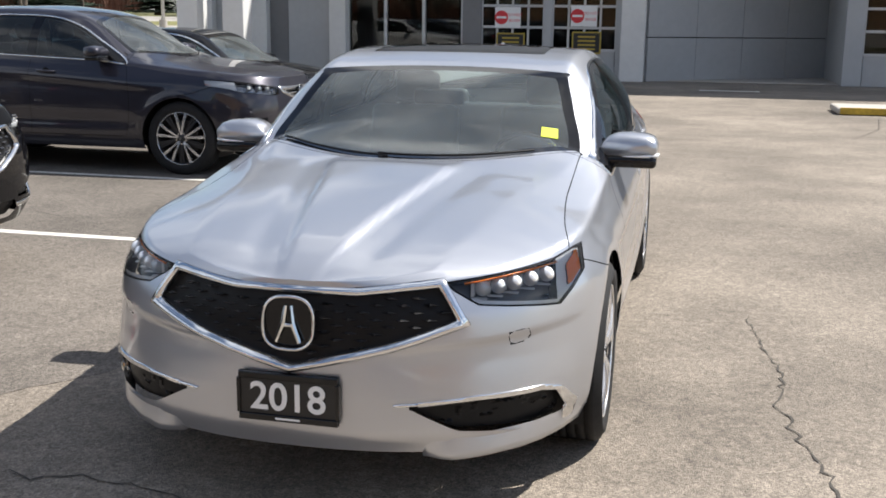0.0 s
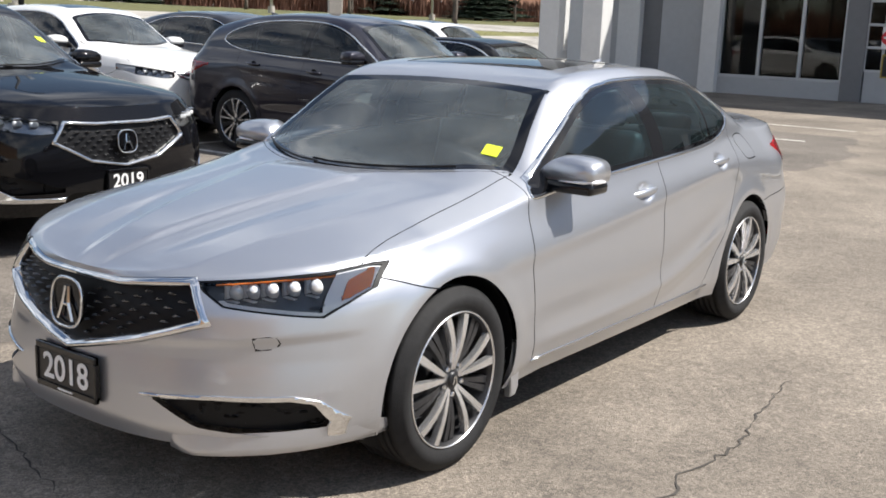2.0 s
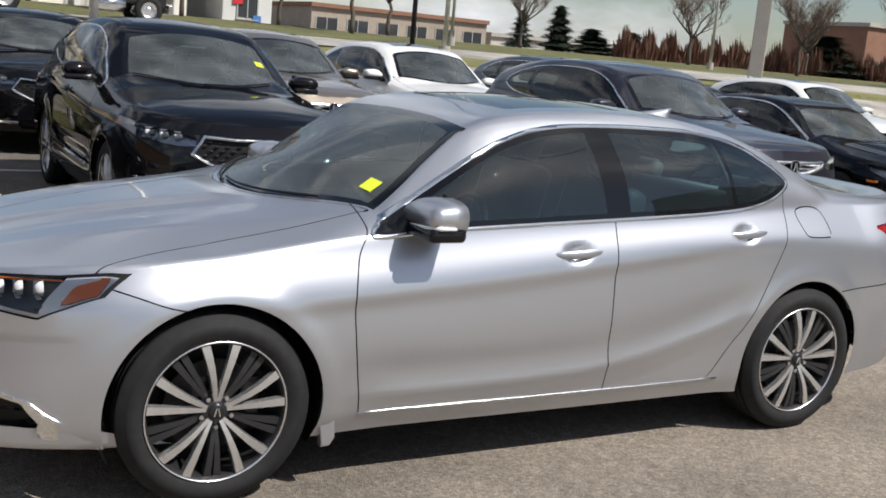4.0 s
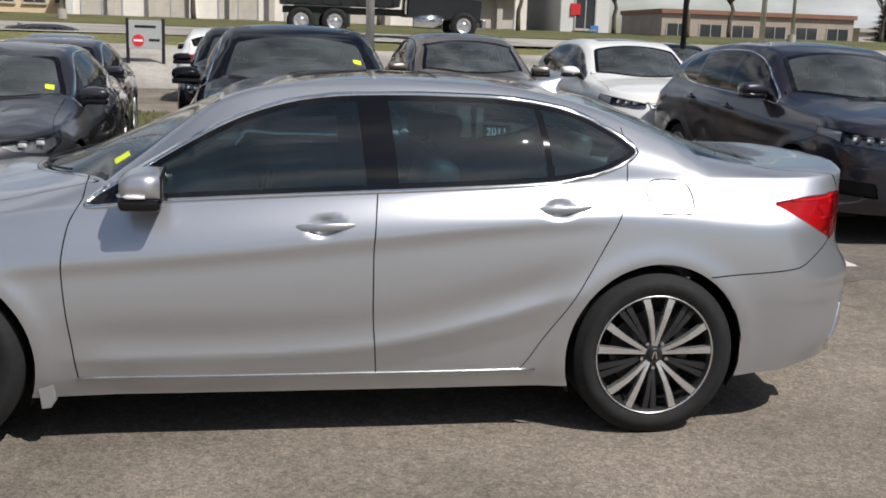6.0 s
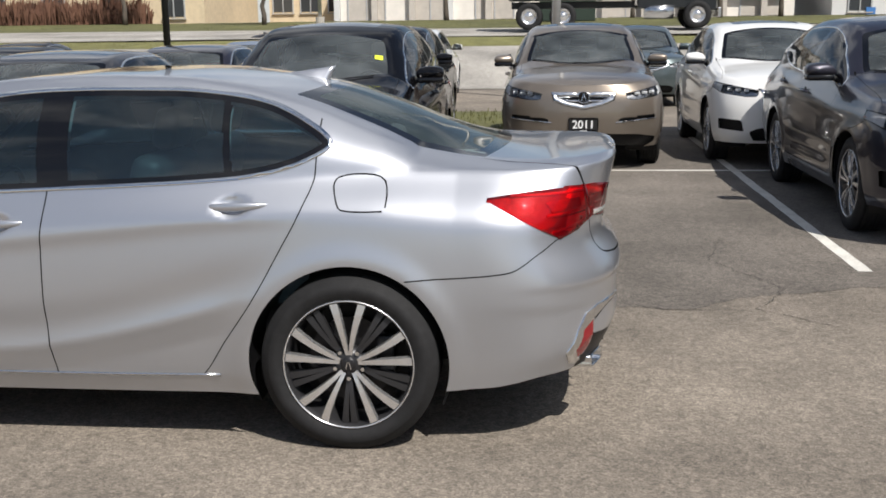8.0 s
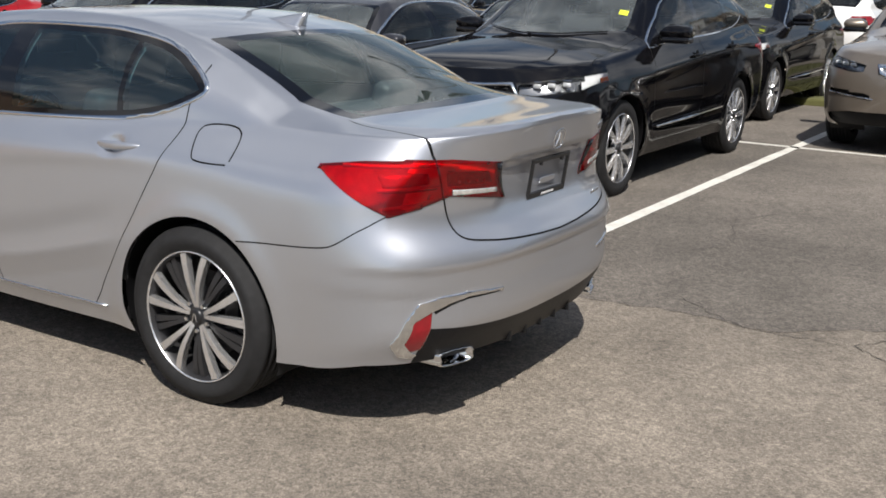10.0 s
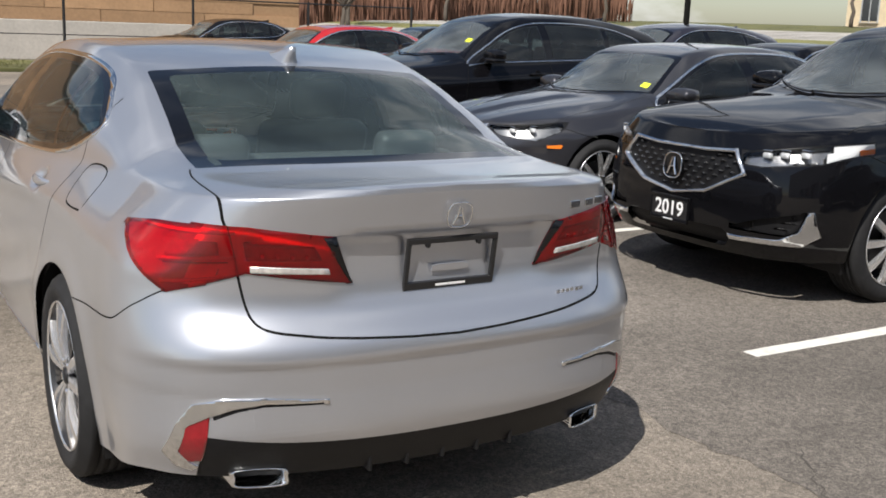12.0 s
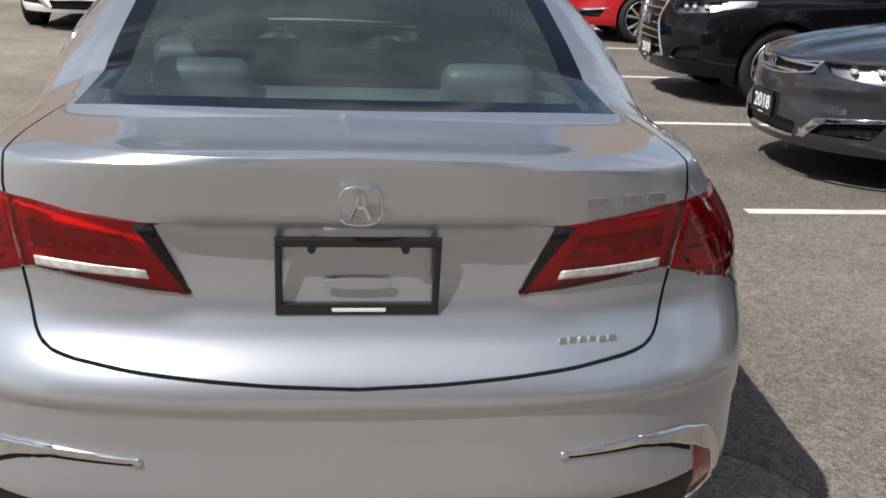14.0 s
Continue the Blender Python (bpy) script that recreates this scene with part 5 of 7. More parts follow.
hero, hero_skin, hero_pts, hero_nrm = build_car(SEDAN, SILVER, "silver_sedan", "silver metallic four-door sedan parked on the asphalt lot", Matrix.Identity(4), (48, 130, 56, 14, 26), 2)


# ---- trim of the silver sedan ----
for sd in (1, -1):
    # winglet under the air intake
    own = bmesh.new()
    rings = []
    for t in np.linspace(0, 1, 25):
        x = 0.40 + 0.45 * t
        grow = min(1.0, 4.5 * t)
        ring = []
        for dz, dy in ((0.056, 0.006), (0.006, -0.034 * grow), (-0.016, -0.036 * grow), (-0.02, 0.03)):
            z = 0.238 + 0.01 * t + dz - 0.012 * grow * (1 - t)
            ring.append(own.verts.new((sd * x, surf_y(hero_pts, x, max(z, 0.235)) + dy, z)))
        rings.append(ring)
    for r, q in zip(rings, rings[1:]):
        for i in range(3):
            own.faces.new((r[i], r[i + 1], q[i + 1], q[i]))
    own.faces.new(rings[0])
    own.faces.new(rings[-1])
    part("chin_lip", own, SILVER, hero, smooth=True)
REVERSE = material("reversing_lens", (0.72, 0.7, 0.68), 0.15, 0.6, vary=0.5, scale=70, bump=0.4, bump_scale=90)


def tail_patch(name, quad, out, mat, sd, label=""):
    """A thin plate that follows the tail between four (x, z) corners, proud of it by out."""
    nu, nv = 10, 4
    a, b, c, d = (np.array(q) for q in quad)
    vs = []
    for lay in (0.0, -0.004):
        for j in range(nv + 1):
            for i in range(nu + 1):
                u, v = i / nu, j / nv
                x, z = (a * (1 - u) + b * u) * (1 - v) + (d * (1 - u) + c * u) * v
                vs.append((sd * x, surf_y(hero_pts, x, z, False) + out + lay, z))
    at = lambda i, j, k: k * (nu + 1) * (nv + 1) + j * (nu + 1) + i
    fs = []
    for i in range(nu):
        for j in range(nv):
            fs += [(at(i, j, 0), at(i + 1, j, 0), at(i + 1, j + 1, 0), at(i, j + 1, 0)), (at(i, j + 1, 1), at(i + 1, j + 1, 1), at(i + 1, j, 1), at(i, j, 1))]
        fs += [(at(i, 0, 0), at(i, 0, 1), at(i + 1, 0, 1), at(i + 1, 0, 0)), (at(i + 1, nv, 0), at(i + 1, nv, 1), at(i, nv, 1), at(i, nv, 0))]
    for j in range(nv):
        fs += [(at(0, j + 1, 0), at(0, j + 1, 1), at(0, j, 1), at(0, j, 0)), (at(nu, j, 0), at(nu, j, 1), at(nu, j + 1, 1), at(nu, j + 1, 0))]
    mesh_ob(name, vs, fs, mat, hero, label)


for sd in (1, -1):
    # exhaust finisher: rounded rectangular pipe
    loop = smooth_loop([(-0.062, -0.025), (0.062, -0.025), (0.072, 0.0), (0.064, 0.025), (-0.06, 0.026), (-0.072, 0.002)], 4)
    own = bmesh.new()
    rings = []
    for yy, sc in ((3.57, 1.0), (3.703, 1.0), (3.71, 0.95), (3.703, 0.84), (3.61, 0.82)):
        rings.append([own.verts.new((sd * 0.555 + sd * u * sc, yy - 0.03 * (u / 0.1), 0.288 + v * sc)) for u, v in loop])
    for r, q in zip(rings, rings[1:]):
        for i in range(len(r)):
            own.faces.new((r[i], r[(i + 1) % len(r)], q[(i + 1) % len(r)], q[i]))
    ex = part("exhaust_tip", own, CHROME, hero, "chrome rectangular tail pipe", smooth=True)
    part("pipe_bore", box((0.11, 0.02, 0.036), (sd * 0.555, 3.63, 0.288), 0.01), PLASTIC, ex)
    glow = [(sd * x, surf_y(hero_pts, x, 0.75 + 0.1 * (x - 0.5)) + 0.012, 0.75 + 0.1 * (x - 0.5)) for x in np.linspace(0.5, 0.745, 9)]
    part("turn_strip", tube(glow, 0.004, 6), AMBER, hero, "thin amber strip inside the headlight", smooth=True)
    # mud flap, sill edge
    part("mud_flap", slab([(0.387, 0.385), (0.418, 0.39), (0.43, 0.33), (0.438, 0.25), (0.445, 0.2), (0.425, 0.168), (0.39, 0.165), (0.383, 0.25)], 0.03, lambda u, v, d: (sd * (0.852 + d), u, v), 0.008), SILVER, hero)
    sill = [(sd * (surf_x(hero_pts, y, 0.284) + 0.002), y, 0.284) for y in np.linspace(0.52, 2.28, 24)]
    part("sill_edge", tube(sill, 0.005, 6), SATIN, hero, smooth=True)
    for k, (za, zb_) in enumerate(((0.965, 0.96), (0.90, 0.885), (0.85, 0.825))):
        guide = [(sd * x, surf_y(hero_pts, x, za + (zb_ - za) * (x - 0.6) / 0.17, False) - 0.016, za + (zb_ - za) * (x - 0.6) / 0.17) for x in np.linspace(0.605, 0.77, 9)]
        part("light_guide", tube(guide, 0.006, 6), LAMP_WHITE, hero, smooth=True)
    # compartments, segments and reversing strip of the tail lamps
    tail_patch("lamp_window", ((0.388, 0.888), (0.582, 0.892), (0.59, 0.94), (0.414, 0.93)), -0.008, LAMP_DARK, sd)
    tail_patch("lamp_window", ((0.645, 0.905), (0.757, 0.892), (0.752, 0.936), (0.648, 0.94)), -0.008, LAMP_DARK, sd)
    tail_patch("lamp_divider", ((0.628, 0.886), (0.765, 0.876), (0.765, 0.881), (0.629, 0.891)), 0.0, RED_DARK, sd)
    tail_patch("lamp_edge", ((0.3, 0.821), (0.311, 0.828), (0.395, 0.955), (0.36, 0.957)), 0.005, GLOSS_BLACK, sd, "black edging of the lamp")
    tail_patch("reverse_light", ((0.37, 0.852), (0.577, 0.862), (0.579, 0.881), (0.376, 0.869)), 0.007, REVERSE, sd, "clear reversing lamp strip")
    for k in range(4):
        x = 0.432 + 0.038 * k
        z = 0.899 + 0.002 * k
        bm = bmesh.new()
        bmesh.ops.create_icosphere(bm, subdivisions=2, radius=0.007)
        bmesh.ops.translate(bm, vec=(sd * x, surf_y(hero_pts, x, z, False) - 0.005, z), verts=bm.verts)
        part("lamp_segment", bm, LAMP_WHITE, hero, smooth=True)
for k in range(5):
    x = -0.24 + 0.12 * k
    part("diffuser_fin", box((0.012, 0.14, 0.07), (x, 3.68, 0.3), 0.004), PLASTIC, hero)
rear_turn = Matrix.Rotation(math.pi, 4, "Z")
maker_badge(hero, (0, surf_y(hero_pts, 0, 1.003, False) + 0.004, 1.003), rear_turn @ Matrix.Rotation(radians(12), 4, "X"), 0.078, 0.074)
pf = new("plate_holder", None)
pf.parent = hero
pf.matrix_basis = Matrix.Translation((0, max(surf_y(hero_pts, 0.0, 0.79, False), surf_y(hero_pts, 0.13, 0.79, False)) + 0.004, 0.862)) @ rear_turn @ Matrix.Rotation(radians(8), 4, "X") @ Matrix.Scale(0.93, 4)
f2 = lambda u, v, d: (u, -d, v)
for q in ([(-0.16, -0.082), (0.16, -0.082), (0.16, -0.058), (-0.16, -0.058)], [(-0.16, 0.064), (0.16, 0.064), (0.16, 0.082), (-0.16, 0.082)],
          [(-0.16, -0.058), (-0.146, -0.058), (-0.146, 0.064), (-0.16, 0.064)], [(0.146, -0.058), (0.16, -0.058), (0.16, 0.064), (0.146, 0.064)]):
    part("frame_bar", slab(q, 0.012, f2, 0.003), PLATE_BLACK, pf, "black plastic frame without a plate")
part("maker_bar", slab([(-0.05, -0.0735), (0.055, -0.0735), (0.055, -0.0665), (-0.05, -0.0665)], 0.0135, f2), PLATE_WHITE, pf)
part("plate_slot", slab(smooth_loop([(-0.055, -0.028), (0.055, -0.028), (0.062, -0.018), (0.055, -0.008), (-0.055, -0.008), (-0.062, -0.018)], 3).tolist(), 0.004, f2, 0.002), SILVER, pf)
for sx in (-0.09, 0.09):
    bm = revolve([(0.0, 0.0), (0.008, 0.0), (0.009, -0.01)], 10, Matrix.Rotation(radians(-90), 4, "Z"))
    bmesh.ops.translate(bm, vec=(sx, -0.014, 0.06), verts=bm.verts)
    part("bolt", bm, DARK_METAL, pf)
# maker's model letters, as plain bars
for x, w in ((-0.43, 0.045), (-0.485, 0.012), (-0.505, 0.03), (-0.555, 0.04)):
    part("model_bar", box((w, 0.006, 0.022), (x, surf_y(hero_pts, abs(x), 1.003, False) + 0.003, 1.003), 0.002, Matrix.Rotation(radians(12), 4, "Z")), SATIN, hero)
for k in range(6):
    x = -0.385 - 0.02 * k
    part("model_bar", box((0.014, 0.005, 0.012), (x, surf_y(hero_pts, abs(x), 0.735, False) + 0.002, 0.735), 0.001, Matrix.Rotation(radians(10), 4, "Z")), SATIN, hero)


# ---- parked cars ----
SUV = dict(
    rows=[row((-0.86, 3.70, 0.62, 0.45, 3.2, 3.4), (0.86, 0.88, 0.86), (0, 0.27), (0.12, 0.27), (0.2, 0.27), (0.26, 0.255), (0.34, 0.25), (0.66, 0.25), (0.74, 0.28), (0.86, 0.37), (1, 0.40)),
          row((-0.93, 3.79, 0.68, 0.5, 3.2, 3.4), (0.90, 0.925, 0.90), (0, 0.40), (0.14, 0.39), (0.25, 0.38), (0.5, 0.38), (0.75, 0.42), (1, 0.52)),
          row((-0.945, 3.82, 0.72, 0.52, 3.1, 3.3), (0.925, 0.94, 0.92), (0, 0.60), (0.25, 0.62), (0.5, 0.64), (0.75, 0.70), (1, 0.74)),
          row((-0.93, 3.79, 0.74, 0.52, 3.0, 3.3), (0.91, 0.925, 0.895), (0, 0.78), (0.14, 0.82), (0.25, 0.86), (0.34, 0.89), (0.59, 0.98), (0.75, 1.0), (1, 0.99)),
          row((-0.87, 3.70, 0.76, 0.5, 2.8, 3.3), (0.83, 0.85, 0.77), (0, 0.955), (0.06, 0.962), (0.12, 0.985), (0.2, 1.015), (0.25, 1.035), (0.34, 1.085), (0.46, 1.12), (0.59, 1.15), (0.67, 1.18), (0.75, 1.2), (1, 1.2))],
    top=((-0.87, 0.955), (-0.72, 1.015), (-0.4, 1.075), (0.0, 1.125), (0.26, 1.155), (0.4, 1.205), (0.6, 1.305), (0.9, 1.455), (1.15, 1.57), (1.4, 1.628), (1.8, 1.662), (2.3, 1.658), (2.8, 1.62), (3.2, 1.565), (3.38, 1.53), (3.46, 1.46), (3.6, 1.30), (3.7, 1.2)),
    rail_x=((-0.95, 0.38), (-0.5, 0.5), (0.0, 0.58), (0.4, 0.64), (0.62, 0.685), (0.9, 0.635), (1.1, 0.6), (1.5, 0.615), (2.3, 0.615), (2.8, 0.595), (3.2, 0.575), (3.45, 0.6), (3.7, 0.5)),
    rail_z=((0.60, 1.16), (0.8, 1.305), (1.0, 1.445), (1.2, 1.55), (1.5, 1.605), (2.0, 1.622), (2.5, 1.602), (2.9, 1.555), (3.2, 1.50), (3.38, 1.44), (3.5, 1.33), (3.62, 1.235)),
    belt0=1.10, belt1=1.18, belt=((0.5, 1.085), (1.4, 1.12), (2.2, 1.15), (2.9, 1.2)),
    axle=(0.0, 2.75), wheel_r=0.365, arch_r=0.408, rim_r=0.262, tyre_w=0.235, track=0.905, style="ten",
    line=((0.3, 0.87), (1.0, 0.92), (2.0, 0.985), (2.7, 1.02)), low_line=0.47,
    windscreen=(0.27, 0.34, 1.13, 0.05), rear_window=(3.655, 0.05, 3.43, 0.02), roof_panel=(1.36, 2.1, 0.42),
    dlo=((0.58, 1.092), (0.9, 1.11), (1.66, 1.14), (2.3, 1.165), (2.78, 1.205), (3.02, 1.27), (3.08, 1.335), (2.95, 1.43), (2.6, 1.52), (2.2, 1.558), (1.75, 1.562), (1.45, 1.54), (1.2, 1.47), (0.95, 1.335)),
    posts=((1.67, 0.05, -0.1), (2.55, 0.03, -0.12)), back_tint=TINTED,
    headlamp=((0.46, 0.87), (0.62, 0.90), (0.80, 0.935), (0.92, 0.965), (0.92, 0.90), (0.84, 0.83), (0.6, 0.795), (0.48, 0.80)), lamp_end=0.27,
    grille=((-0.02, 0.865), (0.2, 0.87), (0.43, 0.885), (0.53, 0.745), (0.27, 0.61), (0.0, 0.565), (-0.02, 0.565)), grille_kind="diamonds", grille_w=0.028,
    intakes=(((0.42, 0.43), (0.78, 0.42), (0.84, 0.50), (0.82, 0.56), (0.6, 0.5)), ((-0.02, 0.31), (0.4, 0.31), (0.46, 0.38), (0.4, 0.42), (-0.02, 0.42))),
    tail_side=((3.2, 1.02), (3.75, 1.05), (3.75, 0.9), (3.5, 0.91)), tail_rear=((0.42, 0.98), (0.5, 1.06), (0.98, 1.08), (0.98, 0.88), (0.5, 0.9)), tail_y=3.55, tail_boundary=0.6,
    door_front=((0.60, 1.1), (0.55, 0.9), (0.54, 0.7), (0.56, 0.5), (0.6, 0.33)), door_mid=((1.66, 1.16), (1.65, 0.8), (1.66, 0.33)), door_rear=((2.78, 1.22), (2.72, 1.05), (2.6, 0.88), (2.42, 0.68), (2.3, 0.5), (2.25, 0.33)), door_bottom=0.37,
    bonnet_x=((-1.0, 0.9), (-0.62, 0.87), (-0.45, 0.82), (-0.2, 0.77), (0.13, 0.735), (0.5, 0.725), (1.0, 0.725)), bonnet_z=((0, 0.935), (0.45, 0.955), (0.7, 0.985), (0.9, 1.0)),
    front_seam=((-0.4, 0.9), (-0.3, 0.87), (-0.15, 0.82), (0.1, 0.77)), rear_seam=((2.95, 0.72), (3.3, 0.75), (3.5, 0.88), (3.6, 0.9)),
    boot=((-0.02, 1.7), (0.62, 1.7), (0.62, 0.9), (0.56, 0.76), (-0.02, 0.73)), boot_y=3.5,
    cabin_z=0.62, cabin_y=1.62, mirror=(0.9, 1.19), handles=((1.45, 1.0), (2.42, 1.045)), lamp_box=(0.55, 0.8, 0.862), amber_lens=((0.885, 0.9), (0.9, 0.9), (0.935, 0.95), (0.905, 0.945)), leds=3,
    badge=(0.735, 0.15, 0.15), fin_y=2.95, tag=(0.52, 0.75), chrome=0.01)
COARSE = (20, 54, 20, 8, 10)


def wide_grille(spec, poly, kind, **more):
    return {**spec, "grille": poly, "grille_kind": kind, **more}


def park(x, y, turn=90):
    return pose(x, y, 0, 0, 0, turn)


def recolour(car, old, fresh):
    for o in car.children_recursive:
        if o.type == "MESH" and o.material_slots and o.material_slots[0].material == old:
            o.material_slots[0].link = "OBJECT"
            o.material_slots[0].material = fresh


black_suv = build_car({**SUV, "year": "2019", "plate_z": 0.475, "inlays": (("intake_trim", ((0.44, 0.392), (0.72, 0.40), (0.80, 0.45), (0.835, 0.57), (0.85, 0.57), (0.865, 0.43), (0.81, 0.37), (0.45, 0.368)), True),)}, BLACK_PAINT, "black_suv", "glossy black crossover with a chrome-edged grille in its marked bay", park(-3.87, 1.5), (28, 72, 26, 10, 14), 1)[0]
for sd in (1, -1):
    part("door_moulding", tube([(sd * 0.935, 0.62, 0.475), (sd * 0.945, 1.4, 0.485), (sd * 0.94, 2.2, 0.5)], [0.008, 0.013, 0.009], 6), CHROME, black_suv, "bright strip low on the doors", smooth=True)
BEAK = wide_grille(SUV, ((-0.02, 0.86), (0.3, 0.875), (0.46, 0.885), (0.42, 0.81), (0.2, 0.745), (0.0, 0.725), (-0.02, 0.725)), "bars", bars=1, badge=(0.82, 0.12, 0.12), style="fan", frame_mat=SATIN, grille_w=0.045, intakes=(((0.62, 0.41), (0.86, 0.43), (0.87, 0.55), (0.64, 0.535)), ((-0.02, 0.30), (0.5, 0.30), (0.56, 0.40), (0.46, 0.45), (-0.02, 0.45))))
grey_suv, _, beak_pts, _ = build_car({**BEAK, "tag": None}, NAVY_PAINT, "dark_suv", "dark blue-grey crossover parked in its bay", park(-3.82, 6.72), (30, 80, 28, 13, 15), 1)
white_suv = copy_thing(grey_suv, park(-8.55, 6.3))
white_suv.name = "white_suv"
tagged(white_suv, "white crossover parked behind the front row", "car")
recolour(white_suv, NAVY_PAINT, WHITE_PAINT)
year_plate(white_suv, "2017", (0, surf_y(beak_pts, 0, 0.47) - 0.004, 0.47), Matrix.Identity(4))
pale_suv = copy_thing(grey_suv, park(-8.7, 9.3))
pale_suv.name = "grey_suv"
tagged(pale_suv, "mid-grey crossover in the second row", "car")
recolour(pale_suv, NAVY_PAINT, GREY_PAINT)
second_black = copy_thing(black_suv, park(-9.5, 1.05))
second_black.name = "black_suv"
tagged(second_black, "black crossover standing close behind another", "car")
SHIELD = wide_grille(SUV, ((-0.02, 0.87), (0.36, 0.89), (0.34, 0.79), (0.2, 0.73), (0.0, 0.69), (-0.02, 0.69)), "bars", bars=1, badge=(0.83, 0.12, 0.12), style="five", frame_mat=SATIN, grille_w=0.065, year="2011", plate_z=0.53, chrome_on=False, tag=None, intakes=(((-0.02, 0.26), (0.66, 0.26), (0.80, 0.33), (0.80, 0.385), (0.6, 0.42), (-0.02, 0.43)), ((0.36, 0.555), (0.78, 0.60), (0.80, 0.635), (0.40, 0.60))), inlays=(("intake_trim", ((0.36, 0.545), (0.8, 0.588), (0.82, 0.60), (0.36, 0.557)), True),))
build_car(SHIELD, GOLD_PAINT, "beige_suv", "beige-grey older crossover with a shield grille", park(-8.2, 3.87), (24, 60, 22, 8, 12), 1)
SPINDLE = wide_grille(SUV, ((-0.02, 0.92), (0.36, 0.93), (0.27, 0.72), (0.40, 0.40), (0.0, 0.37), (-0.02, 0.37)), "bars", bars=8, badge=(0.72, 0.14, 0.12), style="ten", grille_w=0.042, year="2018", plate_z=0.44, intakes=(((0.5, 0.40), (0.8, 0.42), (0.82, 0.55), (0.6, 0.5)),))
build_car(SPINDLE, BLACK_PAINT, "black_luxury_suv", "black crossover with a tall chrome-barred spindle grille", park(-3.95, -4.35), (26, 60, 24, 9, 12), 1)
SALOON = {**wide_grille(SEDAN, ((-0.02, 0.742), (0.2, 0.75), (0.44, 0.77), (0.42, 0.69), (0.2, 0.655), (0.0, 0.645), (-0.02, 0.645)), "bars"), "bars": 2, "leds": 2, "amber_lens": ((0.8, 0.698), (0.806, 0.7), (0.806, 0.706)), "lamp_box": (0.56, 0.76, 0.728), "lamp_split": 0.86, "badge": (0.715, 0.1, 0.08), "style": "five", "roof_panel": (1.4, 1.42, 0.01), "year": "2018",
          "plate_z": 0.45, "intakes": (((0.42, 0.33), (0.78, 0.34), (0.82, 0.45), (0.55, 0.41)), ((-0.02, 0.28), (0.36, 0.28), (0.4, 0.38), (-0.02, 0.4))), "handle_mat": GREY_PAINT, "grille_w": 0.02, "marker": (-0.42, 0.62), "inlays": (("intake_trim", ((0.4, 0.30), (0.46, 0.30), (0.56, 0.40), (0.84, 0.455), (0.84, 0.475), (0.52, 0.43)), True),), "back_tint": TINTED}
civic, _, saloon_pts, _ = build_car(SALOON, GREY_PAINT, "grey_sedan", "dark grey compact sedan with a chrome grille bar", park(-3.78, -1.1), (26, 66, 24, 9, 12), 1)
PLAIN = {**SALOON, "year": None, "tag": None}
dark_sedan = build_car(PLAIN, BLACK_PAINT, "black_sedan", "black four-door sedan parked in a bay", park(-4.0, 9.5), COARSE, 1)[0]
OTHERS = (
    (-8.9, -1.6, 90, NAVY_PAINT, "navy_sedan", "dark blue sedan in the second row"), (-4.3, -9.7, 90, RED_PAINT, "red_sedan", "bright red sedan parked at the end of the row"),
    (-9.2, -4.6, 90, BLACK_PAINT, "black_sedan", "black sedan in the second row"), (-9.6, -15.8, 90, BLACK_PAINT, "black_sedan", "black sedan on the far side of the lot"),
    (-13.8, -15.0, 90, GREY_PAINT, "grey_sedan", "grey sedan on the far side of the lot"), (-5.6, -18.6, 90, BLACK_PAINT, "black_sedan", "black sedan near the brick building"),
    (-17.2, -3.0, 90, BLUE_PAINT, "blue_sedan", "blue sedan beyond the grass strip"), (3.05, -9.3, 180, WHITE_PAINT, "white_sedan", "white sedan facing the lot beside a blue wagon"),
    (-19.5, -9.5, 90, BLACK_PAINT, "black_sedan", "black sedan beyond the grass strip"), (-9.3, 12.2, 90, BLACK_PAINT, "black_sedan", "black sedan in the second row"))
for x, y, turn, paint, nm, lb in OTHERS:
    c_ = copy_thing(dark_sedan, park(x, y, turn))
    c_.name = nm
    tagged(c_, lb, "car")
    recolour(c_, BLACK_PAINT, paint)
for x, y, turn, paint, nm, lb in (
        (0.85, -9.5, 180, BLUE_PAINT, "blue_wagon", "blue-grey wagon facing the silver sedan across the lot"), (-18.2, 5.4, 90, TEAL_PAINT, "teal_suv", "grey-teal crossover beyond the grass strip"),
        (-23.0, 0.2, -90, WHITE_PAINT, "white_crossover", "white crossover seen from behind"), (-36.0, -4.5, 180, GREY_PAINT, "grey_suv", "grey crossover on the road"),
        (-9.4, -7.4, 90, NAVY_PAINT, "navy_suv", "dark blue crossover in the second row"), (-17.4, 10.5, 90, BLACK_PAINT, "black_suv", "black crossover beyond the grass strip"),
        (-8.9, 15.0, 90, WHITE_PAINT, "white_suv", "white crossover near the dealership")):
    c_ = copy_thing(grey_suv, park(x, y, turn))
    c_.name = nm
    tagged(c_, lb, "car")
    recolour(c_, NAVY_PAINT, paint)


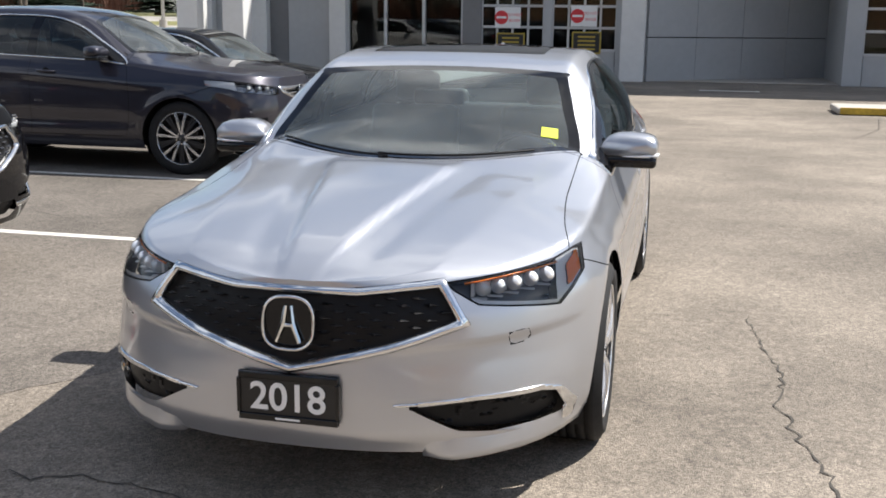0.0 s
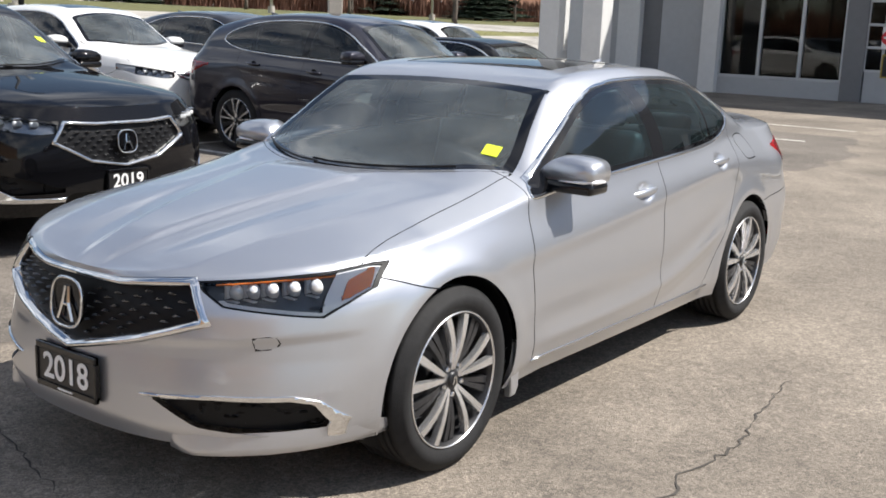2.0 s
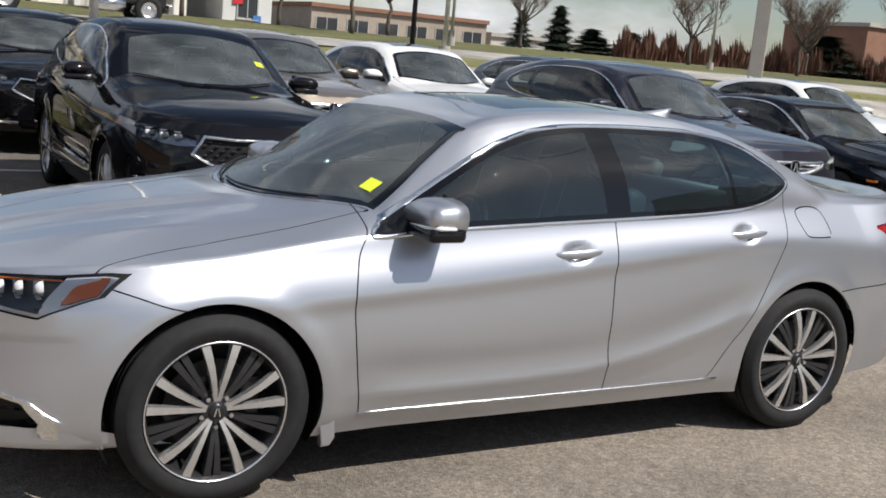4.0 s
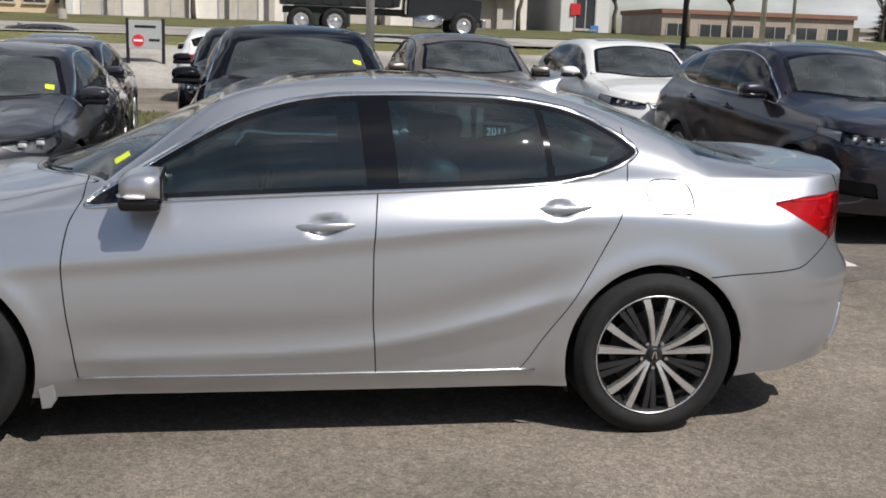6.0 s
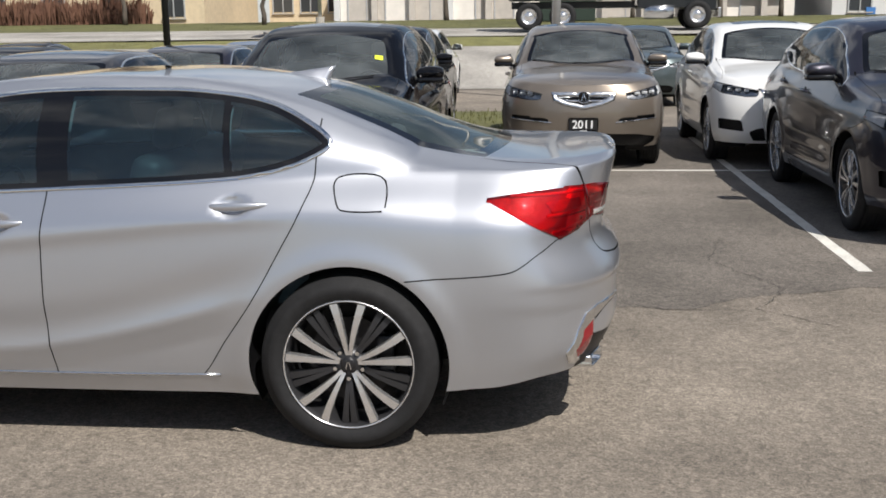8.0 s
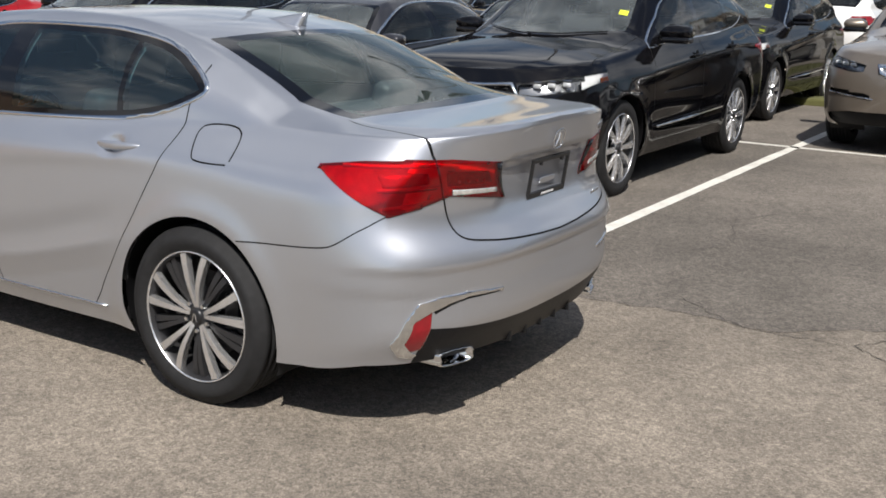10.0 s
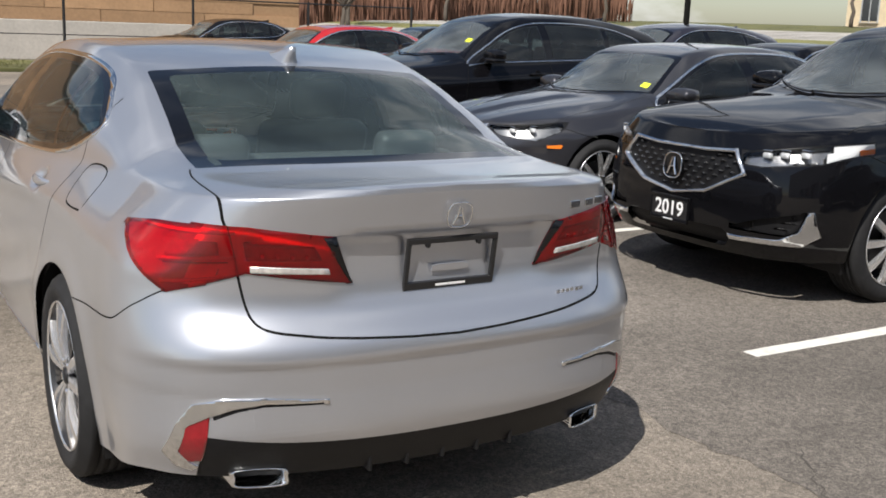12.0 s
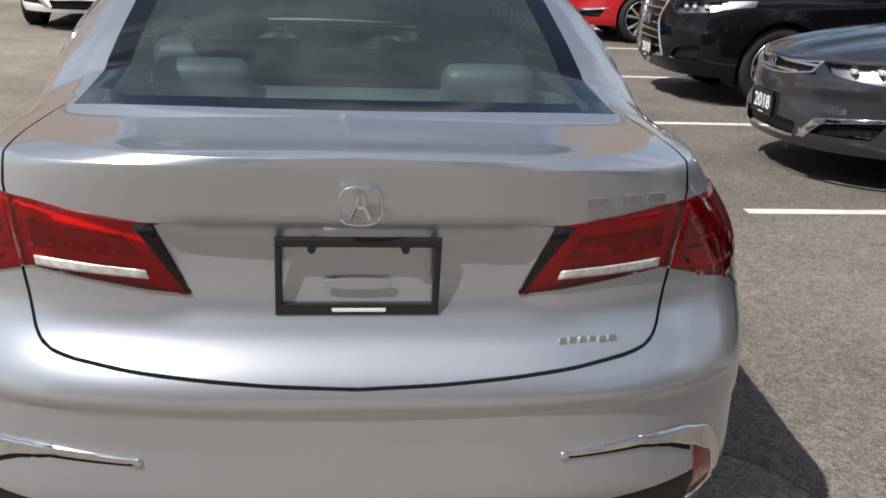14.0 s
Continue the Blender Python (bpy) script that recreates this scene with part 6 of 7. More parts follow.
# ---- the lot ----
def asphalt(name, color, speck, scale):
    m = material(name, color, 0.92, vary=0.3, scale=scale * 1.7, bump=0.7, bump_scale=130)
    n, l = m.node_tree.nodes, m.node_tree.links
    b = n["Principled BSDF"]
    src = b.inputs["Base Color"].links[0].from_socket
    tc = n.new("ShaderNodeTexCoord")
    vo = n.new("ShaderNodeTexVoronoi")
    vo.inputs["Scale"].default_value = 70
    v2 = n.new("ShaderNodeTexVoronoi")
    v2.inputs["Scale"].default_value = 170
    r3 = n.new("ShaderNodeMapRange")
    r3.inputs["To Min"].default_value, r3.inputs["To Max"].default_value = 1 - 1.5 * speck, 1 + 1.5 * speck
    m3 = n.new("ShaderNodeMath")
    m3.operation = "MULTIPLY"
    l.new(tc.outputs["Object"], v2.inputs["Vector"])
    l.new(v2.outputs["Color"], r3.inputs["Value"])
    big = n.new("ShaderNodeTexNoise")
    big.inputs["Scale"].default_value = 0.4
    big.inputs["Detail"].default_value = 7
    r1, r2 = n.new("ShaderNodeMapRange"), n.new("ShaderNodeMapRange")
    r1.inputs["To Min"].default_value, r1.inputs["To Max"].default_value = 1 - speck, 1 + speck
    r2.inputs["From Min"].default_value, r2.inputs["From Max"].default_value = 0.3, 0.7
    r2.inputs["To Min"].default_value, r2.inputs["To Max"].default_value = 0.64, 1.3
    mu = n.new("ShaderNodeMath")
    mu.operation = "MULTIPLY"
    mx = n.new("ShaderNodeMixRGB")
    mx.blend_type, mx.inputs["Fac"].default_value = "MULTIPLY", 1
    l.new(tc.outputs["Object"], vo.inputs["Vector"])
    l.new(tc.outputs["Object"], big.inputs["Vector"])
    l.new(vo.outputs["Color"], r1.inputs["Value"])
    l.new(big.outputs["Fac"], r2.inputs["Value"])
    l.new(r1.outputs["Result"], m3.inputs[0])
    l.new(r3.outputs["Result"], m3.inputs[1])
    l.new(m3.outputs[0], mu.inputs[0])
    l.new(r2.outputs["Result"], mu.inputs[1])
    l.new(src, mx.inputs["Color1"])
    l.new(mu.outputs[0], mx.inputs["Color2"])
    l.new(mx.outputs["Color"], b.inputs["Base Color"])
    return m


ASPHALT = asphalt("asphalt", (0.208, 0.178, 0.146), 0.3, 9)
PATCH = asphalt("dark_asphalt", (0.145, 0.127, 0.109), 0.34, 9)
ROAD = asphalt("road_asphalt", (0.33, 0.31, 0.28), 0.15, 40)
CONCRETE = material("concrete", (0.42, 0.39, 0.35), 0.85, vary=0.15, scale=12, bump=0.2, bump_scale=60)
LINE = material("worn_line_paint", (0.62, 0.6, 0.55), 0.75, vary=0.24, scale=35, bump=0.2, bump_scale=90)
YELLOW = material("yellow_paint", (0.5, 0.33, 0.04), 0.7, vary=0.3, scale=25, bump=0.2)
GRASS = material("grass_soil", (0.1, 0.1, 0.034), 0.95, vary=0.45, scale=3.0, bump=0.6, bump_scale=30)
DRY = material("dry_grass", (0.15, 0.145, 0.05), 0.95, vary=0.4, scale=2.0, bump=0.6, bump_scale=30)


def sheet(name, x0, y0, x1, y1, z, mat, label, cat, kind="structure"):
    ob = mesh_ob(name, [(x0, y0, z), (x1, y0, z), (x1, y1, z), (x0, y1, z)], [(0, 1, 2, 3)], mat, smooth=False)
    return tagged(ob, label, cat, kind=kind)


def block(name, x0, y0, z0, x1, y1, z1, mat, parent=None, bevel=0.0, label=""):
    return part(name, box((x1 - x0, y1 - y0, z1 - z0), ((x0 + x1) / 2, (y0 + y1) / 2, (z0 + z1) / 2), bevel), mat, parent, label)


sheet("ground", -420, -420, 420, 420, 0, ASPHALT, "worn grey-beige asphalt of the car lot", "ground")
rng0 = random.Random(4)
edge = [(-1.5 + 0.42 * math.sin(y * 0.7) + 0.1 * math.sin(y * 3.1 + 1) + 0.05 * math.sin(y * 7.7) + rng0.gauss(0, 0.012), y) for y in np.arange(-16, 15.2, 0.06)]
pv = [(x, y, 0.0022) for x, y in edge] + [(-11.5, y, 0.0022) for _, y in edge]
ne = len(edge)
tagged(mesh_ob("ground_bays", pv, [(ne + k, k, k + 1, ne + k + 1) for k in range(ne - 1)], PATCH, smooth=False), "darker worn asphalt of the parking bays", "ground", kind="structure")
RISE = curve((-70.0, 2.35), (-66.0, 2.3), (-53.0, 1.95), (-45.0, 1.7), (-34.0, 1.35), (-29.0, 0.85), (-25.5, 0.1), (-25.0, -0.02))


def lift(x):
    """Height of the rising land beyond the lot."""
    return float(RISE(x)) if x < -25.0 else 0.0


def bank(name, x0, x1, y0, y1, mat, label, cat, over=0.0):
    xs = np.linspace(x0, x1, 13)
    ys = np.linspace(y0, y1, 23)
    vs = [(x, y, lift(x) + over + 0.05 * math.sin(x * 0.9 + y * 0.31)) for x in xs for y in ys]
    m = len(ys)
    fs = [(i * m + j, (i + 1) * m + j, (i + 1) * m + j + 1, i * m + j + 1) for i in range(len(xs) - 1) for j in range(m - 1)]
    tagged(mesh_ob(name, vs, fs, mat), label, cat, kind="structure")


bank("road", -45, -34, -300, 300, ROAD, "pale grey public road on the rise beyond the lot", "road", 0.03)
bank("ground_beyond", -400, -69.5, -300, 300, PATCH, "asphalt yard round the far buildings", "ground", 0.0)


def verge(name, x0, y0, x1, y1, mat, label, h=0.1):
    if x0 < -25:
        bank(name, x0, x1, y0, y1, mat, label, "grass")
    else:
        v = block(name, x0, y0, -0.02, x1, y1, h, mat, None, 0.03)
        tagged(v, label, "grass", kind="structure")
    rng = random.Random(int(abs(x0 * 7 + y0)))
    vs, fs = [], []
    count = int(min(9000, abs((x1 - x0) * (y1 - y0)) * 60))
    for _ in range(count):
        x, y = rng.uniform(x0, x1), rng.uniform(y0, y1)
        a, hh, w = rng.uniform(0, 6.28), rng.uniform(0.03, 0.09), 0.012
        k = len(vs)
        hz = lift(x) if x0 < -25 else h
        vs += [(x - w * math.cos(a), y - w * math.sin(a), hz - 0.005), (x + w * math.cos(a), y + w * math.sin(a), hz - 0.005), (x + rng.uniform(-0.03, 0.03), y + rng.uniform(-0.03, 0.03), hz + hh)]
        fs.append((k, k + 1, k + 2))
    tagged(mesh_ob("grass_blades", vs, fs, mat, None, smooth=False), "short spring grass on the verge", "grass", kind="stuff")


verge("grass_verge", -15.2, -40, -11.6, 3.0, GRASS, "green spring grass strip behind the bays")
bank("ground_slope", -31.0, -24.8, -120, 120, ROAD, "pale asphalt rising from the lot", "ground")
verge("grass_verge_far", -34.0, -120, -31.0, 120, DRY, "dry yellow-green grass beside the road")
verge("grass_verge_beyond", -69.6, -160, -45, 160, GRASS, "dry grass in front of the buildings")
verge("lawn_south", -14, -24.5, 30, -20.5, GRASS, "grass in front of the brick building")


def stripe(x0, y0, x1, y1, w=0.1):
    d = Vector((x1 - x0, y1 - y0, 0)).normalized()
    s = Vector((-d.y, d.x, 0)) * w / 2
    rng = random.Random(int(y0 * 100))
    n = 24
    vs = []
    for k in range(n + 1):
        t = k / n
        p = Vector((x0 + (x1 - x0) * t, y0 + (y1 - y0) * t, 0.004))
        vs += [tuple(p + s * rng.uniform(0.88, 1.06)), tuple(p - s * rng.uniform(0.88, 1.06))]
    ob = mesh_ob("bay_line", vs, [(2 * k, 2 * k + 1, 2 * k + 3, 2 * k + 2) for k in range(n)], LINE, smooth=False)
    tagged(ob, "worn white painted bay line on the asphalt", "road marking", "bay lines", kind="structure")


for k in range(-6, 7):
    stripe(-2.3, 0.05 + 2.75 * k, -7.4, 0.05 + 2.75 * k)
    stripe(-7.4, 0.05 + 2.75 * k, -11.5, 0.05 + 2.75 * k)
stripe(-7.4, -16.4, -7.4, 16.6)

CRACK = material("crack", (0.06, 0.054, 0.047), 0.95)


def crack(points, w, seed):
    """An open crack: a jagged thin ribbon with a tarry dark bed."""
    rng = random.Random(seed)
    pts = []
    for (ax, ay), (bx, by) in zip(points, points[1:]):
        n = max(2, int(math.hypot(bx - ax, by - ay) / 0.04))
        for k in range(n):
            t = k / n
            pts.append((ax + (bx - ax) * t + rng.gauss(0, 0.011), ay + (by - ay) * t + rng.gauss(0, 0.011)))
    vs = []
    for k, (x, y) in enumerate(pts):
        ax, ay = pts[max(k - 1, 0)]
        bx, by = pts[min(k + 1, len(pts) - 1)]
        d = math.hypot(bx - ax, by - ay) or 1
        nx, ny = -(by - ay) / d, (bx - ax) / d
        hw = 0.62 * w * rng.uniform(0.2, 1.0) * min(1, 0.3 + k / 6, 0.3 + (len(pts) - k) / 6)
        vs += [(x + nx * hw, y + ny * hw, 0.004), (x - nx * hw, y - ny * hw, 0.004)]
    ob = mesh_ob("ground_crack", vs, [(2 * k, 2 * k + 1, 2 * k + 3, 2 * k + 2) for k in range(len(pts) - 1)], CRACK, smooth=False)
    tagged(ob, "jagged dark crack in the asphalt", "crack", "asphalt cracks", kind="structure")


crack([(1.49, 1.9), (1.53, 1.39), (1.60, 0.95), (1.59, 0.72), (1.56, 0.5), (1.6, 0.3), (1.65, -0.02), (1.72, -0.4), (1.7, -0.9)], 0.011, 1)
crack([(-1.9, -0.8), (-1.1, -0.88), (-0.96, -0.9), (-0.8, -0.85), (-0.62, -0.86), (-0.42, -0.9), (0.2, -1.1)], 0.009, 2)
crack([(-0.9, 5.1), (-1.3, 4.7), (-1.8, 4.95), (-2.6, 4.6), (-3.4, 4.8)], 0.008, 3)
crack([(-1.3, 4.7), (-1.25, 4.2), (-1.6, 3.7)], 0.007, 4)
crack([(3.2, 11.5), (3.9, 13.5), (4.2, 15.5)], 0.014, 5)
crack([(-5, 17.2), (-1, 17.6), (4, 17.3), (9, 17.8)], 0.02, 6)
crack([(-2.2, 3.3), (-2.9, 3.6), (-3.6, 3.4), (-4.6, 3.9)], 0.008, 7)

# kerb islands by the dealership
for nm, x0, y0, x1, y1 in (("kerb_island", 3.6, 16.2, 16, 17.4), ("kerb_island", -9.5, 14.2, -3.6, 15.2)):
    isl = block(nm, x0, y0, 0, x1, y1, 0.13, CONCRETE, None, 0.05)
    tagged(isl, "concrete kerb island with a yellow painted edge", "kerb", kind="structure")
    block("painted_edge", x0 + 0.05, y0 - 0.012, 0.01, x1 - 0.05, y0 + 0.02, 0.134, YELLOW, isl, 0.01)


# ---- the dealership ----
PANEL = material("grey_metal_panel", (0.4, 0.41, 0.42), 0.5, 0.0, vary=0.06, scale=6, bump=0.03)
DARK_PANEL = material("dark_grey_panel", (0.17, 0.17, 0.175), 0.5, vary=0.08, scale=6)
WHITE_COL = material("white_column", (0.66, 0.66, 0.65), 0.6, vary=0.06, scale=8)
MULLION = material("aluminium", (0.5, 0.51, 0.52), 0.4, 0.3)
SHOP_GLASS = pane("shop_glass", (0.35, 0.38, 0.38))
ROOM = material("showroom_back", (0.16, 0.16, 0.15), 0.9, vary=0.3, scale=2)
SIGN_RED = material("sign_red", (0.62, 0.03, 0.04), 0.5)
SIGN_WHITE = material("sign_white", (0.8, 0.8, 0.79), 0.5)
SIGN_BLACK = material("sign_black", (0.015, 0.015, 0.015), 0.5)
SIGN_YELLOW = material("sign_yellow", (0.4, 0.29, 0.04), 0.5)
FY = 26.0
shop = new("dealership", None)
tagged(shop, "grey-panelled car dealership with glass front and roller doors", "building")
block("roof_slab", -14.2, FY - 0.1, 11.6, 26, FY + 18, 12.6, PANEL, shop, 0.02)
block("upper_wall", -14.0, FY, 4.6, 26, FY + 0.4, 11.6, PANEL, shop)
block("end_wall", -14.0, FY + 0.4, 0, -13.6, FY + 18, 11.6, PANEL, shop)
block("far_wall", 25.6, FY + 0.4, 0, 26, FY + 18, 11.6, PANEL, shop)
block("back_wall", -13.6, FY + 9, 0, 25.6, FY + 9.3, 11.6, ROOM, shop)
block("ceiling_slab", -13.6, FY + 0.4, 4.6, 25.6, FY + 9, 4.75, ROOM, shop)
block("plinth", -13.6, FY + 0.5, 0.0, 25.6, FY + 9, 0.03, CONCRETE, shop)


def window_bay(x0, x1, cols, z0=0.5, z1=4.4):
    w = new("window", None)
    w.parent = shop
    block("sill_wall", x0, FY + 0.04, 0, x1, FY + 0.3, z0, PANEL, w)
    for k in range(cols + 1):
        x = x0 + (x1 - x0) * k / cols
        block("mullion", x - 0.045, FY + 0.02, z0, x + 0.045, FY + 0.2, z1, MULLION, w, 0.008)
    for z in (z0, 2.7, z1):
        block("transom", x0, FY + 0.03, z - 0.04, x1, FY + 0.18, z + 0.04, MULLION, w, 0.008)
    for k in range(cols):
        a, b = x0 + (x1 - x0) * k / cols, x0 + (x1 - x0) * (k + 1) / cols
        block("pane", a + 0.04, FY + 0.1, z0 + 0.04, b - 0.04, FY + 0.112, 2.66, SHOP_GLASS, w)
        block("pane", a + 0.04, FY + 0.1, 2.74, b - 0.04, FY + 0.112, z1 - 0.04, SHOP_GLASS, w)


def pier(x0, x1, mat, proud=0.0, name="pier"):
    block(name, x0, FY - proud, 0, x1, FY + 0.4, 4.6, mat, shop, 0.015)


def roller_door(x0, x1):
    d = new("garage_door", None)
    d.parent = shop
    rows = (0.0, 0.82, 1.42, 2.0, 2.6, 3.2, 3.8)
    for a, b in zip(rows, rows[1:]):
        if a == 0.0:
            block("panel", x0 + 0.02, FY + 0.06, a, x1 - 0.02, FY + 0.12, b, PANEL, d, 0.012)
        else:
            n = 4
            for k in range(n):
                u, v = x0 + (x1 - x0) * k / n, x0 + (x1 - x0) * (k + 1) / n
                block("pane", u + 0.03, FY + 0.08, a + 0.03, v - 0.03, FY + 0.09, b - 0.03, SHOP_GLASS, d)
        block("rail", x0, FY + 0.05, b - 0.035, x1, FY + 0.13, b + 0.035, MULLION, d, 0.006)
    for k in range(5):
        x = x0 + (x1 - x0) * k / 4
        block("stile", x - 0.03, FY + 0.05, 0.82, x + 0.03, FY + 0.13, 3.8, MULLION, d, 0.006)
    block("lintel", x0, FY, 3.83, x1, FY + 0.3, 4.6, PANEL, shop)


def no_entry(x, z, yellow=True):
    sgn = new("no_entry_sign", None)
    sgn.location = (x, FY + 0.04, z)
    tagged(sgn, "white door sign with a red no-entry disc", "sign", "door signs")
    f = lambda u, v, d: (u, -d, v)
    part("board", slab([(-0.35, -0.28), (0.37, -0.28), (0.37, 0.28), (-0.35, 0.28)], 0.012, f), SIGN_WHITE, sgn)
    part("disc", slab([(-0.17 + 0.19 * math.cos(a), 0.19 * math.sin(a)) for a in np.linspace(0, 2 * math.pi, 29)[:-1]], 0.016, f), SIGN_RED, sgn)
    part("disc_bar", slab([(-0.31, -0.03), (-0.03, -0.03), (-0.03, 0.03), (-0.31, 0.03)], 0.02, f), SIGN_WHITE, sgn)
    for txt, dz in (("DO NOT", 0.07), ("ENTER", -0.09)):
        cu = bpy.data.curves.new("words", "FONT")
        cu.body, cu.size, cu.extrude, cu.align_x, cu.align_y = txt, 0.105, 0.001, "CENTER", "CENTER"
        tmp = bpy.data.objects.new("words", cu)
        scene.collection.objects.link(tmp)
        me = bpy.data.meshes.new_from_object(tmp.evaluated_get(bpy.context.evaluated_depsgraph_get()))
        bpy.data.objects.remove(tmp)
        me.materials.clear()
        me.materials.append(SIGN_RED)
        o = new("lettering", me)
        o.parent = sgn
        o.matrix_basis = pose(0.2, -0.0145, dz, 90, 0, 0)
    if yellow:
        lo = new("notice_board", None)
        lo.location = (x + 0.1, FY + 0.04, z - 0.72)
        tagged(lo, "black notice with yellow edging on the door", "sign", "door notices")
        part("board", slab([(-0.4, -0.3), (0.4, -0.3), (0.4, 0.3), (-0.4, 0.3)], 0.012, f), SIGN_YELLOW, lo)
        part("field", slab([(-0.36, -0.26), (0.36, -0.26), (0.36, 0.26), (-0.36, 0.26)], 0.016, f), SIGN_BLACK, lo)
        for k in range(4):
            part("text_bar", slab([(-0.24, 0.16 - 0.11 * k - 0.025), (0.24, 0.16 - 0.11 * k - 0.025), (0.24, 0.16 - 0.11 * k + 0.025), (-0.24, 0.16 - 0.11 * k + 0.025)], 0.02, f), SIGN_YELLOW, lo)


pier(-14.0, -12.9, WHITE_COL, 0.3)
pier(-12.9, -11.9, PANEL)
pier(-11.9, -11.2, WHITE_COL, 0.25)
pier(-11.2, -10.6, DARK_PANEL)
pier(-10.6, -9.3, PANEL, 0.05)
pier(-9.3, -8.8, WHITE_COL, 0.2)
window_bay(-8.8, -5.4, 3)
pier(-5.4, -4.85, DARK_PANEL)
roller_door(-4.85, -3.1)
pier(-3.1, -2.85, PANEL, 0.03)
roller_door(-2.85, -1.1)
pier(-1.1, -0.95, PANEL, 0.03)
pier(-0.95, -0.3, WHITE_COL, 0.3)
# slanting wall that runs back under the upper storey
slant = math.atan2(1.05, 1.28)
for k in range(4):
    for z0, z1 in ((0, 1.18), (1.2, 2.9), (2.92, 4.6)):
        wp = box((math.hypot(1.28, 1.05) - 0.012, 0.22, z1 - z0 - 0.008), (0.34 + 1.28 * k, FY + 0.62 + 1.05 * k, (z0 + z1) / 2), 0.004, Matrix.Rotation(slant, 4, "Z"))
        part("wall_panel", wp, PANEL, shop)
block("return_wall", 4.82, FY + 0.4, 0, 5.05, FY + 4.6, 4.6, PANEL, shop)
pier(4.82, 5.3, PANEL, 0.05)
roller_door(5.3, 8.6)
pier(8.6, 9.4, WHITE_COL, 0.3)
roller_door(9.4, 12.7)
pier(12.7, 25.6, PANEL)
no_entry(-4.12, 1.68)
no_entry(-2.0, 1.74)
no_entry(7.0, 1.7)
# forecourt canopy column near the entrance
for x, y in ((-11.0, 20.6), (-9.9, 20.8)):
    cl = part("canopy_column", box((0.55, 0.55, 8.0), (x, y, 4.0), 0.02), WHITE_COL, None)
    tagged(cl, "tall grey-white clad column of the entrance canopy", "column", "canopy columns")
part("canopy", box((6.0, 7.5, 0.6), (-11.2, 23.0, 8.1), 0.03), PANEL, shop)
block("painted_arrow_bar", 1.2, 22.4, 0.004, 2.6, 22.6, 0.01, LINE, None)
tagged(bpy.data.objects["painted_arrow_bar"], "white painted mark on the shaded forecourt", "road marking", kind="structure")


# ---- far buildings ----
TAN = material("tan_stone", (0.66, 0.54, 0.37), 0.85, vary=0.15, scale=3, bump=0.2, bump_scale=8)
PALE = material("pale_block_wall", (0.78, 0.74, 0.68), 0.85, vary=0.1, scale=2, bump=0.2, bump_scale=6)
BROWN = material("brown_brick_wall", (0.25, 0.13, 0.085), 0.85, vary=0.2, scale=6, bump=0.2, bump_scale=14)
TAN_DARK = material("dull_tan_wall", (0.36, 0.3, 0.24), 0.85, vary=0.2, scale=3)
GREY_WALL = material("grey_render", (0.52, 0.48, 0.43), 0.85, vary=0.15, scale=2)
BLUE_SIGN = material("blue_panel", (0.06, 0.2, 0.5), 0.5)
WIN_DARK = material("dark_window", (0.05, 0.055, 0.06), 0.08, 0.0, 0.5)


def house(name, label, x, y0, y1, h, mat, roof, windows, deep=14, z0=1.0, ww=1.6, wh=1.8, glass=None):
    """A far building that faces the lot along +x, with windows set into its wall."""
    b = new(name, None)
    b.location = (x, 0, lift(x))
    tagged(b, label, "building")
    block("wall", -deep, y0, -0.6, 0, y1, h, mat, b)
    block("roof", -deep - 0.2, y0 - 0.2, h, 0.35, y1 + 0.2, h + 0.5, roof, b, 0.03)
    n = windows
    for k in range(n):
        yc = y0 + (y1 - y0) * (k + 0.5) / n
        w = new("window", None)
        w.parent = b
        block("pane", 0.0, yc - ww / 2, z0, 0.03, yc + ww / 2, z0 + wh, glass or WIN_DARK, w)
        for a, c in ((-ww / 2 - 0.1, -ww / 2), (ww / 2, ww / 2 + 0.1), (-0.04, 0.04)):
            block("frame", 0.0, yc + a, z0 - 0.1, 0.08, yc + c, z0 + wh + 0.1, MULLION, w)
        block("sill", 0.0, yc - ww / 2 - 0.15, z0 - 0.18, 0.16, yc + ww / 2 + 0.15, z0 - 0.1, CONCRETE, w)
    return b


house("stone_building", "tan stone office building with dark glazing", -70, -52, -21, 8.5, TAN, CONCRETE, 7, z0=0.5, ww=1.5, wh=2.2)
house("stone_building", "tan stone shop building", -84, -20, -13, 7, TAN, CONCRETE, 3)
pale = house("pale_warehouse", "pale block warehouse with loading doors", -72, -12, 20, 7.5, PALE, CONCRETE, 7, z0=0.1, ww=2.6, wh=2.4, glass=GREY_WALL)
for k in range(12):
    block("pilaster", 0.0, -12 + 2.7 * k, 0, 0.5, -11.6 + 2.7 * k, 7.5, GREY_WALL if k % 3 else WHITE_COL, pale)
block("fascia", 0.5, -12, 3.9, 0.8, 20, 4.9, GREY_WALL, pale)
block("sign_panel", 0.82, 15.6, 2.2, 0.95, 19.6, 7.2, TAN, pale)
for k in range(5):
    block("sign_bar", 0.96, 16.2 + 0.6 * k, 3.0, 1.0, 16.65 + 0.6 * k, 3.9, BLUE_SIGN, pale)
tower = house("white_tower", "white shop front with a red and blue panel", -70, 22.0, 25.6, 9.5, WHITE_COL, CONCRETE, 1, z0=0.3, ww=1.4, wh=2.4)
block("red_panel", 0.02, 22.7, 1.2, 0.12, 23.4, 2.0, SIGN_RED, tower)
block("blue_panel", 0.02, 24.2, -0.2, 0.12, 24.8, 0.5, BLUE_SIGN, tower)
house("low_shop", "low brown shop with a red-brown flat roof", -112, 45.5, 69, 2.9, TAN_DARK, BROWN, 6, z0=0.3, ww=2.6, wh=1.5)
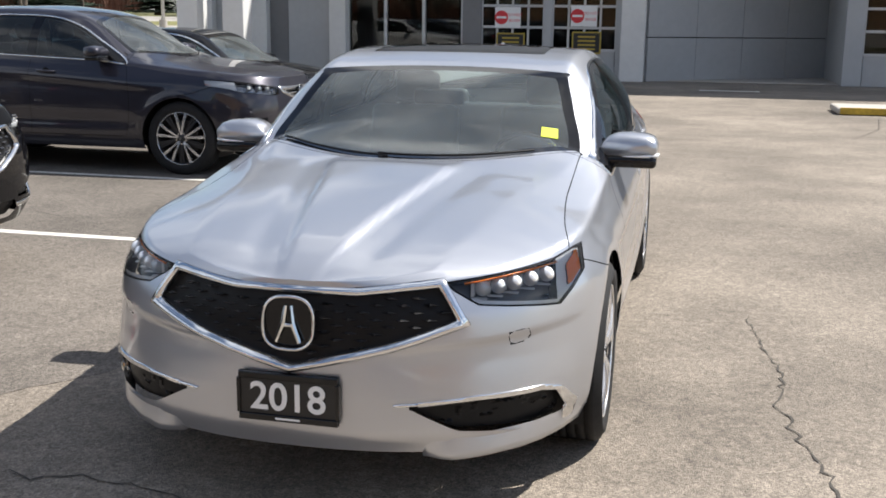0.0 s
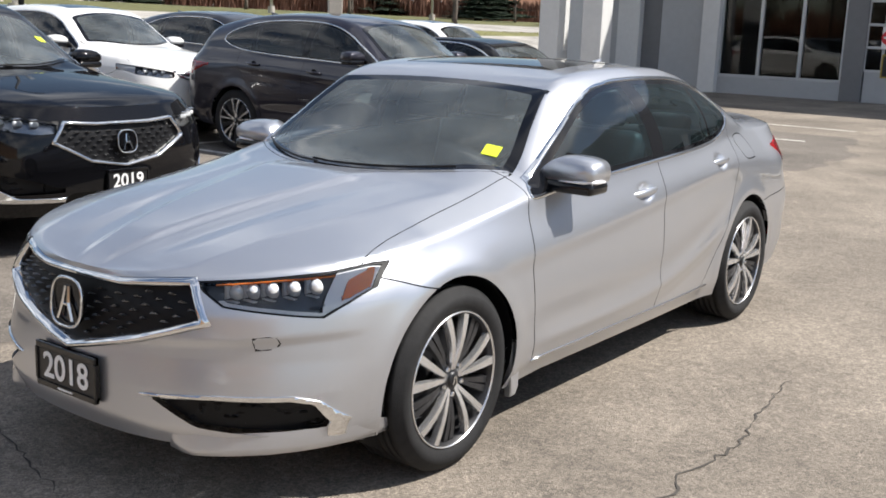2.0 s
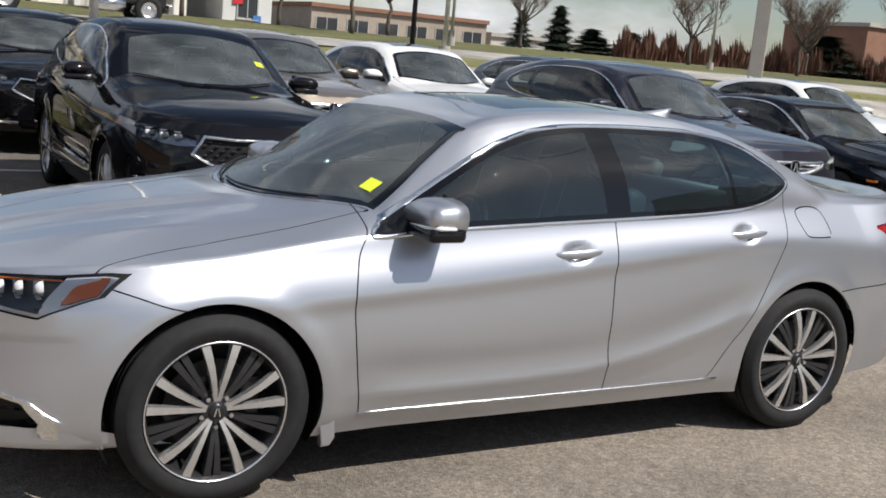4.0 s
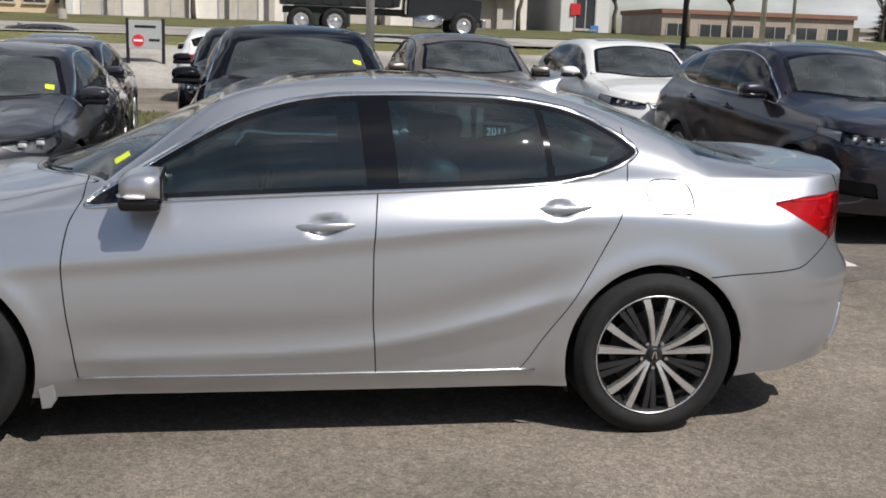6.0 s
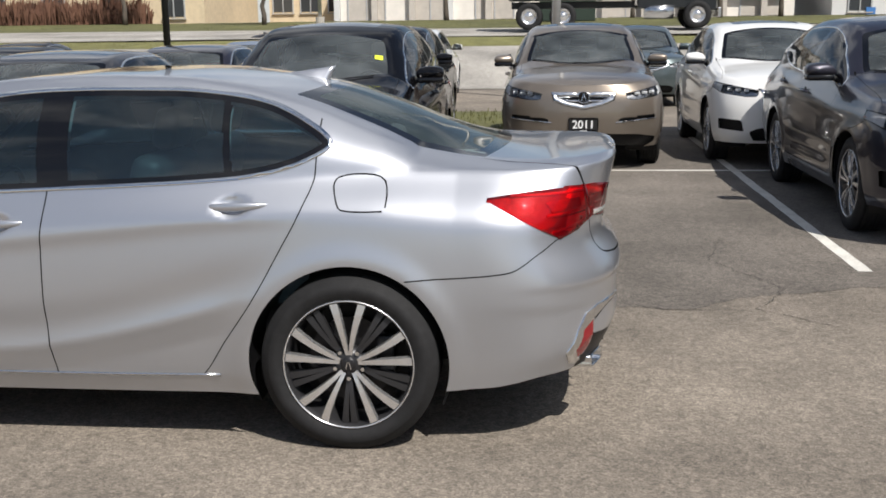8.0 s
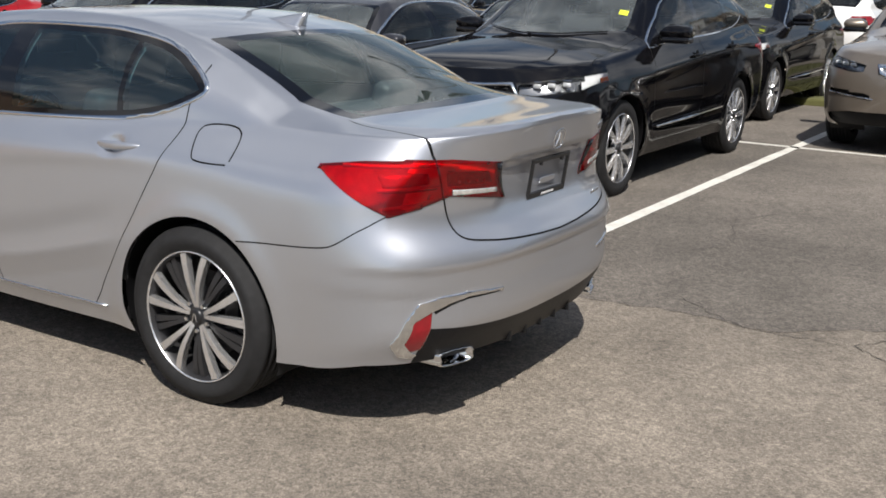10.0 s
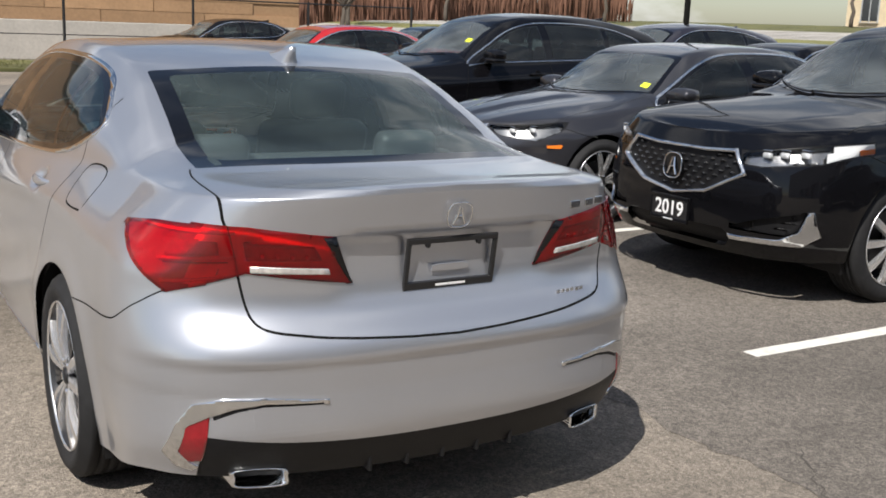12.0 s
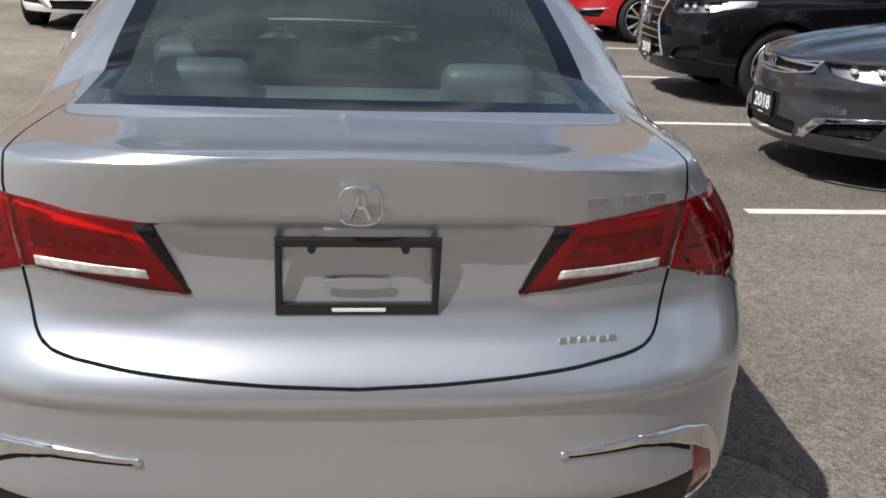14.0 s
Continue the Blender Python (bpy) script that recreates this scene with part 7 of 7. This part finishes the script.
house("low_shop", "long low grey shop", -114, 71, 120, 1.6, GREY_WALL, CONCRETE, 8, z0=0.2, wh=1.0)
house("brown_building", "brown brick building by the road", -90, 112, 160, 7, BROWN, CONCRETE, 8)

# brick building to the south, in courses of block
BRICK = material("tan_brick", (0.36, 0.22, 0.12), 0.85, vary=0.18, scale=10, bump=0.25, bump_scale=40, island=0.16)
south = new("brick_building", None)
tagged(south, "tan brick building with a pale base course", "building")
block("wall", -12.5, -44, 0, 32, -27, 9, BRICK, south)
block("base_course", -12.56, -26.99, 0, 32, -26.9, 1.15, CONCRETE, south, 0.02)
block("roof", -12.8, -44.3, 9, 32.3, -26.6, 9.5, CONCRETE, south, 0.03)
for r in range(16):
    for k in range(14):
        a = -12.5 + 3.2 * k + (1.6 if r % 2 else 0)
        if r < 9 and a < 30:
            block("brick_course", a + 0.012, -27.0, 1.16 + 0.36 * r, a + 3.188, -26.965, 1.16 + 0.36 * r + 0.345, BRICK, south)
FENCE = material("black_steel", (0.012, 0.012, 0.013), 0.5)
fence = new("steel_fence", None)
tagged(fence, "thin black steel post-and-rail fence by the grass", "fence")
for k in range(14):
    x = -13 + 3.1 * k
    part("post", tube([(x, -20.2, 0.0), (x, -20.2, 1.9)], 0.035, 8), FENCE, fence)
part("rail", tube([(-13, -20.2, 1.86), (27.3, -20.2, 1.86)], 0.02, 6), FENCE, fence)
part("rail", tube([(-13, -20.2, 0.9), (27.3, -20.2, 0.9)], 0.012, 6), FENCE, fence)

# ---- trees ----
BARK = material("bark", (0.1, 0.082, 0.065), 0.9, vary=0.3, scale=12, bump=0.5, bump_scale=30)
TWIG = material("twigs", (0.15, 0.105, 0.08), 0.9, vary=0.2, scale=6)
NEEDLE = material("pine_needles", (0.022, 0.04, 0.02), 0.9, vary=0.35, scale=4)
BUSH = material("bare_shrub", (0.17, 0.085, 0.055), 0.9, vary=0.35, scale=5)


def bare_tree(seed, h):
    rng = random.Random(seed)
    t = new("bare_tree", None)
    tagged(t, "leafless spring tree with fine upward twigs", "tree", "bare trees")
    trunk_top = h * 0.28
    path = [Vector((rng.gauss(0, 0.03) * k, rng.gauss(0, 0.03) * k, trunk_top * k / 4)) for k in range(5)]
    part("trunk", tube(path, [0.17 - 0.015 * k for k in range(5)], 8), BARK, t, smooth=True)
    limbs, twigs = bmesh.new(), bmesh.new()

    def grow(p, d, length, r, depth):
        pts, q = [p], p.copy()
        dd = d.copy()
        for _ in range(4):
            dd = (dd + Vector((rng.gauss(0, 0.16), rng.gauss(0, 0.16), rng.gauss(0.06, 0.08)))).normalized()
            q = q + dd * length / 4
            pts.append(q.copy())
        nonlocal limbs, twigs
        if depth < 2:
            limbs = tube(pts, [r, r * 0.85, r * 0.7, r * 0.58, r * 0.45], 6, limbs)
        else:
            k = len(twigs.verts)
            for a, b in zip(pts, pts[1:]):
                s = Vector((rng.gauss(0, 1), rng.gauss(0, 1), 0)).normalized() * r
                v = [twigs.verts.new(x) for x in (a - s, a + s, b + s * 0.6, b - s * 0.6)]
                twigs.faces.new(v)
        if depth < 4:
            for k in range(5 if depth < 3 else 4):
                i = rng.randint(1, 4)
                side = Vector((rng.gauss(0, 1), rng.gauss(0, 1), rng.uniform(0.1, 0.9))).normalized()
                nd = (dd * 0.75 + side * 0.75).normalized()
                grow(pts[i], nd, length * rng.uniform(0.5, 0.72), max(r * 0.5, 0.008), depth + 1)
    for k in range(6):
        a = k * 2.4 + rng.uniform(-0.3, 0.3)
        d = Vector((math.cos(a) * 0.65, math.sin(a) * 0.65, 0.8)).normalized()
        grow(path[-1] - Vector((0, 0, 0.25 * rng.random())), d, h * 0.33, 0.085, 0)
    part("bough", limbs, BARK, t, smooth=True)
    part("crown", twigs, TWIG, t, "bare brown twigs")
    return t


def pine(seed, h):
    rng = random.Random(seed)
    t = new("pine_tree", None)
    tagged(t, "dark green conifer with ragged tiers", "tree", "pine trees")
    part("trunk", tube([(0, 0, 0), (0, 0, h)], [0.22, 0.03], 8), BARK, t, smooth=True)
    vs, fs = [], []
    for k in range(2600):
        z = h * (0.1 + 0.9 * rng.random() ** 1.2)
        reach = (1 - z / h) * h * 0.24 * (0.75 + 0.35 * math.sin(z * 5.5)) + 0.15
        a, rr = rng.uniform(0, 6.283), reach * rng.uniform(0.3, 1.0)
        x, y = rr * math.cos(a), rr * math.sin(a)
        s = rng.uniform(0.12, 0.34)
        b = len(vs)
        zz = z - 0.25 * rr
        vs += [(x - s * math.sin(a) * 0.5, y + s * math.cos(a) * 0.5, zz), (x + s * math.sin(a) * 0.5, y - s * math.cos(a) * 0.5, zz), (x + s * 1.6 * math.cos(a), y + s * 1.6 * math.sin(a), zz - 0.12), (x, y, zz + s * 0.6)]
        fs += [(b, b + 1, b + 2), (b, b + 1, b + 3)]
    mesh_ob("crown", vs, fs, NEEDLE, t, smooth=False)
    return t


def shrub(name, x0, y0, x1, y1, h, n, mat, label):
    rng = random.Random(n)
    vs, fs = [], []
    for _ in range(n):
        x, y = rng.uniform(x0, x1), rng.uniform(y0, y1)
        top = h * (0.75 + 0.25 * math.sin(x * 1.7 + y * 2.3)) * rng.uniform(0.5, 1.05)
        a, lean = rng.uniform(0, 6.283), rng.uniform(0, 0.35)
        b = len(vs)
        w = rng.uniform(0.02, 0.06)
        g0 = lift(x)
        vs += [(x - w * math.sin(a), y + w * math.cos(a), g0), (x + w * math.sin(a), y - w * math.cos(a), g0), (x + lean * math.cos(a), y + lean * math.sin(a), g0 + top), (x + 0.5 * lean * math.cos(a) + 0.12, y, g0 + top * 0.7)]
        fs += [(b, b + 1, b + 2), (b, b + 2, b + 3)]
    tagged(mesh_ob(name, vs, fs, mat, None, smooth=False), label, "shrub", kind="stuff")


kinds = [bare_tree(3, 9.0), bare_tree(8, 7.5), bare_tree(21, 8.2)]
spots = [(-60, 13.2), (-58.5, 12.0), (-64, 24.0), (-60, 27.5), (-62, -3.0), (-61, 4.5), (-64, 17.5), (-66, 8.6), (-60, -14.0), (-63, -24), (-60, -33), (-62, -45), (-66, 33), (-70, 47), (-62, 58), (-58, 66), (-50, 70), (-70, 80), (-44, 62), (-60, 95), (-34, 74),
         (-26, 78), (-18, 84), (-52, -60), (-40, -64), (-30, -60), (-24, -48), (-20, -56)]
for k, (x, y) in enumerate(spots):
    if k < 3:
        kinds[k].matrix_basis = pose(x, y, lift(x) - 0.05, 0, 0, 50 * k)
    else:
        copy_thing(kinds[k % 3], pose(x, y, lift(x) - 0.05, 0, 0, 67 * k))
pines = [pine(5, 9.0), pine(6, 7.0)]
for k, (x, y, s) in enumerate(((-80, 53.4, 0.4), (-79, 57.0, 0.62), (-82, 59.4, 0.46), (-80, 61.6, 0.6), (-81, 63.6, 0.52), (-79, 65.6, 0.6), (-80, 67.8, 0.42), (-75, 88, 1), (-60, 88, 1), (-68, 103, 1), (-50, 92, 1))):
    if k < 2:
        pines[k].matrix_basis = pose(x, y, lift(x) - 0.05) @ Matrix.Diagonal((s * 2.3, s * 2.3, s, 1))
    else:
        copy_thing(pines[k % 2], pose(x, y, lift(x) - 0.05, 0, 0, 80 * k) @ Matrix.Diagonal((s * 2.3, s * 2.3, s, 1)))
shrub("shrub_bed", -68, -40, -65.5, -24, 2.0, 3500, BUSH, "reddish-brown leafless hedge by the road")
shrub("shrub_bed", -75, 60, -72, 130, 3.2, 5000, BUSH, "brown leafless thicket on the skyline")
shrub("shrub_bed", -40, 82, 4, 86, 5.0, 6000, BUSH, "brown leafless thicket behind the dealership")
shrub("shrub_bed", -60, -70, -10, -66, 4.0, 5000, BUSH, "brown thicket beyond the south lot")

# ---- poles, signs, loose things ----
POLE = material("galvanised_pole", (0.5, 0.5, 0.49), 0.5, 0.4, vary=0.1)


def lamp_pole(x, y, h, mat, r=0.09, arm=1.2):
    p = new("street_lamp", None)
    p.location = (x, y, lift(x))
    tagged(p, "tall lamp pole on a round concrete footing", "street lamp", "lamp poles")
    part("pole", tube([(0, 0, 0), (0, 0, h)], [r, r * 0.6], 10), mat, p, smooth=True)
    part("footing", tube([(0, 0, 0), (0, 0, 0.5)], 0.24, 14), CONCRETE, p)
    part("arm", tube([(0, 0, h - 0.1), (arm * 0.5, 0, h + 0.25), (arm, 0, h + 0.3)], 0.04, 8), mat, p, smooth=True)
    part("lamp_head", box((0.6, 0.26, 0.12), (arm + 0.2, 0, h + 0.3), 0.03), mat, p)


for x, y, h, dark in ((-20, 3.6, 8, 0), (-18.5, 10.6, 8, 1), (-33, 19.5, 9, 0), (-14.8, -3.6, 8, 1), (-13.5, -9.8, 7, 1), (-53, -9, 10, 0), (-53, 31, 10, 0), (-53, 52, 10, 0), (-53, 71, 10, 0), (-30, 55, 9, 0), (-10, 34 + 20, 9, 0), (-53, -32, 10, 0)):
    lamp_pole(x, y, h, FENCE if dark else POLE, 0.07 if dark else 0.11)

pylon = new("concrete_pylon", None)
pylon.location = (-29.3, 32.6, lift(-29.3) - 0.05)
pylon.rotation_euler = (0, 0, radians(45))
tagged(pylon, "tall pale concrete pylon beyond the parking lot", "pylon")
part("shaft", box((0.6, 1.15, 9.0), (0, 0, 4.5), 0.04), CONCRETE, pylon)
part("footing", box((1.0, 1.6, 0.3), (0, 0, 0.12), 0.03), CONCRETE, pylon)

board = new("lot_sign", None)
board.location = (-27.5, -2.2, lift(-27.5) - 0.05)
tagged(board, "grey entrance sign with a red no-entry disc on two posts", "sign")
for dy in (-0.5, 0.5):
    part("post", tube([(0, dy, 0), (0, dy, 1.35)], 0.05, 8), FENCE, board)
part("panel", box((0.06, 0.95, 0.8), (0, 0, 0.9), 0.01), PANEL, board)
disc = part("disc", revolve([(0.0, 0.04), (0.17, 0.04), (0.17, 0.03)], 24), SIGN_RED, board)
disc.location = (0, -0.2, 0.72)
part("disc_bar", box((0.01, 0.26, 0.06), (0.045, -0.2, 0.72)), SIGN_WHITE, board)
for z, w in ((1.12, 0.6), (0.74, 0.3)):
    part("text_bar", box((0.008, w, 0.07), (0.034, 0.25 if w < 0.5 else 0.0, z)), SIGN_BLACK, board)

# black tipper lorry on the road
lorry = new("dump_truck", None)
lorry.location = (-38.5, 5.5, lift(-38.5) + 0.06)
tagged(lorry, "black dump truck standing on the road", "truck")
TRUCK = material("truck_black", (0.012, 0.014, 0.016), 0.4, vary=0.3, scale=3)
part("tipper_body", slab([(-3.7, 1.15), (0.9, 1.15), (1.2, 2.75), (-3.85, 2.75)], 2.4, lambda u, v, d: (1.2 - d, u, v), 0.03), TRUCK, lorry)
for k in range(7):
    part("body_rib", box((0.06, 0.1, 1.5), (1.23, -3.4 + 0.68 * k, 1.95), 0.015), TRUCK, lorry)
part("chassis", box((0.9, 7.4, 0.25), (0, 0.1, 0.95), 0.02), TRUCK, lorry)
part("cab", slab([(1.25, 0.8), (3.0, 0.8), (3.0, 1.75), (2.75, 2.6), (1.35, 2.7)], 2.2, lambda u, v, d: (1.1 - d, u, v), 0.04), TRUCK, lorry)
part("engine_hood", slab([(3.0, 0.75), (4.2, 0.7), (4.25, 1.5), (3.0, 1.7)], 1.7, lambda u, v, d: (0.85 - d, u, v), 0.06), TRUCK, lorry)
part("cab_window", slab([(1.7, 1.75), (2.7, 1.75), (2.6, 2.35), (1.75, 2.4)], 0.02, lambda u, v, d: (1.095 + d, u, v)), WIN_DARK, lorry)
part("exhaust_stack", tube([(0.95, 1.2, 0.9), (0.95, 1.2, 3.2)], 0.08, 10), CHROME, lorry, smooth=True)
part("fuel_tank", tube([(0.95, 1.5, 0.65), (0.95, 2.6, 0.65)], 0.28, 16), SATIN, lorry, smooth=True)
part("front_bumper", box((2.3, 0.15, 0.35), (0, 4.3, 0.6), 0.03), SATIN, lorry)
for y in (-2.9, -1.6, 3.5):
    for sx in (1, -1):
        wh_ = new("wheel", None)
        wh_.parent = lorry
        wh_.matrix_basis = pose(sx * 1.12, y, 0.52, 0, 0, 0 if sx > 0 else 180)
        part("tyre", revolve([(0.3, 0.0), (0.34, 0.03), (0.48, 0.02), (0.52, -0.03), (0.52, -0.27), (0.3, -0.28)], 32), RUBBER, wh_, smooth=True)
        part("rim", revolve([(0.0, -0.06), (0.1, -0.05), (0.14, -0.1), (0.26, -0.09), (0.3, -0.01)], 24), ALLOY, wh_, smooth=True)

ORANGE = material("cone_orange", (0.8, 0.09, 0.015), 0.5, vary=0.1)


def cone(x, y):
    c_ = new("traffic_cone", None)
    c_.location = (x, y, 0)
    tagged(c_, "orange traffic cone with a white collar", "traffic cone", "traffic cones")
    part("cone_body", tube([(0, 0, 0.02), (0, 0, 0.7)], [0.14, 0.03], 20), ORANGE, c_, smooth=True)
    part("collar", tube([(0, 0, 0.42), (0, 0, 0.54)], [0.079, 0.06], 20), SIGN_WHITE, c_, smooth=True)
    part("cone_foot", box((0.36, 0.36, 0.03), (0, 0, 0.015), 0.01), ORANGE, c_)


cone(-0.72, -11.6)
# small red lock stand by the black crossover
lock = new("bay_lock", None)
lock.location = (-3.45, 0.12, 0)
lock.scale = (0.62, 0.62, 0.62)
tagged(lock, "small red wheel lock on the bay line", "wheel lock")
part("base", box((0.2, 0.14, 0.05), (0, 0, 0.025), 0.015), SIGN_RED, lock)
part("hoop", tube([(-0.07, 0, 0.04), (-0.07, 0, 0.2), (0, 0, 0.26), (0.07, 0, 0.2), (0.07, 0, 0.04)], 0.018, 8), SIGN_RED, lock, smooth=True)
# green waste bin by the road
BIN = material("green_bin", (0.02, 0.035, 0.025), 0.6, vary=0.2)
skip = new("waste_bin", None)
skip.location = (-55, 4.3, lift(-55) + 0.03)
tagged(skip, "dark green steel waste bin", "waste bin")
part("tub", box((1.6, 3.0, 1.36), (0, 0, 0.7), 0.04), BIN, skip)
part("lid", box((1.7, 3.3, 0.08), (0, 0, 1.4), 0.03), BIN, skip)
